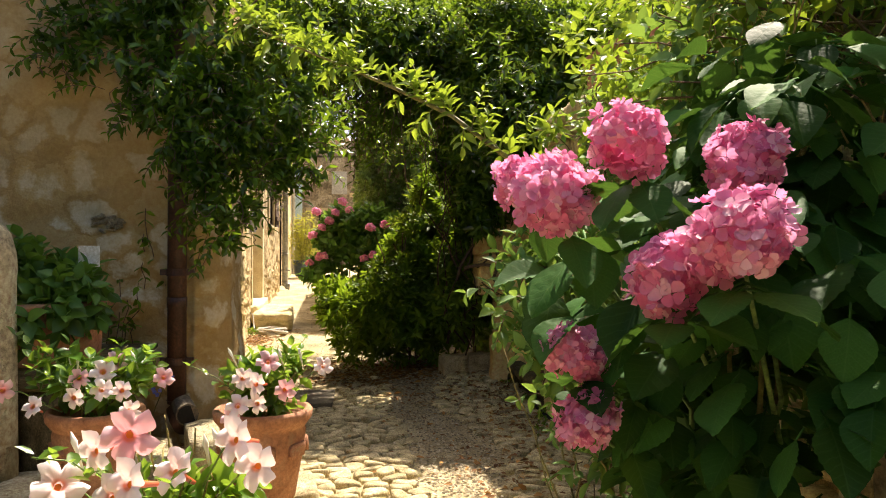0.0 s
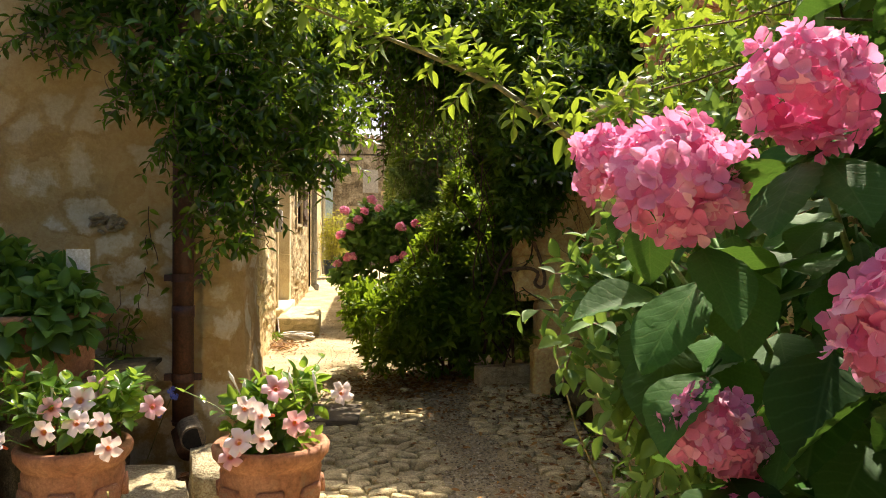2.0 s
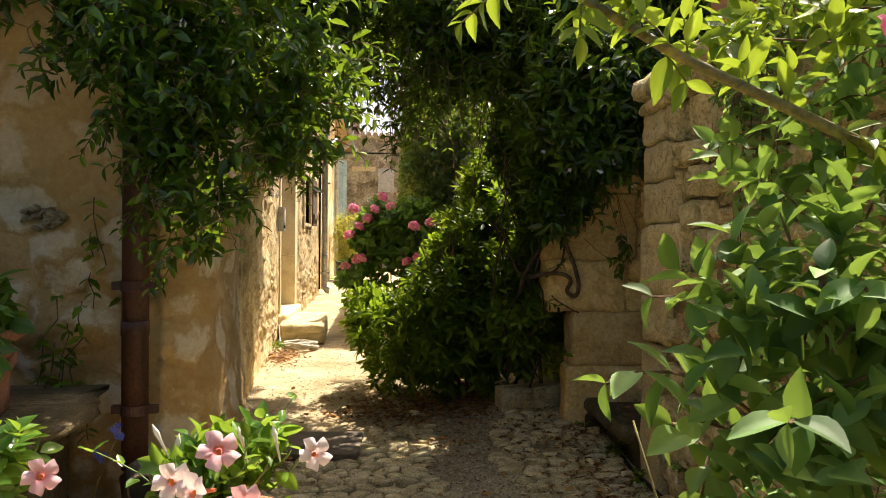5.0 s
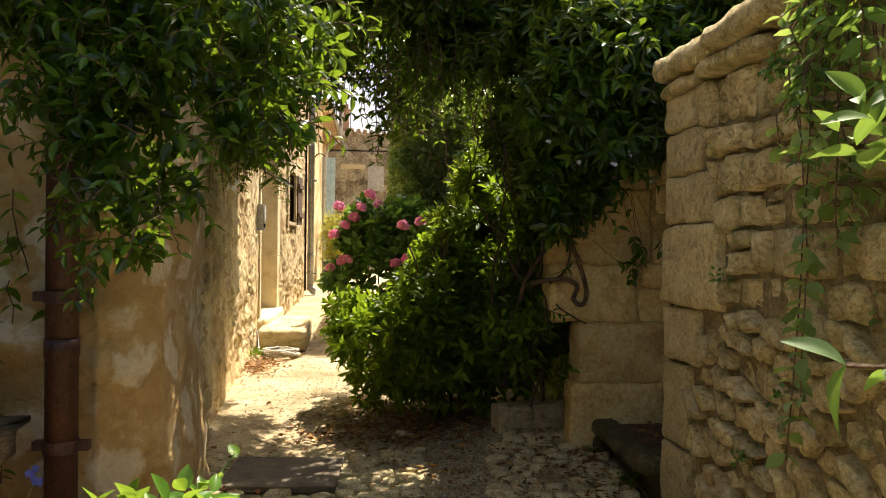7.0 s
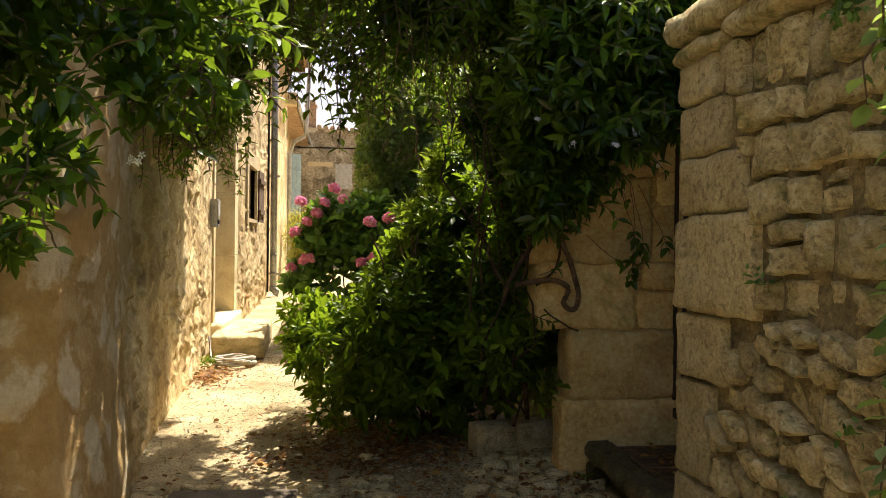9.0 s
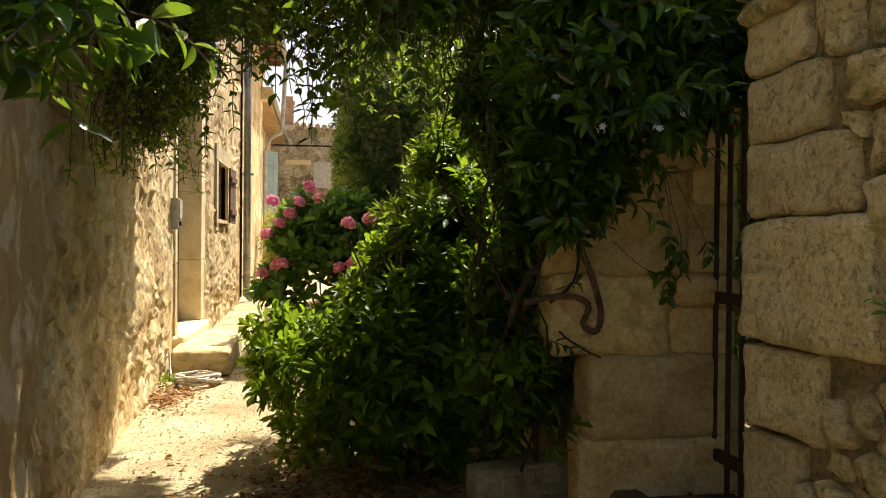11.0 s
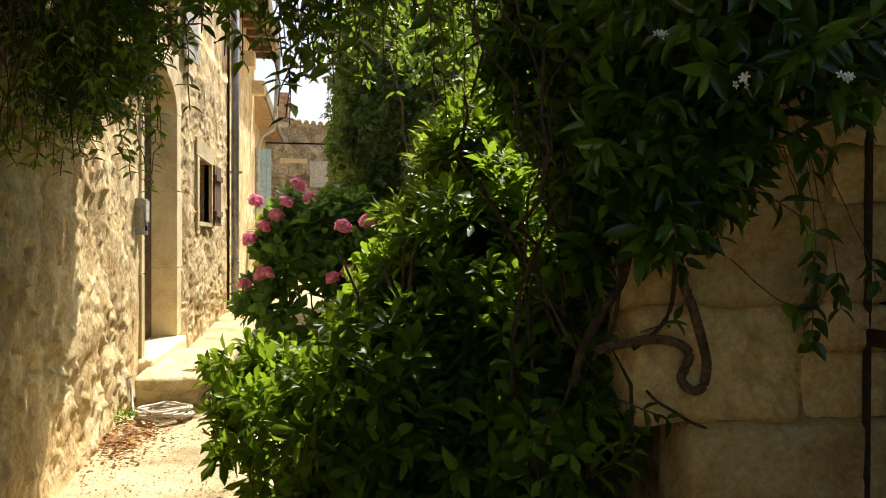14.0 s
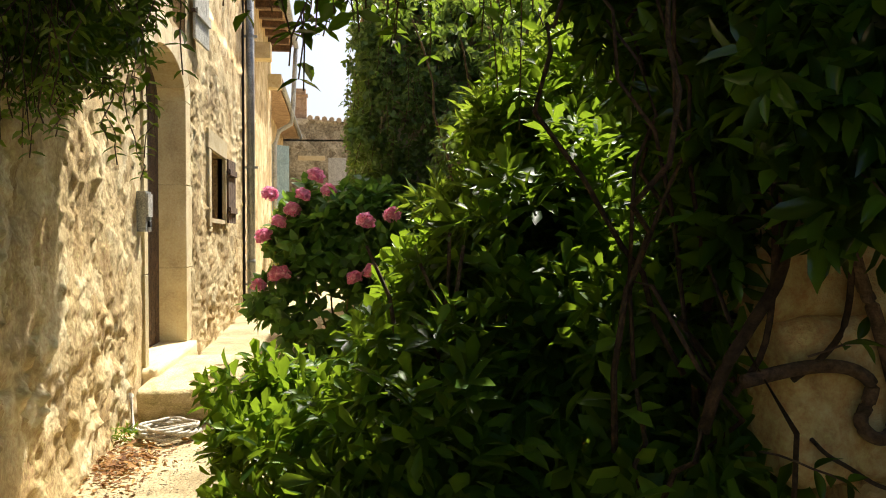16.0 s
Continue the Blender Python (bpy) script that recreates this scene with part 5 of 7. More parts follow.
foliage("arch_foliage", local(J_ARCH, O), 150, 8, 0.09, M_JASMINE, 12, jasmine, shell=0.45)
foliage("gate_foliage", local(J_GATE, O), 150, 8, 0.098, M_JASMINE, 13, jasmine, ratio=0.33, shell=0.45)
foliage("pillar_foliage", local([((1.24, 6.13, 1.52), (0.22, 0.09, 0.32)), ((1.13, 6.36, 1.5), (0.1, 0.1, 0.4))], O), 260, 8, 0.092, M_JASMINE, 15, jasmine, ratio=0.36, shell=0.3)
foliage("alley_foliage", local(J_ALLEY, O), 165, 7, 0.068, M_JASMINE, 14, jasmine, shell=0.3, hang=0.5)


def strands(name, tops, length, gap, leaf, material, parent, seed, o, simple=False, wide=0.42):
    """Hanging shoots: thin stems with leaves in pairs."""
    rng = np.random.default_rng(seed)
    base, along = [], []
    bm = bmesh.new()
    for (x, y, z), ln in zip(tops, length):
        pts = wander(rng, np.array((x, y, z)) - o, np.array((x + rng.normal() * 0.06, y + rng.normal() * 0.06, z - ln)) - o, 6, 0.02)
        tube(bm, pts, 0.0025, 4)
        p = np.array(pts)
        m = max(3, int(ln / gap))
        for k in range(m):
            f = (k + rng.uniform(0, 1)) / m * 6
            q = p[int(min(f, 5))] + (p[int(min(f, 5)) + 1] - p[int(min(f, 5))]) * (f - int(min(f, 5)))
            a = rng.uniform(0, 6.28)
            for s in (0, math.pi):
                base.append(q)
                along.append((math.cos(a + s), math.sin(a + s), -0.5 + rng.normal() * 0.3))
    n = len(base)
    ln = leaf * rng.uniform(0.6, 1.15, n)
    ob = new(name, leaf_mesh(name, np.array(base), np.array(along), np.array((0, 0, 1.0)) + rng.normal(size=(n, 3)) * 0.4, ln, ln * wide, material, simple))
    ob.parent = parent
    ob["kind"] = "stuff"
    part(name.replace("growth", "vine"), bm, M_BARK, parent)["kind"] = "stuff"
    return ob


def leafy_twigs(name, feet, ways, lengths, leaf, gap, material, parent, rng, wide=0.4, sag=0.9, bare=0.0, thick=0.002, wood=None):
    """Twigs from the feet that droop by sag, with leaves in crossed pairs past their bare part."""
    base, along, up, size = [], [], [], []
    bm = bmesh.new()
    for p, way, ln in zip(feet, ways, lengths):
        n = max(3, int(ln / gap))
        run = [np.array(p, float)]
        for k in range(n):
            run.append(run[-1] + way * ln / n)
            way = unit(way + np.array((0, 0, -sag / n)) + rng.normal(size=3) * 0.08)
            if k < bare * n:
                continue
            a = unit(np.cross(way, (0.1, 0.2, 1)))
            c = a if k % 2 else np.cross(way, a)
            for sg in (1, -1):
                base.append(run[-1])
                along.append(way * 0.75 + c * sg + np.array((0, 0, -0.15)))
                up.append(np.array((0, 0, 1.0)) + way * 0.5 + rng.normal(size=3) * 0.25)
                size.append(leaf * rng.uniform(0.75, 1.15) * (1 - 0.45 * k / n))
        tube(bm, run, thick, 4)
    size = np.array(size)
    ob = new(name, leaf_mesh(name, np.array(base), np.array(along), np.array(up), size, size * wide, material, fine=True))
    ob.parent = parent
    ob["kind"] = "stuff"
    part(name + "_twig", bm, wood or M_BARK, parent)["kind"] = "stuff"
    return ob


def shoots(name, blobs, count, reach, leaf, material, parent, seed, o, gap=0.045, side=None, wide=0.4, lift=0.15):
    """Young shoots that stand out of a climber and arch over."""
    rng = np.random.default_rng(seed)
    pts, outs = in_blobs(rng, blobs, 60, 0.85)
    if side is not None:
        ok = side(pts, outs)
        pts, outs = pts[ok], outs[ok]
    pick = rng.permutation(len(pts))[:count]
    ways = unit(outs[pick] + rng.normal(size=(len(pick), 3)) * 0.35 + np.array((0, 0, lift)))
    lengths = reach * rng.uniform(0.5, 1.2, len(pick))
    return leafy_twigs(name, pts[pick] - o - ways * 0.05, ways, lengths, leaf, gap, material, parent, rng, wide)


def facing(pts, outs):
    return (outs[:, 1] < 0.25) & (pts[:, 2] < 3.0)


shoots("corner_shoot", J_CORNER, 170, 0.22, 0.078, M_JASMINE, jasmine, 111, O, gap=0.036, side=facing, wide=0.44)
shoots("gate_shoot", J_GATE[:8], 110, 0.24, 0.1, M_JASMINE, jasmine, 112, O, side=facing)
shoots("arch_shoot", J_ARCH[8:13], 90, 0.3, 0.095, M_JASMINE, jasmine, 113, O, side=facing)
# jasmine shoots in the lighter leaf colour, which stands in for sunlight on them
shoots("alley_shoot", J_ALLEY[:5], 110, 0.16, 0.058, M_LIGHTLEAF, jasmine, 114, O, 0.03)
rj = random.Random(3)
tops = [(rj.uniform(0.35, 1.25), rj.uniform(6.6, 7.1), rj.uniform(2.4, 2.8)) for _ in range(90)]
strands("hanging_growth", tops, [rj.uniform(0.3, 1.0) * (0.3 + 0.75 * max(0.0, t[0] - 0.45)) for t in tops], 0.045, 0.05, M_JASMINE, jasmine, 21, O)
tops = [(rj.uniform(-0.88, -0.35), rj.uniform(6.8, 8.5), rj.uniform(1.85, 2.2)) for _ in range(50)]
# lower strands take the yellow-green leaf so that they look sunlit
strands("alley_growth", tops, [rj.uniform(0.12, 0.5) for t in tops], 0.04, 0.055, M_LIGHTLEAF, jasmine, 22, O)
tops = [(rj.uniform(-0.4, 0.7), rj.uniform(6.4, 8.0), rj.uniform(2.5, 2.75)) for _ in range(115)]
tops += [(rj.uniform(0.05, 1.0), rj.uniform(7.2, 8.2), rj.uniform(2.45, 2.75)) for _ in range(60)]
tops = [t for t in tops if not (0.0 < t[0] < 0.27 and rj.random() < 0.62)]
strands("arch_growth", tops, [rj.uniform(0.15, 0.8) * (0.6 + 0.8 * abs(t[0] - 0.25)) for t in tops], 0.055, 0.075, M_JASMINE, jasmine, 23, O)
tops = [(rj.uniform(0.05, 0.5), rj.uniform(7.2, 7.8), rj.uniform(2.5, 2.7)) for _ in range(26)] + [(rj.uniform(0.45, 1.15), rj.uniform(7.0, 7.8), rj.uniform(2.55, 2.8)) for _ in range(60)]
tops = [t for t in tops if not (0.02 < t[0] < 0.25 and rj.random() < 0.45)]
strands("dangling_growth", tops, [rj.uniform(0.25, 0.72) for t in tops], 0.085, 0.1, M_JASMINE, jasmine, 28, O)
tops = [(c[0] + rj.uniform(-1, 1) * r[0] * 0.8, c[1] - r[1] * rj.uniform(0.3, 0.9), c[2] - r[2] * rj.uniform(0.3, 0.8)) for c, r in (J_CORNER[2], J_CORNER[3], J_CORNER[4], J_CORNER[7], J_CORNER[8], J_CORNER[1], J_CORNER[6], J_ALLEY[5]) for _ in range(7)]
sky_tops = [(rj.uniform(0.1, 0.5), rj.uniform(6.7, 7.8), rj.uniform(2.3, 2.6)) for _ in range(14)]
strands("curtain_growth", sky_tops, [rj.uniform(0.35, 0.75) for t in sky_tops], 0.1, 0.095, M_JASMINE, jasmine, 33, O)
strands("corner_growth", tops, [rj.uniform(0.05, 0.15) for t in tops], 0.045, 0.075, M_JASMINE, jasmine, 29, O)
ends = [(1.544, 6.12, 1.091), (1.707, 6.12, 1.127), (1.626, 6.12, 1.165), (1.778, 6.12, 1.192), (1.585, 6.12, 1.38), (1.646, 6.12, 1.033)]
feet = [(1.4, 6.14, 1.22), (1.58, 6.1, 1.5), (1.53, 6.12, 1.5), (1.62, 6.08, 1.45), (1.5, 6.1, 1.5), (1.6, 6.13, 1.45)]
spans = [np.array(b) - np.array(a) for a, b in zip(feet, ends)]
leafy_twigs("gate_growth", [np.array(p) - O for p in feet], [unit(v) for v in spans], [np.linalg.norm(v) * 1.05 for v in spans], 0.09, 0.028, M_JASMINE, jasmine, np.random.default_rng(24), 0.5, 0.1, 0.66, 0.0018)
stems("woody_stem", [((1.16 - O[0], 6.88 - O[1], 0.05), (1.26 - O[0], 6.27 - O[1], 1.45)), ((1.05 - O[0], 6.62 - O[1], 0.35), (1.28 - O[0], 6.26 - O[1], 1.5)), ((1.22 - O[0], 6.56 - O[1], 0.3), (1.2 - O[0], 6.3 - O[1], 2.3))],
      0.013, 0.008, M_BARKDARK, jasmine, 25, 0.03, 7, 12)
def eased(pts, k=4):
    """More points on a smooth curve through the given ones."""
    p = [np.array(q, float) for q in pts]
    p = [2 * p[0] - p[1]] + p + [2 * p[-1] - p[-2]]
    return [0.5 * (2 * b + (c - a) * t + (2 * a - 5 * b + 4 * c - d) * t * t + (3 * b - a - 3 * c + d) * t ** 3) for a, b, c, d in zip(p, p[1:], p[2:], p[3:]) for t in [i / k for i in range(k)]] + [p[-2]]


hk = tube(bmesh.new(), eased([np.array((x, 6.262, z)) - O for x, z in ((1.1, 0.98), (1.18, 0.997), (1.25, 1.005), (1.313, 0.998), (1.354, 0.971), (1.348, 0.936), (1.333, 0.902), (1.35, 0.876), (1.378, 0.867), (1.398, 0.886), (1.405, 0.941), (1.392, 0.999), (1.377, 1.05), (1.355, 1.114), (1.335, 1.157), (1.304, 1.257), (1.27, 1.4))]), 0.0128, 10)
part("hooked_stem", hk, M_BARK, jasmine, smooth=True)
for run, thick in (([(1.05, 6.31, 0.88), (1.073, 6.28, 0.995), (1.122, 6.27, 1.082), (1.18, 6.265, 1.19), (1.195, 6.265, 1.4), (1.18, 6.26, 1.6)], 0.012),
                   ([(1.1, 6.29, 0.95), (1.15, 6.27, 1.05), (1.165, 6.265, 1.25), (1.15, 6.26, 1.6)], 0.006),
                   ([(1.2, 6.265, 0.98), (1.255, 6.262, 1.02), (1.3, 6.262, 1.08), (1.315, 6.262, 1.2), (1.31, 6.26, 1.45)], 0.006),
                   ([(1.24, 6.27, 0.87), (1.27, 6.265, 0.84), (1.312, 6.262, 0.815), (1.36, 6.262, 0.785), (1.41, 6.27, 0.765)], 0.004)):
    part("woody_stem", tube(bmesh.new(), eased([np.array(p) - O for p in run]), thick, 8), M_BARKDARK, jasmine, smooth=True)
leafy_twigs("pillar_growth", [np.array(p) - O for p in ((1.2, 6.22, 1.03), (1.12, 6.24, 0.86), (1.2, 6.22, 1.42), (1.26, 6.2, 1.45), (1.33, 6.2, 1.42))], [unit(np.array(v)) for v in ((1, -0.3, 0.35), (0.8, -0.4, -0.1), (0.2, -0.3, -1), (0.1, -0.2, -1), (0.3, -0.3, -1))], [0.09, 0.16, 0.16, 0.2, 0.16], 0.085, 0.03, M_JASMINE, jasmine, np.random.default_rng(35), 0.38, 0.2, 0.3, 0.002)
stems("woody_stem", [((rj.uniform(0.95, 1.27) - O[0], rj.uniform(6.35, 6.6) - O[1], rj.uniform(0.2, 1.1)), (rj.uniform(0.8, 1.3) - O[0], rj.uniform(6.2, 6.6) - O[1], rj.uniform(1.4, 2.4))) for _ in range(9)], 0.007, 0.003, M_BARKDARK, jasmine, 27, 0.05, 5, 12)
stems("dry_tendril", [((x - O[0], y - O[1], z), (x + rj.uniform(-0.1, 0.05) - O[0], y + rj.uniform(-0.1, 0.1) - O[1], z - rj.uniform(0.45, 0.9))) for x, y, z in [(rj.uniform(-0.72, -0.42), rj.uniform(6.6, 7.7), rj.uniform(2.3, 2.6)) for _ in range(70)]], 0.003, 0.0015, M_BARKDARK, jasmine, 34, 0.03, 4)
stems("woody_stem", [((-0.95 - O[0], 4.9 - O[1], 1.9), (-0.3 - O[0], 4.8 - O[1], 2.6))], 0.008, 0.006, M_BARK, jasmine, 26, 0.015)


def petal_ring(bm, centre, normal, r, n, width, cup, twist=0.0, rag=0.0, rng=random):
    nrm = Vector(normal).normalized()
    a = nrm.cross(Vector((0.3, 0.2, 1))).normalized()
    b = nrm.cross(a)
    c = Vector(centre)
    for k in range(n):
        t = 2 * math.pi * k / n + twist
        d = a * math.cos(t) + b * math.sin(t)
        s = nrm.cross(d)
        v = [bm.verts.new(c + d * r * e + s * r * width * g + nrm * r * (cup * (0.25 + 0.5 * abs(g) + 0.35 * e * e) + (rng.uniform(-rag, rag) * e if rag else 0))) for e, g in
             ((0.06, 0), (0.3, 0.26), (0.58, 0.46), (0.82, 0.44), (0.97, 0.22), (1.0, 0), (0.97, -0.22), (0.82, -0.44), (0.58, -0.46), (0.3, -0.26))]
        m = bm.verts.new(c + d * r * 0.6 + nrm * cup * r * 0.2)
        for i in range(10):
            bm.faces.new((m, v[i], v[(i + 1) % 10]))


def jasmine_flower(seed):
    rng = random.Random(seed)
    bm = bmesh.new()
    for _ in range(5):
        petal_ring(bm, (rng.uniform(-.02, .02), rng.uniform(-.02, .02), rng.uniform(-.02, .02)), (rng.uniform(-.5, .5), -1, rng.uniform(-.2, .6)), 0.016, 5, 0.5, 0.1, rng.uniform(0, 1))
    me = bpy.data.meshes.new("blossom")
    bm.to_mesh(me)
    bm.free()
    me.materials.append(M_JFLOWER)
    return me


JF = [jasmine_flower(k) for k in range(3)]
for k, p in enumerate(((1.355, 5.66, 1.57), (1.43, 5.64, 1.62), (1.221, 5.78, 1.584), (1.56, 5.72, 1.5), (-0.21, 4.72, 1.375), (-0.5, 4.42, 1.95), (1.1, 5.9, 1.7))):
    o = new("blossom", JF[k % 3])
    o.parent = jasmine
    o.location = tuple(np.array(p) - O)
    o.rotation_euler = (0, 0, k)
    o.scale = (0.62, 0.62, 0.62)

# laurel beside the path
laurel = tagged(empty("laurel_bush", (0.7, 7.4, 0)), "dense green laurel bush spilling onto the path", "bush")
O2 = np.array((0.7, 7.4, 0.0))
L_BLOBS = [((0.3, 7.65, 0.52), (0.36, 0.55, 0.36)), ((0.75, 7.3, 0.68), (0.52, 0.7, 0.48)), ((1.04, 7.3, 1.04), (0.42, 0.54, 0.52)), ((0.9, 7.8, 1.12), (0.3, 0.36, 0.32)), ((0.82, 7.7, 0.92), (0.36, 0.46, 0.36)), ((1.15, 6.88, 0.75), (0.33, 0.33, 0.42)), ((1.17, 7.75, 1.57), (0.32, 0.4, 0.34)), ((0.12, 7.6, 0.7), (0.18, 0.3, 0.16)), ((1.38, 8.05, 1.85), (0.2, 0.3, 0.28)), ((1.15, 8.2, 1.42), (0.25, 0.3, 0.25)), ((1.35, 8.3, 1.8), (0.2, 0.25, 0.2)), ((1.0, 8.1, 1.15), (0.25, 0.3, 0.2)), ((1.1, 6.72, 0.66), (0.24, 0.2, 0.3)), ((1.1, 6.6, 0.95), (0.2, 0.2, 0.22)), ((1.08, 6.45, 0.74), (0.2, 0.14, 0.24)), ((1.2, 6.3, 0.6), (0.1, 0.1, 0.2))]
foliage("crown", local(L_BLOBS, O2), 150, 8, 0.1, M_LAUREL, 31, laurel, shell=0.5, ratio=0.38, blunt=True, keep=lambda p: np.array([noise.noise((q[0] * 4.2, q[1] * 4.2, q[2] * 4.2)) > -0.14 - 0.5 * max(0.0, q[2] - 0.9) for q in p]))
foliage("front_crown", local([((1.12, 6.85, 0.72), (0.32, 0.3, 0.36)), ((0.8, 6.98, 0.6), (0.38, 0.33, 0.36)), ((0.5, 7.2, 0.52), (0.32, 0.35, 0.34))], O2), 58, 8, 0.108, M_LAUREL, 30, laurel, shell=0.75, ratio=0.36, spread=0.75, hang=0.1, fine=True)
foliage("crest", local([((1.05, 7.68, 1.66), (0.24, 0.25, 0.14)), ((0.86, 7.55, 1.36), (0.2, 0.25, 0.14)), ((1.2, 7.8, 1.9), (0.2, 0.25, 0.14))], O2), 130, 7, 0.1, M_LIGHTLEAF, 36, laurel, shell=0.4, ratio=0.22, spread=0.8, hang=0.1)
foliage("low_crown", local([((0.35, 7.35, 0.2), (0.3, 0.3, 0.14)), ((0.85, 7.0, 0.2), (0.35, 0.2, 0.14))], O2), 45, 6, 0.085, M_LAUREL, 37, laurel, shell=0.3, ratio=0.38)
rl = random.Random(8)
stems("stem", [((rl.uniform(0, 0.35), rl.uniform(-0.25, 0.2), 0.02), (rl.uniform(-0.5, 0.5), rl.uniform(-0.5, 0.4), rl.uniform(0.5, 1.3))) for _ in range(16)], 0.014, 0.005, M_BARK, laurel, 32)

# ivy on the old wall, on the far house and behind
ivy = tagged(empty("ivy", (1.4, 9, 0)), "ivy covering the old wall and house", "climber")
O3 = np.array((1.4, 9, 0.0))
I_BLOBS = [((1.55, 8.0, 1.1), (0.2, 1.1, 0.95)), ((1.5, 9.8, 1.1), (0.22, 1.2, 1.0)), ((1.4, 11.3, 1.3), (0.25, 0.6, 1.2)), ((0.8, 13.6, 1.6), (0.16, 1.5, 1.6)), ((0.8, 15.8, 1.7), (0.16, 1.6, 1.6)), ((1.4, 12.15, 1.7), (0.7, 0.16, 1.6)), ((2.5, 11.5, 2.7), (0.7, 0.18, 2.5)), ((3.6, 11.5, 2.7), (1.2, 0.18, 2.5)), ((1.2, 13.2, 3.55), (0.5, 1.2, 0.32)), ((0.95, 12.05, 2.6), (0.35, 0.14, 0.8)), ((0.66, 12.15, 2.95), (0.2, 0.2, 0.3)), ((0.6, 12.1, 2.2), (0.14, 0.2, 0.28)), ((0.7, 12.0, 1.6), (0.22, 0.2, 0.3)), ((0.9, 12.0, 3.5), (0.3, 0.25, 0.25)), ((1.5, 12.0, 2.9), (0.5, 0.14, 0.8)), ((0.8, 12.4, 3.35), (0.3, 0.5, 0.3)), ((1.6, 12.1, 3.6), (0.5, 0.4, 0.4)), ((1.0, 12.0, 1.2), (0.5, 0.14, 0.8)), ((0.72, 13.2, 2.9), (0.14, 1.2, 0.6)), ((2.2, 11.45, 3.9), (0.6, 0.2, 1.2)), ((2.6, 11.5, 4.9), (0.9, 0.3, 0.6)), ((0.75, 16.6, 1.8), (0.2, 0.8, 1.6)), ((1.9, 11.8, 3.4), (0.25, 0.4, 1.2))]
foliage("ivy_leaves", local(I_BLOBS, O3), 150, 5, 0.06, M_IVY, 41, ivy, shell=0.8, ratio=0.8, hang=0.6)
itops = [(rl.uniform(0.5, 0.75), rl.uniform(12.0, 13.2), rl.uniform(2.3, 3.4)) for _ in range(36)] + [(rl.uniform(0.7, 2.0), rl.uniform(11.85, 12.0), rl.uniform(2.2, 3.6)) for _ in range(40)]
strands("ivy_growth", itops, [rl.uniform(0.25, 0.8) for t in itops], 0.045, 0.075, M_IVY, ivy, 42, O3)
tagged(ivy, kind="stuff")

behind = tagged(empty("garden_shrub", (2.95, 6.5, 0)), "dark shrub with red blossoms behind the gate", "bush")
# first clump is an unseen canopy, added to keep sun off the shrub
foliage("crown", [((0.5, 1.1, 2.95), (1.3, 1.2, 0.5)), ((-0.35, -0.6, 0.8), (0.5, 0.8, 0.9)), ((-0.2, -0.9, 2.0), (0.6, 0.9, 0.7)), ((0.3, 0.2, 2.7), (1.1, 1.6, 0.6)), ((0, 0, 0.9), (0.7, 1.0, 0.95)), ((0.2, 0.9, 1.5), (0.8, 1.0, 1.0)), ((0.6, 1.8, 1.2), (0.8, 1.0, 1.2)), ((-0.1, -0.3, 1.9), (0.7, 0.9, 0.5))], 150, 6, 0.09, M_JASMINE, 43, behind)
stems("stem", [((0.1 * k - 0.2, 0.1, 0), (0.3 * k - 0.6, 0.2, 1.2)) for k in range(5)], 0.02, 0.006, M_BARK, behind, 44)


# hydrangeas: big toothed leaves and mop heads
def hydrangea_leaf(seed, fold):
    """Toothed leaf, 1 long, along x, veins pressed in."""
    rng = random.Random(seed)
    bm = bmesh.new()
    n, m = 18, 4
    rows = []
    for i in range(n + 1):
        t = i / n
        w = 0.36 * (math.sin(math.pi * t ** 0.82) ** 0.85 if 0 < t < 1 else 0.0)
        row = []
        for j in range(-m, m + 1):
            k = j / m
            tooth = 1 + (0.035 if (i % 2 and abs(j) == m) else 0)
            y = w * k * tooth
            x = t + 0.10 * abs(k) * (1 - t) * w / 0.36
            z = fold * abs(k) * w - 0.28 * t * t * 0.6 + 0.006 * math.cos(math.pi * (i - abs(k) * 2.2)) * (0.35 + abs(k)) + 0.03 * math.sin(5 * t + seed * 2) * k + rng.uniform(-.006, .006)
            row.append(bm.verts.new((x, y, z)))
        rows.append(row)
    for i in range(n):
        for j in range(2 * m):
            bm.faces.new((rows[i][j], rows[i][j + 1], rows[i + 1][j + 1], rows[i + 1][j]))
    tube(bm, [(-0.28, 0, -0.02), (-0.1, 0, 0.0), (0.02, 0, 0)], 0.018, 5)
    bmesh.ops.remove_doubles(bm, verts=bm.verts[:], dist=1e-4)
    me = bpy.data.meshes.new("leaf")
    bm.to_mesh(me)
    bm.free()
    me.polygons.foreach_set("use_smooth", [True] * len(me.polygons))
    me.materials.append(M_HYDLEAF)
    return me


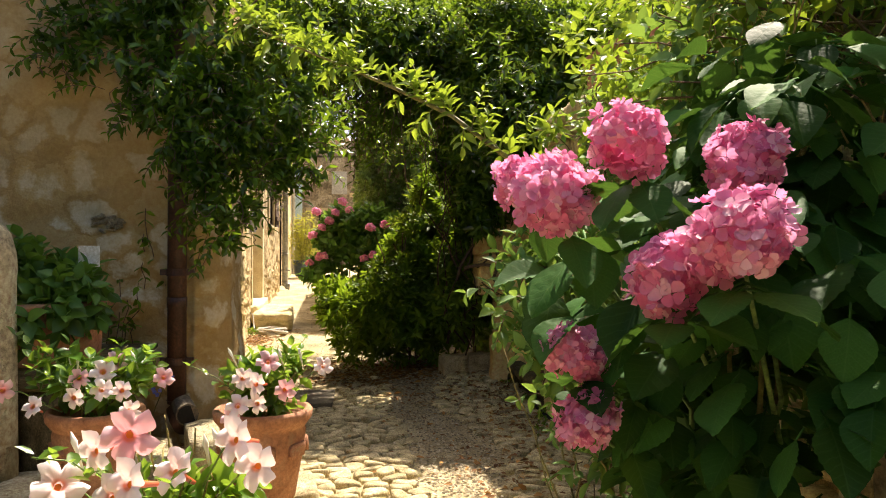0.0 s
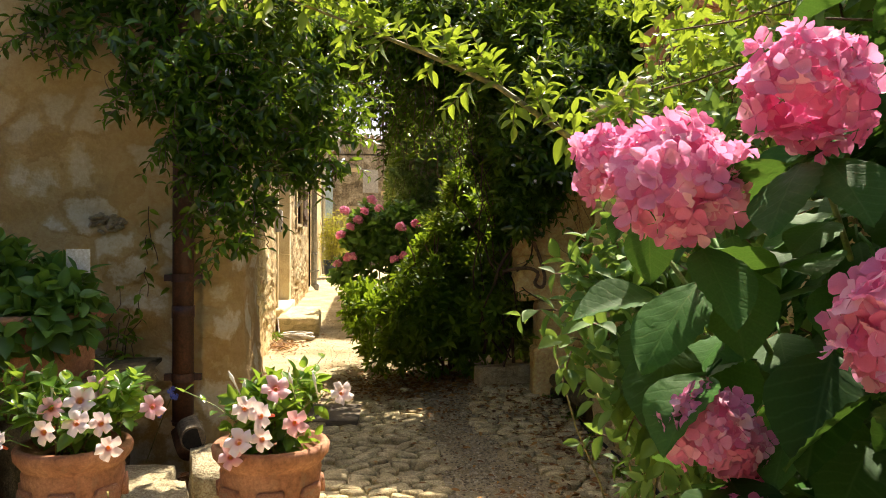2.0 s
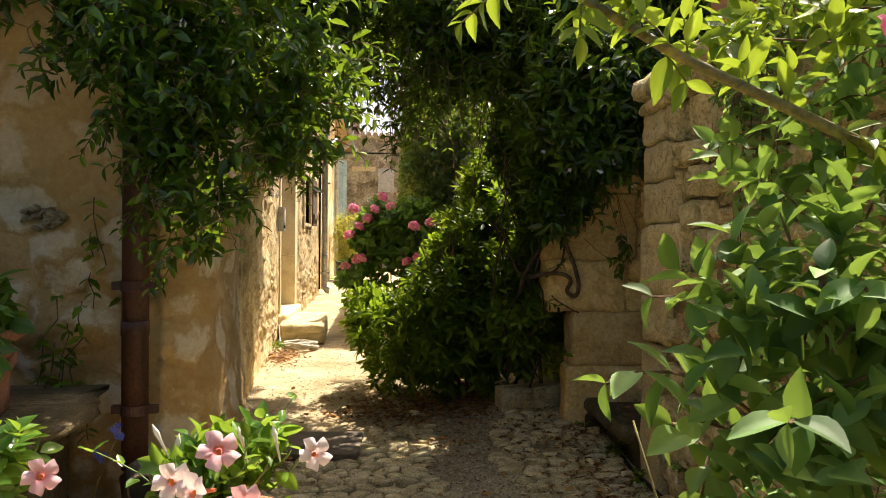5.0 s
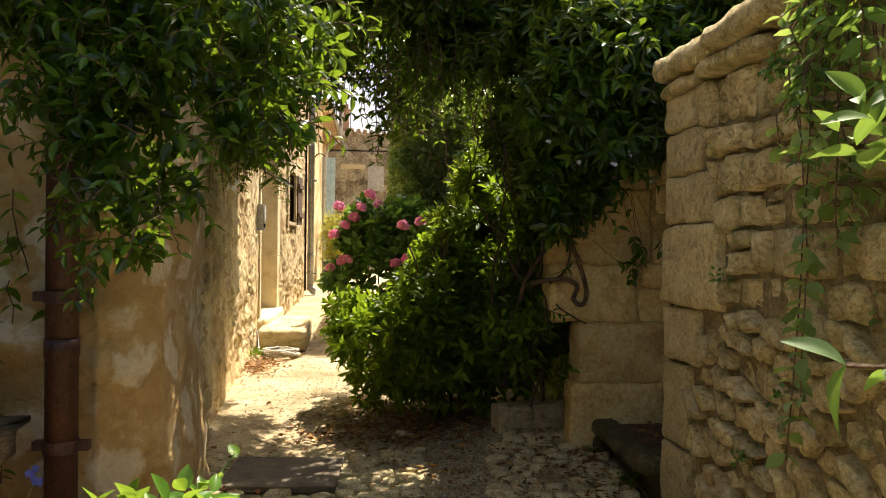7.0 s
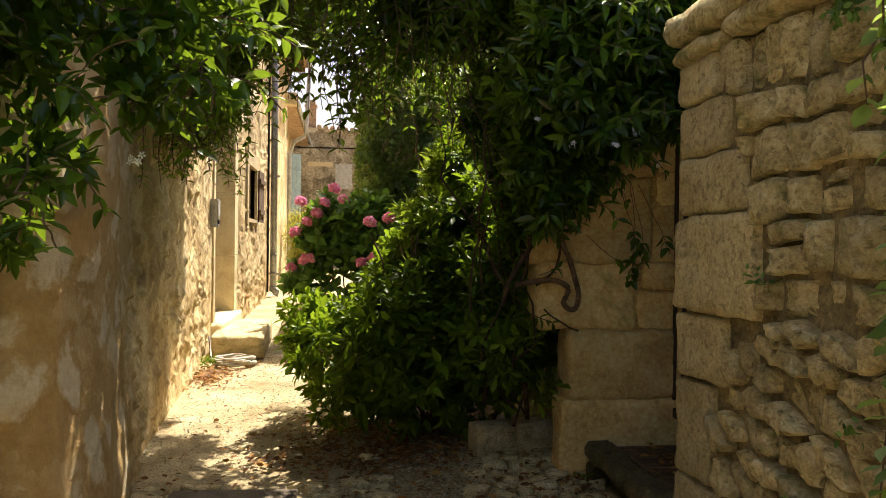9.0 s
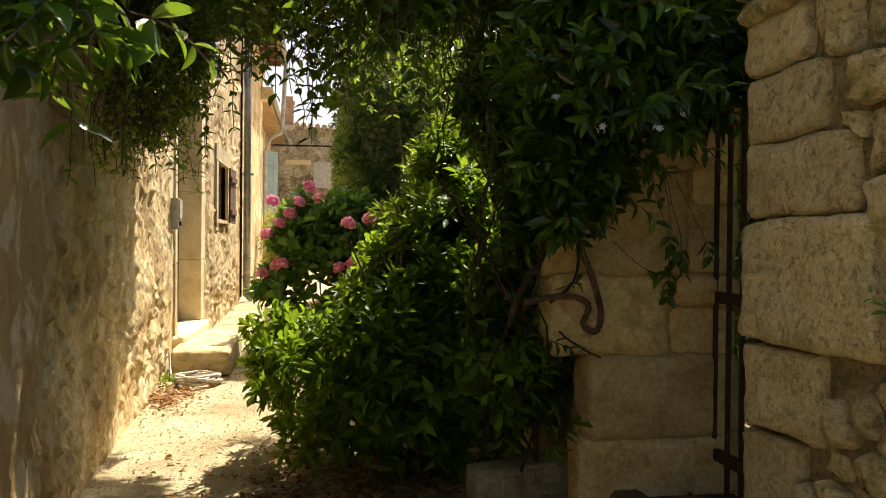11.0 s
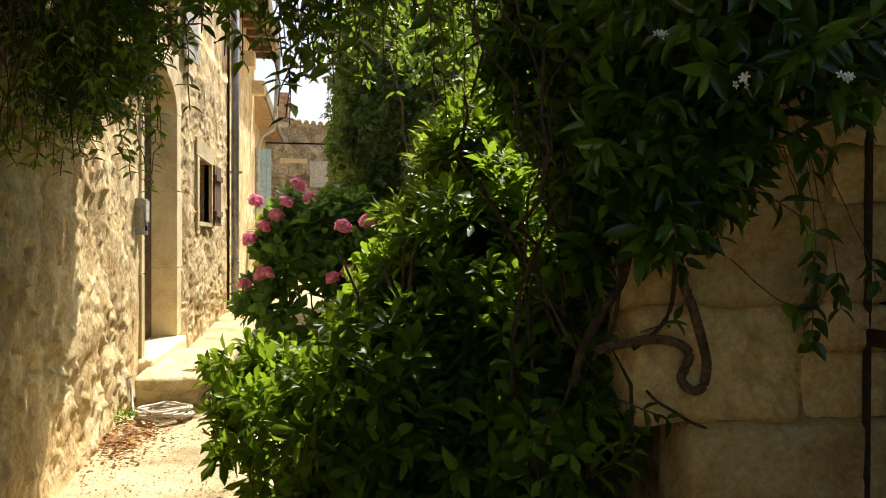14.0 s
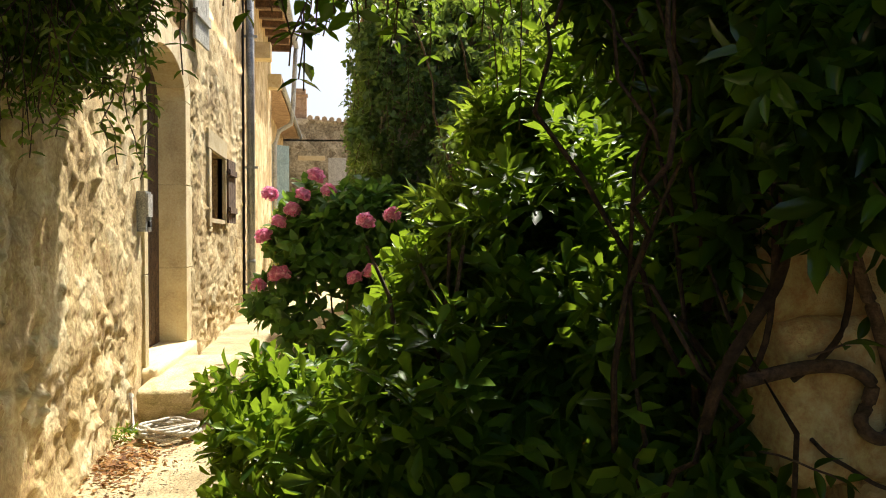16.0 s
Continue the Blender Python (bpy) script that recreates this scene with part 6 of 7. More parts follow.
def mop_head(seed, florets, size):
    """Ball of four-petalled florets, radius about 1, open at the stalk."""
    rng = random.Random(seed)
    bm = bmesh.new()
    golden = math.pi * (3 - math.sqrt(5))
    for i in range(florets):
        zz = 1 - 1.8 * (i + 0.5) / florets
        rr = math.sqrt(max(0, 1 - zz * zz))
        a = golden * i + rng.uniform(-.2, .2)
        d = Vector((rr * math.cos(a), rr * math.sin(a), zz))
        lump = 1 + 0.28 * noise.noise((d.x * 2.2 + seed, d.y * 2.2, d.z * 2.2)) + rng.uniform(-.26, .1)
        nrm = d + Vector((rng.uniform(-.75, .75), rng.uniform(-.75, .75), rng.uniform(-.4, .8)))
        petal_ring(bm, d * lump * 0.94, nrm, rng.uniform(0.8, 1.15) * size, 4, 1.08, rng.uniform(-0.25, 0.8), rng.uniform(0, 1.5), 0.2, rng)
    me = bpy.data.meshes.new("flower_head")
    bm.to_mesh(me)
    bm.free()
    me.polygons.foreach_set("use_smooth", [True] * len(me.polygons))
    me.materials.append(M_PINK)
    return me


HLEAF = [hydrangea_leaf(k, f) for k, f in enumerate((0.1, 0.25, 0.4, 0.05))]
HEAD = [mop_head(k, 165, 0.29) for k in range(3)]
HEAD_SMALL = mop_head(9, 110, 0.34)
HEAD_FAR = mop_head(10, 130, 0.3)

hyd = tagged(empty("hydrangea", (1.0, 2.0, 0)), "hydrangea shrub with big pink mophead flowers", "hydrangea", "hydrangeas")
H0 = Vector((1.0, 2.0, 0))
HEADS = [((0.461, 1.95, 1.302), 0.053), ((0.487, 1.78, 1.266), 0.08), ((0.594, 1.68, 1.355), 0.07), ((0.785, 1.615, 1.325), 0.069), ((0.607, 1.53, 1.118), 0.07), ((0.68, 1.445, 1.183), 0.081), ((0.506, 1.73, 0.972), 0.05), ((0.525, 1.69, 0.855), 0.056), ((0.56, 1.75, 0.935), 0.04)]
rh = random.Random(17)
for k, (p, r) in enumerate(HEADS):
    o = new("flower_head", HEAD[k % 3] if r > 0.07 else HEAD_SMALL)
    o.parent = hyd
    o.matrix_local = Matrix.LocRotScale(Vector(p) - H0, Euler((radians(rh.uniform(10, 40)), radians(rh.uniform(-40, -5)), rh.uniform(0, 6))), (r * 0.93, r * 0.93, r * (0.84 if r > 0.055 else 1.0)))
    b = tube(bmesh.new(), [(0.0 + rh.uniform(-.1, .1), rh.uniform(-.1, .15), 0.1), (Vector(p) - H0) * 0.55 + Vector((0.16, 0.12, 0.1)), Vector(p) - H0 + Vector((0.02, 0.03, -0.03))], [0.008, 0.006, 0.0035], 7)
    part("stem", b, M_GREENSTEM, hyd, smooth=True)
for k in range(9):
    a = rh.uniform(-0.25, 0.3), rh.uniform(-0.3, 0.3)
    part("stem", tube(bmesh.new(), [(a[0] * 0.6, a[1] * 0.6, 0.05), (a[0], a[1], 0.5), (a[0] * 1.6, a[1] * 1.6, 0.95)], [0.01, 0.008, 0.005], 7), M_STEM, hyd, smooth=True)


def big_leaf(p, yaw, pitch, roll, ln, placed=False):
    # the shrub's outline in plan: nothing past its edge towards the path
    if not placed:
        for f in (0.0, 0.5, 1.0):
            x = p[0] + f * math.cos(radians(yaw)) * math.cos(radians(pitch)) * ln
            y = p[1] + f * math.sin(radians(yaw)) * math.cos(radians(pitch)) * ln
            if x < 0.42 + 0.25 * max(0.0, 1.85 - y) or (p[2] < 0.85 and x < 0.6) or (y > 1.68 and x < 0.177 + 0.74 * (y - 1.428)):
                return
    o = new("leaf", HLEAF[rh.randrange(4)])
    o.parent = hyd
    o.matrix_local = Matrix.LocRotScale(Vector(p) - H0, Euler((radians(roll), radians(pitch), radians(yaw))), (ln, ln, ln))


for p, r in HEADS:
    for k in range(5):
        yaw = 72 * k + rh.uniform(-25, 25)
        big_leaf(Vector(p) + Vector((math.cos(radians(yaw)) * 0.03 + 0.03, math.sin(radians(yaw)) * 0.03 + 0.03, -r * 0.8 - 0.02)), yaw, rh.uniform(5, 40), rh.uniform(-15, 15), rh.uniform(0.1, 0.14))
H_BLOBS = [((1.2, 1.9, 1.42), (0.3, 0.35, 0.2)), ((0.95, 1.8, 1.5), (0.18, 0.2, 0.12)), ((0.86, 1.95, 1.02), (0.36, 0.42, 0.3)), ((1.1, 1.75, 0.8), (0.42, 0.45, 0.45)), ((0.72, 1.95, 0.8), (0.22, 0.25, 0.28)), ((1.15, 2.1, 1.2), (0.35, 0.45, 0.28)), ((0.8, 1.7, 0.62), (0.24, 0.2, 0.2))]
rng_h = np.random.default_rng(77)
for p, yaw, pitch, roll, ln in (((0.53, 1.8, 1.14), 205, 38, -8, 0.145), ((0.5, 1.83, 1.07), 238, 48, 6, 0.14), ((0.57, 1.83, 1.17), 262, 44, 0, 0.15), ((0.52, 1.76, 1.03), 218, 28, 10, 0.13), ((0.52, 1.93, 1.11), 188, 6, -20, 0.125), ((0.52, 1.9, 1.08), 215, 30, -12, 0.1), ((0.53, 1.98, 1.225), 255, 68, 5, 0.1), ((0.56, 2.06, 1.245), 240, 60, -10, 0.08), ((0.66, 1.98, 1.2), 262, 66, 0, 0.11), ((0.5, 1.96, 1.245), 200, 50, 0, 0.07), ((0.6, 1.9, 1.05), 250, 50, 15, 0.15), ((0.7, 1.85, 1.0), 265, 55, -8, 0.16), ((0.78, 1.78, 1.25), 250, 35, 8, 0.16), ((0.95, 1.68, 1.22), 260, 40, -6, 0.17), ((0.86, 1.64, 1.1), 255, 48, 5, 0.17)):
    big_leaf(p, yaw, pitch, roll, ln, True)
hp, ho = in_blobs(rng_h, H_BLOBS, 120, 0.6)
for p, o in zip(hp, ho):
    if p[2] < 0.35 or p[0] < 0.43:
        continue
    yaw = math.degrees(math.atan2(o[1], o[0])) + rh.uniform(-45, 45)
    big_leaf(p, yaw, rh.uniform(0, 50), rh.uniform(-25, 25), rh.uniform(0.09, 0.14))

# second hydrangea up the alley
far_hyd = tagged(empty("hydrangea", (0.4, 11.1, 0.17)), "tall hydrangea with pink flower heads by the alley", "hydrangea", "hydrangeas")
F0 = np.array((0.4, 11.1, 0.17))
foliage("crown", local([((0.35, 11.1, 0.75), (0.6, 0.45, 0.6)), ((0.45, 11.1, 1.25), (0.55, 0.4, 0.35)), ((0.1, 11.0, 1.3), (0.28, 0.25, 0.28)), ((0.22, 11.0, 1.5), (0.2, 0.2, 0.22)), ((0.9, 11.2, 1.1), (0.4, 0.4, 0.5)), ((0.75, 10.95, 1.3), (0.4, 0.35, 0.32)), ((0.5, 11.0, 1.5), (0.3, 0.3, 0.22))], F0), 70, 6, 0.13, M_HYDFAR, 51, far_hyd, ratio=0.6, hang=0.3)
for k, p in enumerate(((-0.128, 11, 1.596), (0.223, 10.9, 1.731), (0.58, 10.5, 1.38), (0.77, 10.5, 1.42), (-0.175, 10.95, 1.274), (-0.076, 10.9, 0.985), (0.053, 10.85, 1.47), (0.13, 10.8, 1.58), (-0.02, 10.8, 1.0), (-0.22, 10.95, 0.9), (0.5, 10.5, 0.97), (0.62, 10.5, 1.02), (0.32, 10.85, 1.62), (-0.05, 10.85, 1.38))):
    o = new("flower_head", HEAD_FAR)
    o.parent = far_hyd
    r = 0.06 if k < 7 else 0.052
    o.matrix_local = Matrix.LocRotScale(Vector(np.array(p) - F0), Euler((0.3, 0.2, k)), (r, r, r * 0.85))
stems("stem", [((0.05 * k - 0.1, 0.05, 0), (0.2 * k - 0.5, 0, 1.2)) for k in range(7)], 0.01, 0.005, M_STEM, far_hyd, 52)

# pale-leaved shrub on the garden wall and the long branch that reaches over the path
shrub = tagged(empty("wall_shrub", (1.3, 2.9, 0)), "yellow-green arching shrub hanging over the garden wall", "bush")
S0 = np.array((1.3, 2.9, 0.0))
S_BLOBS = [((0.84, 2.95, 1.56), (0.15, 0.2, 0.1)), ((1.27, 2.9, 1.92), (0.4, 0.8, 0.28)), ((1.35, 2.2, 1.95), (0.5, 0.6, 0.38)), ((1.38, 3.6, 1.85), (0.2, 0.3, 0.15)), ((1.35, 1.5, 1.9), (0.5, 0.6, 0.35))]
foliage("crown", local(S_BLOBS, S0), 62, 6, 0.066, M_LIGHTLEAF, 61, shrub, ratio=0.42, shell=0.2, spread=1.0)
foliage("inner_crown", local([((1.25, 2.3, 1.7), (0.4, 0.6, 0.35)), ((1.42, 2.9, 1.75), (0.2, 0.5, 0.3)), ((1.15, 2.6, 1.5), (0.3, 0.4, 0.2))], S0), 48, 5, 0.078, M_HONEY, 60, shrub, ratio=0.55, shell=0.2, spread=1.0)
stems("dry_twig", [((rl.uniform(-0.1, 0.18), rl.uniform(-1.3, 0.0), rl.uniform(1.0, 1.5)), (rl.uniform(-0.35, 0.18), rl.uniform(-1.4, 0.1), rl.uniform(1.45, 2.05))) for _ in range(55)], 0.003, 0.0015, M_TWIG, shrub, 59, 0.035, 4)
stems("twig", [((rl.uniform(-0.1, 0.25), rl.uniform(-1.2, 0.2), 1.6), (rl.uniform(-0.5, 0.4), rl.uniform(-1.3, 0.3), rl.uniform(1.5, 2.3))) for _ in range(40)], 0.004, 0.002, M_BARK, shrub, 62, 0.04, 4)
BR = [(0.98, 2.5, 1.2), (0.6, 2.68, 1.44), (0.45, 2.8, 1.58), (0.28, 2.9, 1.68), (0.1, 3.0, 1.775), (-0.1, 3.05, 1.86), (-0.24, 3.1, 1.935)]
part("long_branch", tube(bmesh.new(), [np.array(p) - S0 for p in BR], [0.008, 0.0075, 0.007, 0.006, 0.0045, 0.003, 0.002], 8), M_STEM, shrub, "tan arching branch", True)
rng_b = np.random.default_rng(63)
bf, bw_ = [], []
for k in range(46):
    f = min(5.98, 0.5 + 5.5 * (k + rng_b.uniform(0, 1)) / 46)
    a, b = np.array(BR[int(f)]), np.array(BR[int(f) + 1])
    bf.append(a + (b - a) * (f - int(f)) - S0)
    bw_.append(unit(np.array((rng_b.normal() * 0.4 - 0.15, rng_b.normal() * 0.4, 1.0 if k % 5 else -0.5))))
leafy_twigs("branch_growth", bf, bw_, rng_b.uniform(0.05, 0.15, 46), 0.062, 0.02, M_LIGHTLEAF, shrub, rng_b, 0.42, 0.2, 0.0, 0.0015, M_STEM)
rtops = [(1.35 + rl.uniform(-0.06, 0.06), rl.uniform(3.8, 4.1) if k % 2 else rl.uniform(3.2, 4.0), rl.uniform(1.85, 2.08)) for k in range(26)]
strands("runner_growth", rtops, [rl.uniform(0.15, 0.5) for k in range(26)], 0.05, 0.06, M_HONEY, shrub, 64, S0)
rcu = random.Random(8)
ctops = [(1.43 + rcu.uniform(-0.03, 0.03), 4.135 + rcu.uniform(-0.05, 0.05), rcu.uniform(1.95, 2.08)) for k in range(6)]
strands("curtain_growth", ctops, [0.5 + 0.18 * k for k in range(6)], 0.05, 0.068, M_SUNLITLEAF, shrub, 65, S0, wide=0.6)


shoots("curtain_shoot", [((1.4, 4.08, 1.85), (0.07, 0.14, 0.22)), ((1.42, 4.0, 1.5), (0.05, 0.1, 0.25))], 55, 0.11, 0.058, M_SUNLITLEAF, shrub, 68, S0, 0.036, wide=0.58)
honey = tagged(empty("honeysuckle", (1.0, 2.75, 0)), "pale green honeysuckle sprawling at the wall's foot", "climber")
N0 = np.array((1.0, 2.75, 0.0))
HONEY = [((0.62, 2.4, 0.95), (0.13, 0.13, 0.2)), ((0.66, 2.45, 1.12), (0.13, 0.11, 0.12)), ((0.76, 2.53, 0.88), (0.18, 0.15, 0.26)), ((0.88, 2.66, 1.12), (0.22, 0.16, 0.18)), ((1.05, 2.75, 0.5), (0.25, 0.3, 0.25)), ((1.1, 2.75, 1.3), (0.2, 0.16, 0.22)), ((1.15, 2.4, 0.9), (0.3, 0.3, 0.4)), ((1.02, 3.06, 1.36), (0.24, 0.12, 0.14)), ((1.12, 3.1, 1.52), (0.2, 0.12, 0.12)), ((1.04, 3.0, 0.93), (0.22, 0.12, 0.09)), ((1.0, 2.95, 0.66), (0.24, 0.16, 0.16)), ((0.58, 2.48, 1.0), (0.1, 0.1, 0.1)), ((0.66, 2.5, 1.16), (0.12, 0.08, 0.07)), ((0.8, 2.5, 1.14), (0.12, 0.1, 0.08))]
foliage("foliage", local(HONEY, N0), 52, 6, 0.063, M_HONEY, 66, honey, ratio=0.5, shell=0.25, spread=0.9, hang=-0.1, fine=True)
shoots("honeysuckle_shoot", HONEY, 150, 0.12, 0.064, M_HONEY, honey, 69, N0, 0.042, side=lambda p, o: o[:, 1] < 0.5, wide=0.54, lift=0.3)
stems("stem", [((rl.uniform(-0.1, 0.3), rl.uniform(-0.1, 0.3), 0.02), (rl.uniform(-0.35, 0.2), rl.uniform(-0.25, 0.3), rl.uniform(0.5, 1.3))) for _ in range(18)], 0.005, 0.002, M_STEM, honey, 67, 0.03, 5)

# potted dipladenias
def trumpet(seed):
    """Funnel that opens into five pointed lobes, turned like a pinwheel; radius about 1."""
    rng = random.Random(seed)
    bm = bmesh.new()
    n = 60
    edge = (0.62, 0.82, 0.92, 0.94, 0.96, 0.97, 0.98, 1.0, 1.06, 1.1, 0.94, 0.76)
    bend = [rng.uniform(-0.12, 0.1) for _ in range(5)]
    rows = []
    for r, z, free in ((0.1, -1.5, 0), (0.12, -1.0, 0), (0.15, -0.5, 0), (0.19, -0.12, 0), (0.32, 0.0, 0.05), (0.55, 0.05, 0.4), (0.8, 0.04, 0.85), (1.0, -0.03, 1.0)):
        row = []
        for k in range(n):
            a = 2 * math.pi * k / n
            lobe = 1 + free * (edge[k % 12] - 1)
            u = (k % 12) / 11 - 0.5
            wave = free * (bend[k // 12] + 0.22 * u + 0.1 * math.cos(u * 6)) + rng.uniform(-.015, .015)
            row.append(bm.verts.new((r * lobe * math.cos(a), r * lobe * math.sin(a), z + wave)))
        rows.append(row)
    for q, w in zip(rows[:-1], rows[1:]):
        for k in range(n):
            bm.faces.new((q[k], q[(k + 1) % n], w[(k + 1) % n], w[k]))
    me = bpy.data.meshes.new("flower")
    bm.to_mesh(me)
    bm.free()
    me.polygons.foreach_set("use_smooth", [True] * len(me.polygons))
    return me


def throat():
    bm = bmesh.new()
    tube(bm, [(0, 0, -0.5), (0, 0, -0.2)], [0.1, 0.13], 10)
    me = bpy.data.meshes.new("throat")
    bm.to_mesh(me)
    bm.free()
    me.materials.append(M_ORANGE)
    return me


TRUMPET_PINK, TRUMPET_WHITE, THROAT = trumpet(1), trumpet(2), throat()
TRUMPET_PINK.materials.append(hearted(M_BLUSH, lin("e86a30"), lin("f4aab4"), lin("fad2d8")))
TRUMPET_WHITE.materials.append(hearted(M_WHITEPETAL, lin("ea6a30"), lin("f8d4d4"), lin("fdf2f2")))


def blossom(parent, p, towards, r, pink):
    o = new("flower", TRUMPET_PINK if pink else TRUMPET_WHITE)
    o.parent = parent
    q = Vector(towards).to_track_quat("Z", "Y")
    o.matrix_local = Matrix.LocRotScale(Vector(p), q, (r, r, r))
    t = new("throat", THROAT)
    t.parent = o


def pot(name, at, r, h, label, group="terracotta pots", foot=0.66):
    p = tagged(empty(name, at), label, "pot", group)
    prof = [(r * foot, 0), (r * (foot + 0.04), 0.01), (r * (0.55 * foot + 0.43), h * 0.3), (r * 0.9, h * 0.62), (r * 0.93, h * 0.76), (r * 0.9, h * 0.8), (r * 0.95, h * 0.83), (r * 1.06, h * 0.9), (r * 1.08, h * 0.97), (r * 1.04, h), (r * 0.93, h), (r * 0.9, h * 0.9)]
    turned("body", prof, M_TERRA, 36, p)
    turned("soil", [(r * 0.9, h * 0.86), (r * 0.5, h * 0.9), (0.01, h * 0.9)], M_EARTHFILL, 24, p)
    rp = random.Random(int(at[1] * 100))
    for k in range(7):
        a = 6.283 * k / 7 + 0.3
        m = stone_mesh("relief", 200 + k, M_TERRA, 2, 0.12, 0.8) if k == 0 else None
        if m:
            pot_relief = m
        o = new("moulding", pot_relief)
        o.parent = p
        o.matrix_local = Matrix.LocRotScale((math.cos(a) * r * 0.88, math.sin(a) * r * 0.88, h * 0.58), Euler((0, 0, a)), (0.035, r * 0.5, h * 0.16))
    return p


def dipladenia(name, at, blobs, flowers, seed, label, pinks, big=1.0):
    d = tagged(empty(name, at), label, "potted plant", "dipladenias")
    o = np.array(at)
    foliage("foliage", local(blobs, o), 110, 6, 0.072, M_DIPLA, seed, d, ratio=0.58, shell=0.3, hang=-0.1, fine=True)
    rng = random.Random(seed)
    stems("stem", [((rng.uniform(-.05, .05), rng.uniform(-.05, .05), 0), (rng.uniform(-.16, .16), rng.uniform(-.14, .14), rng.uniform(0.12, 0.3))) for _ in range(12)], 0.004, 0.002, M_STEM, d, seed + 1, 0.01, 5)
    for k in range(4):
        foot = Vector((rng.uniform(-.16, .16), rng.uniform(-.12, .05), rng.uniform(0.2, 0.27)))
        way = Vector((rng.uniform(-.5, .5), rng.uniform(-.4, .2), 1)).normalized()
        part("bud", tube(bmesh.new(), [foot - way * 0.05, foot, foot + way * 0.02, foot + way * 0.042], [0.002, 0.004, 0.007, 0.001], 7), M_JFLOWER, d, "pale closed bud", True)
    for k in range(3):
        a = rng.uniform(0, 6.28)
        far = (math.cos(a) * 0.3, math.sin(a) * 0.2, rng.uniform(0.12, 0.34))
        run = wander(np.random.default_rng(seed + k), (0, 0, 0.1), far, 6, 0.012)
        part("tendril", tube(bmesh.new(), run, 0.0018, 5), M_GREENSTEM, d, smooth=True)
        tip = np.array(run[2:])
        o2 = new("shoot", leaf_mesh("shoot", *sprays(np.random.default_rng(seed + 9 + k), tip, np.tile((0.2, -0.2, 1.0), (len(tip), 1)), 2, 0.055, 0.5, 0.9, 0.0, 0.01), M_DIPLA))
        o2.parent = d
        o2["kind"] = "stuff"
    for k, f in enumerate(flowers):
        base = Vector(f) - Vector(at)
        part("flower_stalk", tube(bmesh.new(), [base * 0.55, base * 0.85 + Vector((0, 0.02, 0.01)), base + Vector((0, 0.03, -0.01))], 0.0022, 5), M_GREENSTEM, d, smooth=True)
        blossom(d, np.array(f) - o, (rng.uniform(-1.0, 1.0), -1, rng.uniform(-0.1, 1.0)), rng.uniform(0.038, 0.05) * big, k % pinks == 0)
    return d


pot("terracotta_pot", (-0.85, 3.56, 0.14), 0.172, 0.37, "moulded terracotta pot on the stone ledge")
pot("terracotta_pot", (-0.21, 3.64, 0.1), 0.19, 0.38, "moulded terracotta pot beside the cobbles")
pot("terracotta_pot", (-0.30, 2.12, 0.13), 0.2, 0.4, "moulded terracotta pot holding a white-flowered plant")

# loose creeper above the old wall, lit from behind
creeper = tagged(empty("wall_creeper", (1.3, 9.2, 1.7)), "light green creeper rambling over the old wall's top", "climber")
C0 = np.array((1.3, 9.2, 1.7))
foliage("foliage", local([((1.4, 9.2, 2.1), (0.3, 0.5, 0.35)), ((1.1, 9.3, 2.5), (0.3, 0.4, 0.25)), ((1.6, 9.4, 2.6), (0.4, 0.5, 0.4)), ((1.25, 9.6, 2.8), (0.5, 0.4, 0.25)), ((0.75, 9.5, 2.6), (0.16, 0.3, 0.2)), ((1.2, 9.0, 1.75), (0.3, 0.4, 0.35))], C0), 42, 6, 0.065, M_IVY, 45, creeper, ratio=0.45, shell=0.2, hang=0.4)
stems("woody_stem", [((0.1 * k - 0.2, 0.1 * k - 0.2, -0.6), (0.25 * k - 0.5, 0.3, 0.9)) for k in range(5)], 0.012, 0.004, M_BARK, creeper, 46)
dipladenia("dipladenia", (-0.85, 3.56, 0.47), [((-0.85, 3.56, 0.6), (0.2, 0.18, 0.12)), ((-0.95, 3.55, 0.7), (0.12, 0.12, 0.08)), ((-0.72, 3.56, 0.68), (0.12, 0.12, 0.09))],
           [(-0.871, 3.42, 0.653), (-0.878, 3.38, 0.587), (-0.794, 3.45, 0.672), (-0.76, 3.5, 0.703), (-0.713, 3.4, 0.607), (-0.773, 3.36, 0.62), (-0.58, 3.5, 0.638), (-0.668, 3.34, 0.544), (-1.015, 3.36, 0.563), (-1.131, 3.4, 0.616)], 71, "dipladenia with blush-white flowers in a terracotta pot", 3)
dipladenia("dipladenia", (-0.21, 3.64, 0.44), [((-0.21, 3.64, 0.55), (0.17, 0.16, 0.12)), ((-0.13, 3.63, 0.66), (0.12, 0.1, 0.08)), ((-0.27, 3.62, 0.64), (0.1, 0.1, 0.08))],
           [(-0.179, 3.5, 0.693), (-0.272, 3.45, 0.636), (-0.222, 3.42, 0.618), (-0.107, 3.42, 0.593), (-0.287, 3.4, 0.54), (-0.213, 3.4, 0.545), (-0.315, 3.42, 0.484), (0.038, 3.6, 0.655)], 72, "dipladenia with pale pink flowers in a terracotta pot", 3)
dipladenia("dipladenia", (-0.30, 2.12, 0.49), [((-0.3, 2.12, 0.58), (0.2, 0.16, 0.1)), ((-0.18, 2.1, 0.64), (0.1, 0.1, 0.07))],
           [(-0.333, 1.98, 0.778), (-0.409, 2.0, 0.743), (-0.49, 2.05, 0.664), (-0.321, 1.9, 0.704), (-0.131, 1.98, 0.764), (-0.083, 1.95, 0.716), (-0.254, 2.0, 0.7), (-0.36, 1.93, 0.67)], 73, "dipladenia with large white flowers in a terracotta pot", 9, 1.12)

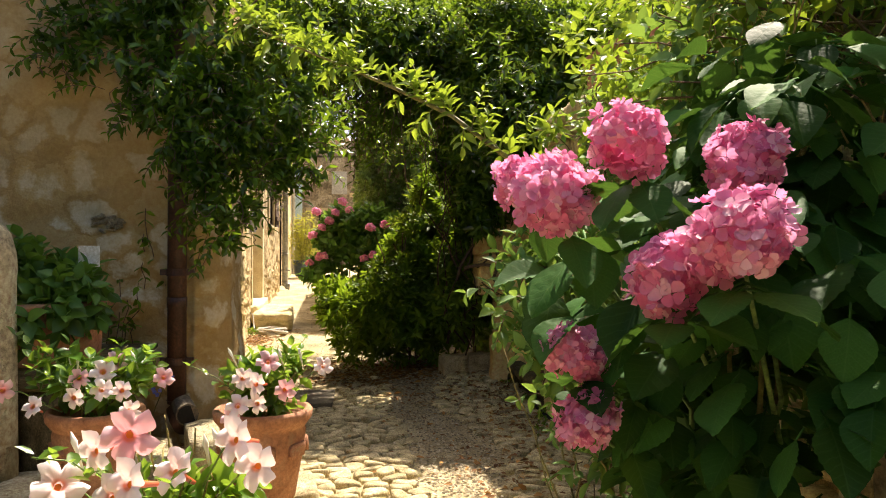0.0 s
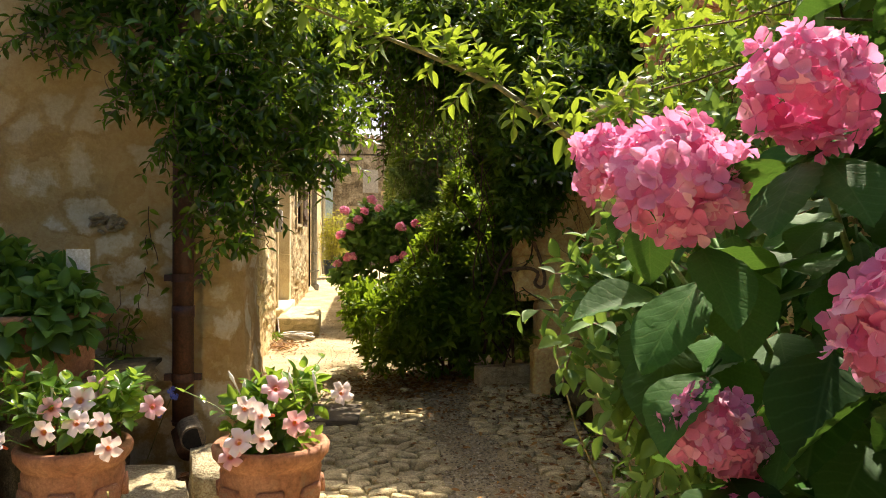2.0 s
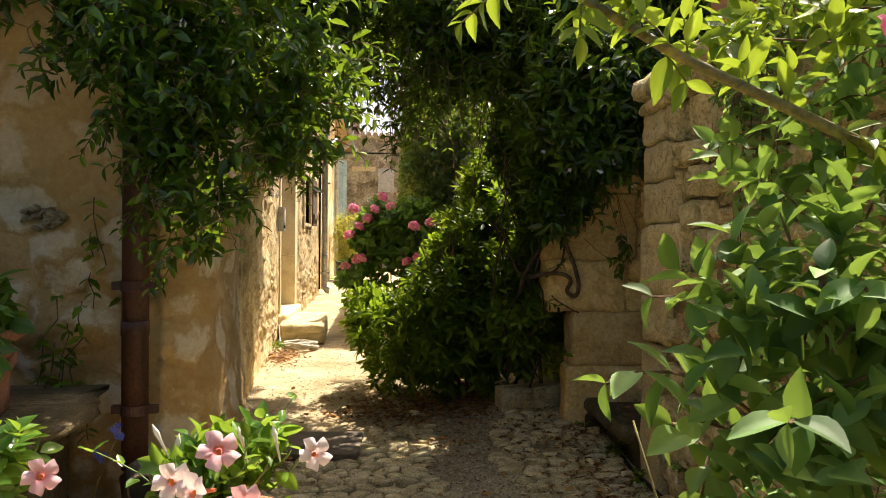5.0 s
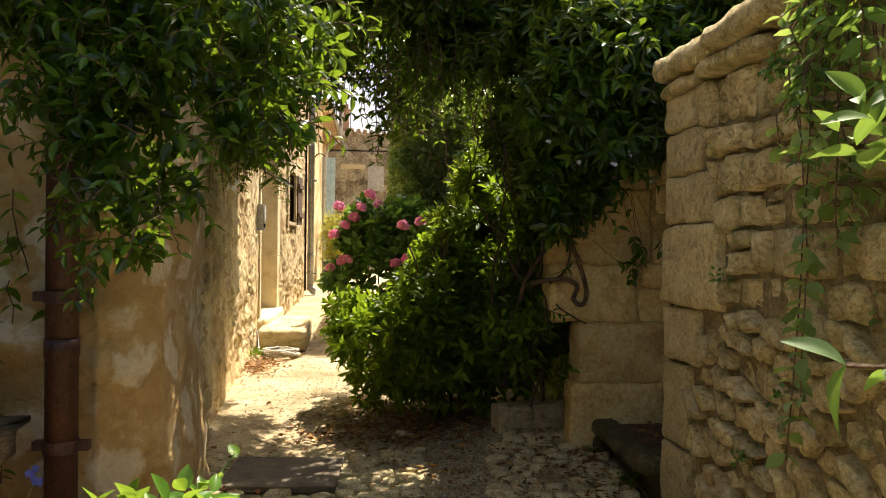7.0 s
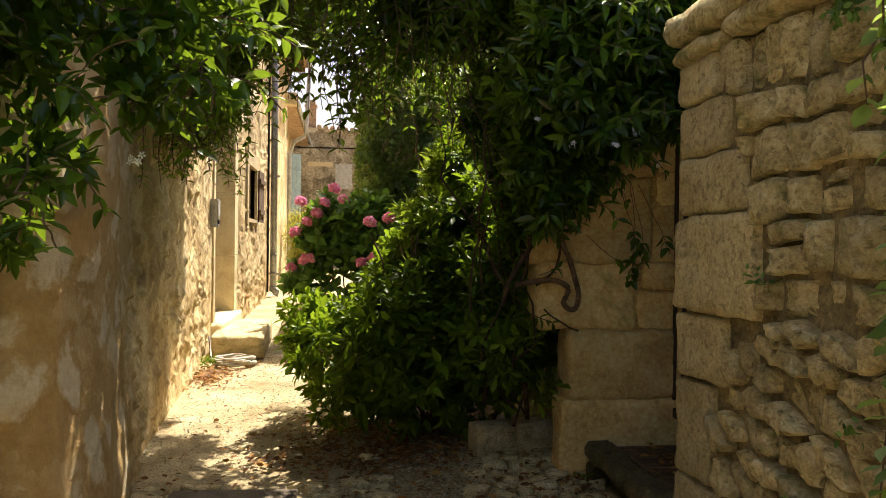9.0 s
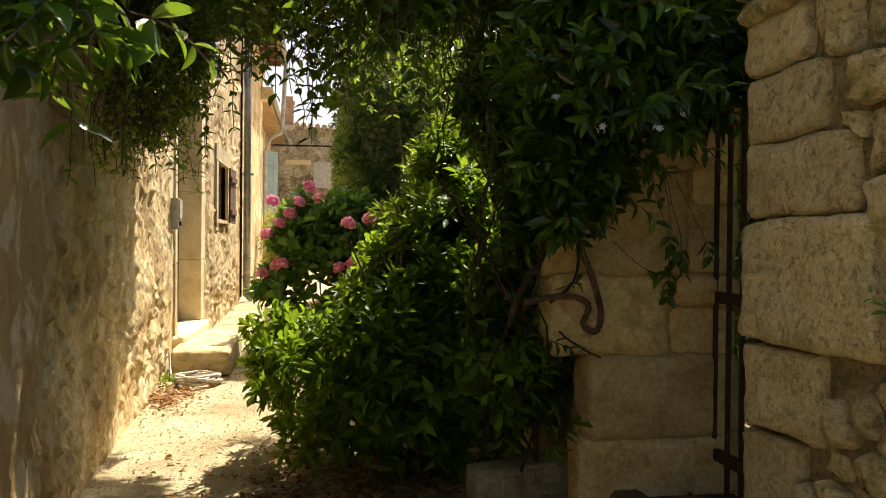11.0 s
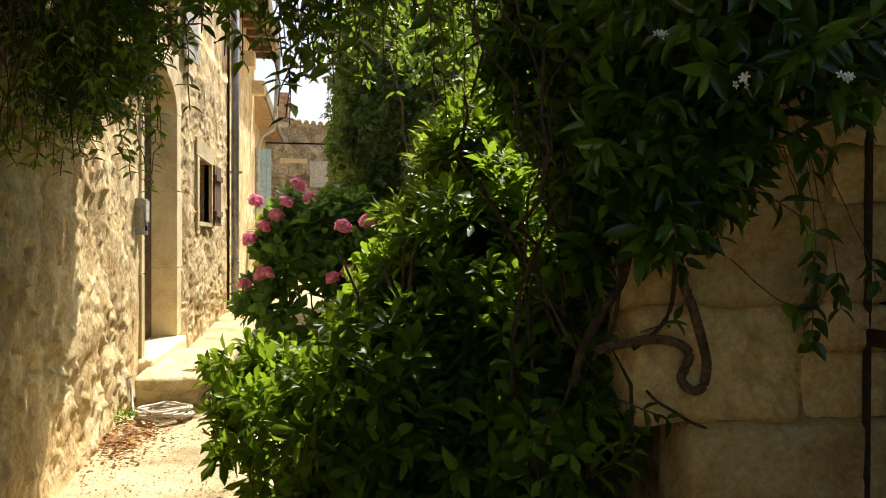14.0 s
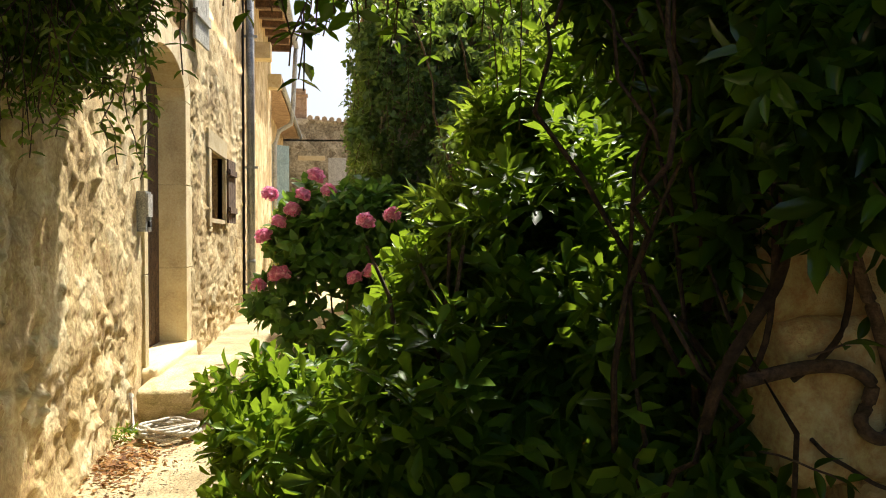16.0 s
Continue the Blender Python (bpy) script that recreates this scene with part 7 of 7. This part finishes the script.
pot("terracotta_pot", (-1.33, 4.3, 0.60), 0.32, 0.29, "wide terracotta pot on the stone bench", foot=0.84)
big = tagged(empty("leafy_pot_plant", (-1.32, 4.3, 0.86)), "dark green leafy plant in a wide terracotta pot", "potted plant")
foliage("foliage", [((-0.05, 0, 0.1), (0.36, 0.28, 0.16)), ((0.18, -0.15, 0.02), (0.14, 0.16, 0.16)), ((-0.12, -0.05, 0.2), (0.22, 0.2, 0.13)), ((0.02, -0.28, -0.06), (0.14, 0.08, 0.14)), ((-0.2, -0.28, 0.0), (0.18, 0.1, 0.12)), ((0.22, -0.22, 0.0), (0.12, 0.1, 0.12))], 95, 6, 0.105, M_HYDFAR, 81, big, ratio=0.62, shell=0.3, hang=0.2, fine=True)
stems("stem", [((0.03 * k - 0.1, 0, 0), (0.08 * k - 0.3, 0.02, 0.26)) for k in range(8)], 0.005, 0.003, M_STEM, big, 82, 0.01, 5)

trail = tagged(empty("trailing_vine", (-1.1, 4.88, 0)), "thin trailing vine against the house wall", "climber")
T0 = np.array((-1.1, 4.88, 0.0))
strands("trailing_growth", [(-1.1, 4.86, 0.98), (-1.05, 4.85, 0.85), (-1.0, 4.87, 0.92), (-1.12, 4.82, 0.8), (-0.98, 4.85, 0.75), (-0.99, 4.9, 1.35), (-1.0, 4.91, 1.2)], [0.5, 0.45, 0.5, 0.4, 0.35, 0.5, 0.3], 0.06, 0.07, M_LAUREL, trail, 83, T0)
blue = tagged(empty("plumbago", (-0.84, 4.7, 0.1)), "plumbago sprig with pale blue flowers by the pipe", "flower")
bb = tube(bmesh.new(), [(-0.1, 0.05, 0), (-0.02, 0, 0.2), (0.04, -0.02, 0.34)], 0.003, 5)
part("stem", bb, M_STEM, blue)
fb2 = bmesh.new()
for k in range(7):
    petal_ring(fb2, (0.04 + rl.uniform(-.03, .03), -0.03 + rl.uniform(-.02, .02), 0.35 + rl.uniform(-.03, .03)), (rl.uniform(-.5, .5), -1, 0.3), 0.013, 5, 0.8, 0.05)
part("blossom", fb2, M_BLUE, blue)
fb2 = bmesh.new()
for k in range(4):
    petal_ring(fb2, (-0.02 + rl.uniform(-.02, .02), -0.03, 0.26 + rl.uniform(-.02, .02)), (rl.uniform(-.5, .5), -1, 0.3), 0.012, 5, 0.8, 0.05)
part("blossom", fb2, M_BLUE, blue)

bpot = tagged(turned("glazed_pot", [(0.2, 0), (0.25, 0.1), (0.27, 0.38), (0.29, 0.42), (0.26, 0.42), (0.25, 0.36)], M_BLUEPOT, 24), "dark blue glazed pot at the lane's end", "pot")
bpot.location = (-0.62, 20.5, 0.3)
bamboo = tagged(empty("bamboo", (-0.6, 20.5, 0.6)), "yellowish bamboo clump in a blue pot", "bamboo")
foliage("foliage", [((0, 0, 0.6), (0.45, 0.4, 0.8))], 110, 5, 0.13, M_BAMBOO, 84, bamboo, simple=True, ratio=0.16, shell=0.1, hang=0.3)
stems("cane", [((rl.uniform(-.15, .15), rl.uniform(-.15, .15), 0), (rl.uniform(-.4, .4), rl.uniform(-.3, .3), rl.uniform(0.9, 1.5))) for _ in range(24)], 0.008, 0.004, M_STEM, bamboo, 85, 0.01, 5)

# black irrigation pipe along the foot of the wall
run = wander(np.random.default_rng(5), (1.5, 6.28, 0.03), (1.46, 4.2, 0.03), 14, 0.008)
tagged(obj("irrigation_pipe", tube(bmesh.new(), run, 0.011, 7), M_DARK, smooth=True), "thin black plastic pipe along the wall's foot", "pipe")

# coiled hose at the step
hb2 = bmesh.new()
hz = ground_z(-0.62, 9.75)
pts = []
for k in range(150):
    a = k * 0.21
    r = 0.165 + 0.02 * math.sin(k * 0.9) - 0.00012 * k
    pts.append((-0.62 + r * math.cos(a), 9.72 + r * 1.1 * math.sin(a), hz + 0.014 + 0.00042 * k))
pts += [(-0.75, 9.6, hz + 0.06), (-0.83, 9.75, hz + 0.05), (-0.86, 9.8, hz + 0.25)]
hose = tagged(obj("garden_hose", tube(hb2, pts, 0.0115, 7), M_HOSE, smooth=True), "coiled pale grey garden hose on the ground", "hose")
tuft = tagged(empty("weed_tuft", (-0.84, 9.6, ground_z(0, 9.6))), "small weed growing at the wall's foot", "weed", "weeds")
foliage("foliage", [((0, 0, 0.06), (0.07, 0.1, 0.07))], 250, 4, 0.05, M_LAUREL, 86, tuft, ratio=0.25, shell=0.1)
for k, (x, y, s) in enumerate(((1.48, 5.75, 0.07), (1.42, 6.2, 0.06), (1.46, 5.3, 0.05), (1.4, 4.6, 0.06), (1.35, 4.9, 0.05))):
    w = tagged(empty("weed_tuft", (x, y, 0.0)), "small weed at the foot of the wall", "weed", "weeds")
    foliage("foliage", [((0, 0, s), (s, s * 1.3, s * 1.2))], 260, 4, 0.035, M_LAUREL, 87 + k, w, ratio=0.45, shell=0.1)

for k, (y, z, s) in enumerate(((4.83, 1.1, 0.03), (4.6, 0.5, 0.035), (4.45, 1.76, 0.06), (4.83, 0.24, 0.04), (4.4, 0.75, 0.03), (4.2, 0.3, 0.04))):
    w = tagged(empty("wall_weed", (1.49, y, z)), "small weed rooted between the wall's stones", "weed", "weeds")
    foliage("foliage", [((-0.02, 0, 0), (s * 0.7, s * 1.2, s))], 420, 4, 0.028, M_HONEY, 187 + k, w, ratio=0.6, shell=0.1)


# ---- fallen leaves, gravel ----
def litter(name, spots, leaf, material, seed, label, lift=None):
    rng = np.random.default_rng(seed)
    base = []
    for x, y, sx, sy, n in spots:
        q = rng.normal(size=(n, 2)) * (sx, sy) + (x, y)
        base.append(q)
    q = np.concatenate(base)
    z = np.array([ground_z(a, b) if lift is None else lift for a, b in q]) + rng.uniform(0.006, 0.022, len(q))
    b = np.column_stack([q, z])
    a = rng.uniform(0, 6.283, len(q))
    along = np.column_stack([np.cos(a), np.sin(a), rng.normal(size=len(q)) * 0.18])
    up = np.array((0, 0, 1.0)) + rng.normal(size=(len(q), 3)) * 0.35
    ln = leaf * rng.uniform(0.5, 1.2, len(q))
    return tagged(new(name, leaf_mesh(name, b, along, up, ln, ln * rng.uniform(0.35, 0.55, len(q)), material)), label, "leaves", kind="stuff")


litter("dry_leaves", [(0.6, 6.9, 0.4, 0.22, 1500), (0.95, 6.2, 0.3, 0.3, 300), (1.1, 4.2, 0.22, 0.4, 300), (-0.76, 9.2, 0.1, 0.24, 520), (-0.62, 9.7, 0.2, 0.2, 60), (0.6, 5.4, 0.5, 0.8, 140), (-0.75, 4.6, 0.035, 0.14, 220), (-0.5, 5.9, 0.12, 0.3, 90), (1.3, 5.6, 0.12, 0.5, 420), (0.35, 7.4, 0.4, 0.3, 380)], 0.045, M_DRYLEAF, 91, "brown and orange fallen leaves on the lane")
litter("sill_leaves", [(1.76, 5.88, 0.07, 0.15, 60)], 0.045, M_DRYLEAF, 92, "brown fallen leaves lying on the rusty grate", 0.224)

OCTA = np.array([(1, 0, 0), (0, 1, 0), (-1, 0, 0), (0, -1, 0), (0, 0, 1), (0, 0, -1)], float)
OCTA_F = np.array([(0, 1, 4), (1, 2, 4), (2, 3, 4), (3, 0, 4), (1, 0, 5), (2, 1, 5), (3, 2, 5), (0, 3, 5)])


def pebbles(name, q, size, material, seed, label, flat=0.5):
    rng = np.random.default_rng(seed)
    n = len(q)
    z = np.array([ground_z(a, b) for a, b in q])
    s = size * rng.uniform(0.4, 1.3, n)
    a = rng.uniform(0, 6.283, n)
    sc = OCTA[None] * np.stack([s * rng.uniform(0.8, 1.5, n), s * rng.uniform(0.7, 1.1, n), s * flat], 1)[:, None, :]
    co = np.stack([sc[..., 0] * np.cos(a)[:, None] - sc[..., 1] * np.sin(a)[:, None], sc[..., 0] * np.sin(a)[:, None] + sc[..., 1] * np.cos(a)[:, None], sc[..., 2]], -1)
    co += np.column_stack([q, z + s * 0.2])[:, None, :]
    me = bpy.data.meshes.new(name)
    me.from_pydata(co.reshape(-1, 3).tolist(), [], (np.arange(n)[:, None, None] * 6 + OCTA_F[None]).reshape(-1, 3).tolist())
    me.materials.append(material)
    return tagged(new(name, me), label, "gravel", kind="stuff")


rng_g = np.random.default_rng(5)
strip = np.column_stack([rng_g.normal(0.72, 0.16, 5200), rng_g.uniform(3.6, 7.0, 5200)])
pebbles("gravel_strip", strip, 0.0085, M_PEBBLE, 6, "fine mixed gravel down the middle of the cobbles")
lane = np.column_stack([rng_g.uniform(-0.8, 0.9, 5200), rng_g.uniform(6.7, 12.5, 5200)])
pebbles("lane_gravel", lane, 0.0065, M_PEBBLE, 7, "pale gravel scattered over the alley")

# ---- cobbles, last ----
rc = random.Random(12)
cobbles = tagged(empty("cobbles"), "uneven flat limestone cobbles", "paving", kind="structure")
spots = []
y = 3.2
while y < 7.0:
    d = rc.uniform(0.065, 0.105)
    x = -0.85 + rc.uniform(-0.08, 0.0)
    while x < 1.5:
        w = rc.uniform(0.08, 0.165)
        spots.append((x + w / 2 + rc.uniform(-0.03, 0.03), y + d / 2 + 0.03 * math.sin(x * 4) + rc.uniform(-.026, .026)))
        x += w
    y += d
rest = bmesh.new()
count = 0
for k, ((x, y), poly) in enumerate(zip(spots, clip_cells(spots, (-0.9, 3.15), (1.52, 7.05), 0.8))):
    if -0.47 < x < 0.1 and 5.83 < y < 6.35 or 0.5 < x < 0.92 + 0.08 * math.sin(y * 3):
        continue
    if x < -0.1 - 0.55 * min(1.0, max(0.0, (y - 3.9) / 0.8)) or rc.random() < 0.07 or len(poly) < 3 or (x < 0.45 and y > 6.6 - 0.3 * rc.random()):
        continue
    me, c = cell_stone("cobble", poly, rc.uniform(0.004, 0.012), 0.045, rc.uniform(0.006, 0.015), k + 900, M_FLAGS, 1, 0.006, 0.2)
    at = Vector((c.x, c.y, ground_z(c.x, c.y) + rc.uniform(0.0, 0.008)))
    if y < 6.0 and count < 300:
        o = new("cobble", me)
        o.parent = cobbles
        o.location = at
        count += 1
    else:
        vs = [rest.verts.new(at + v.co) for v in me.vertices]
        for f in me.polygons:
            rest.faces.new([vs[i] for i in f.vertices])
        bpy.data.meshes.remove(me)
o = part("far_cobbles", rest, M_FLAGS, cobbles, smooth=True)
tagged(o, "limestone cobbles further up the lane", kind="stuff")
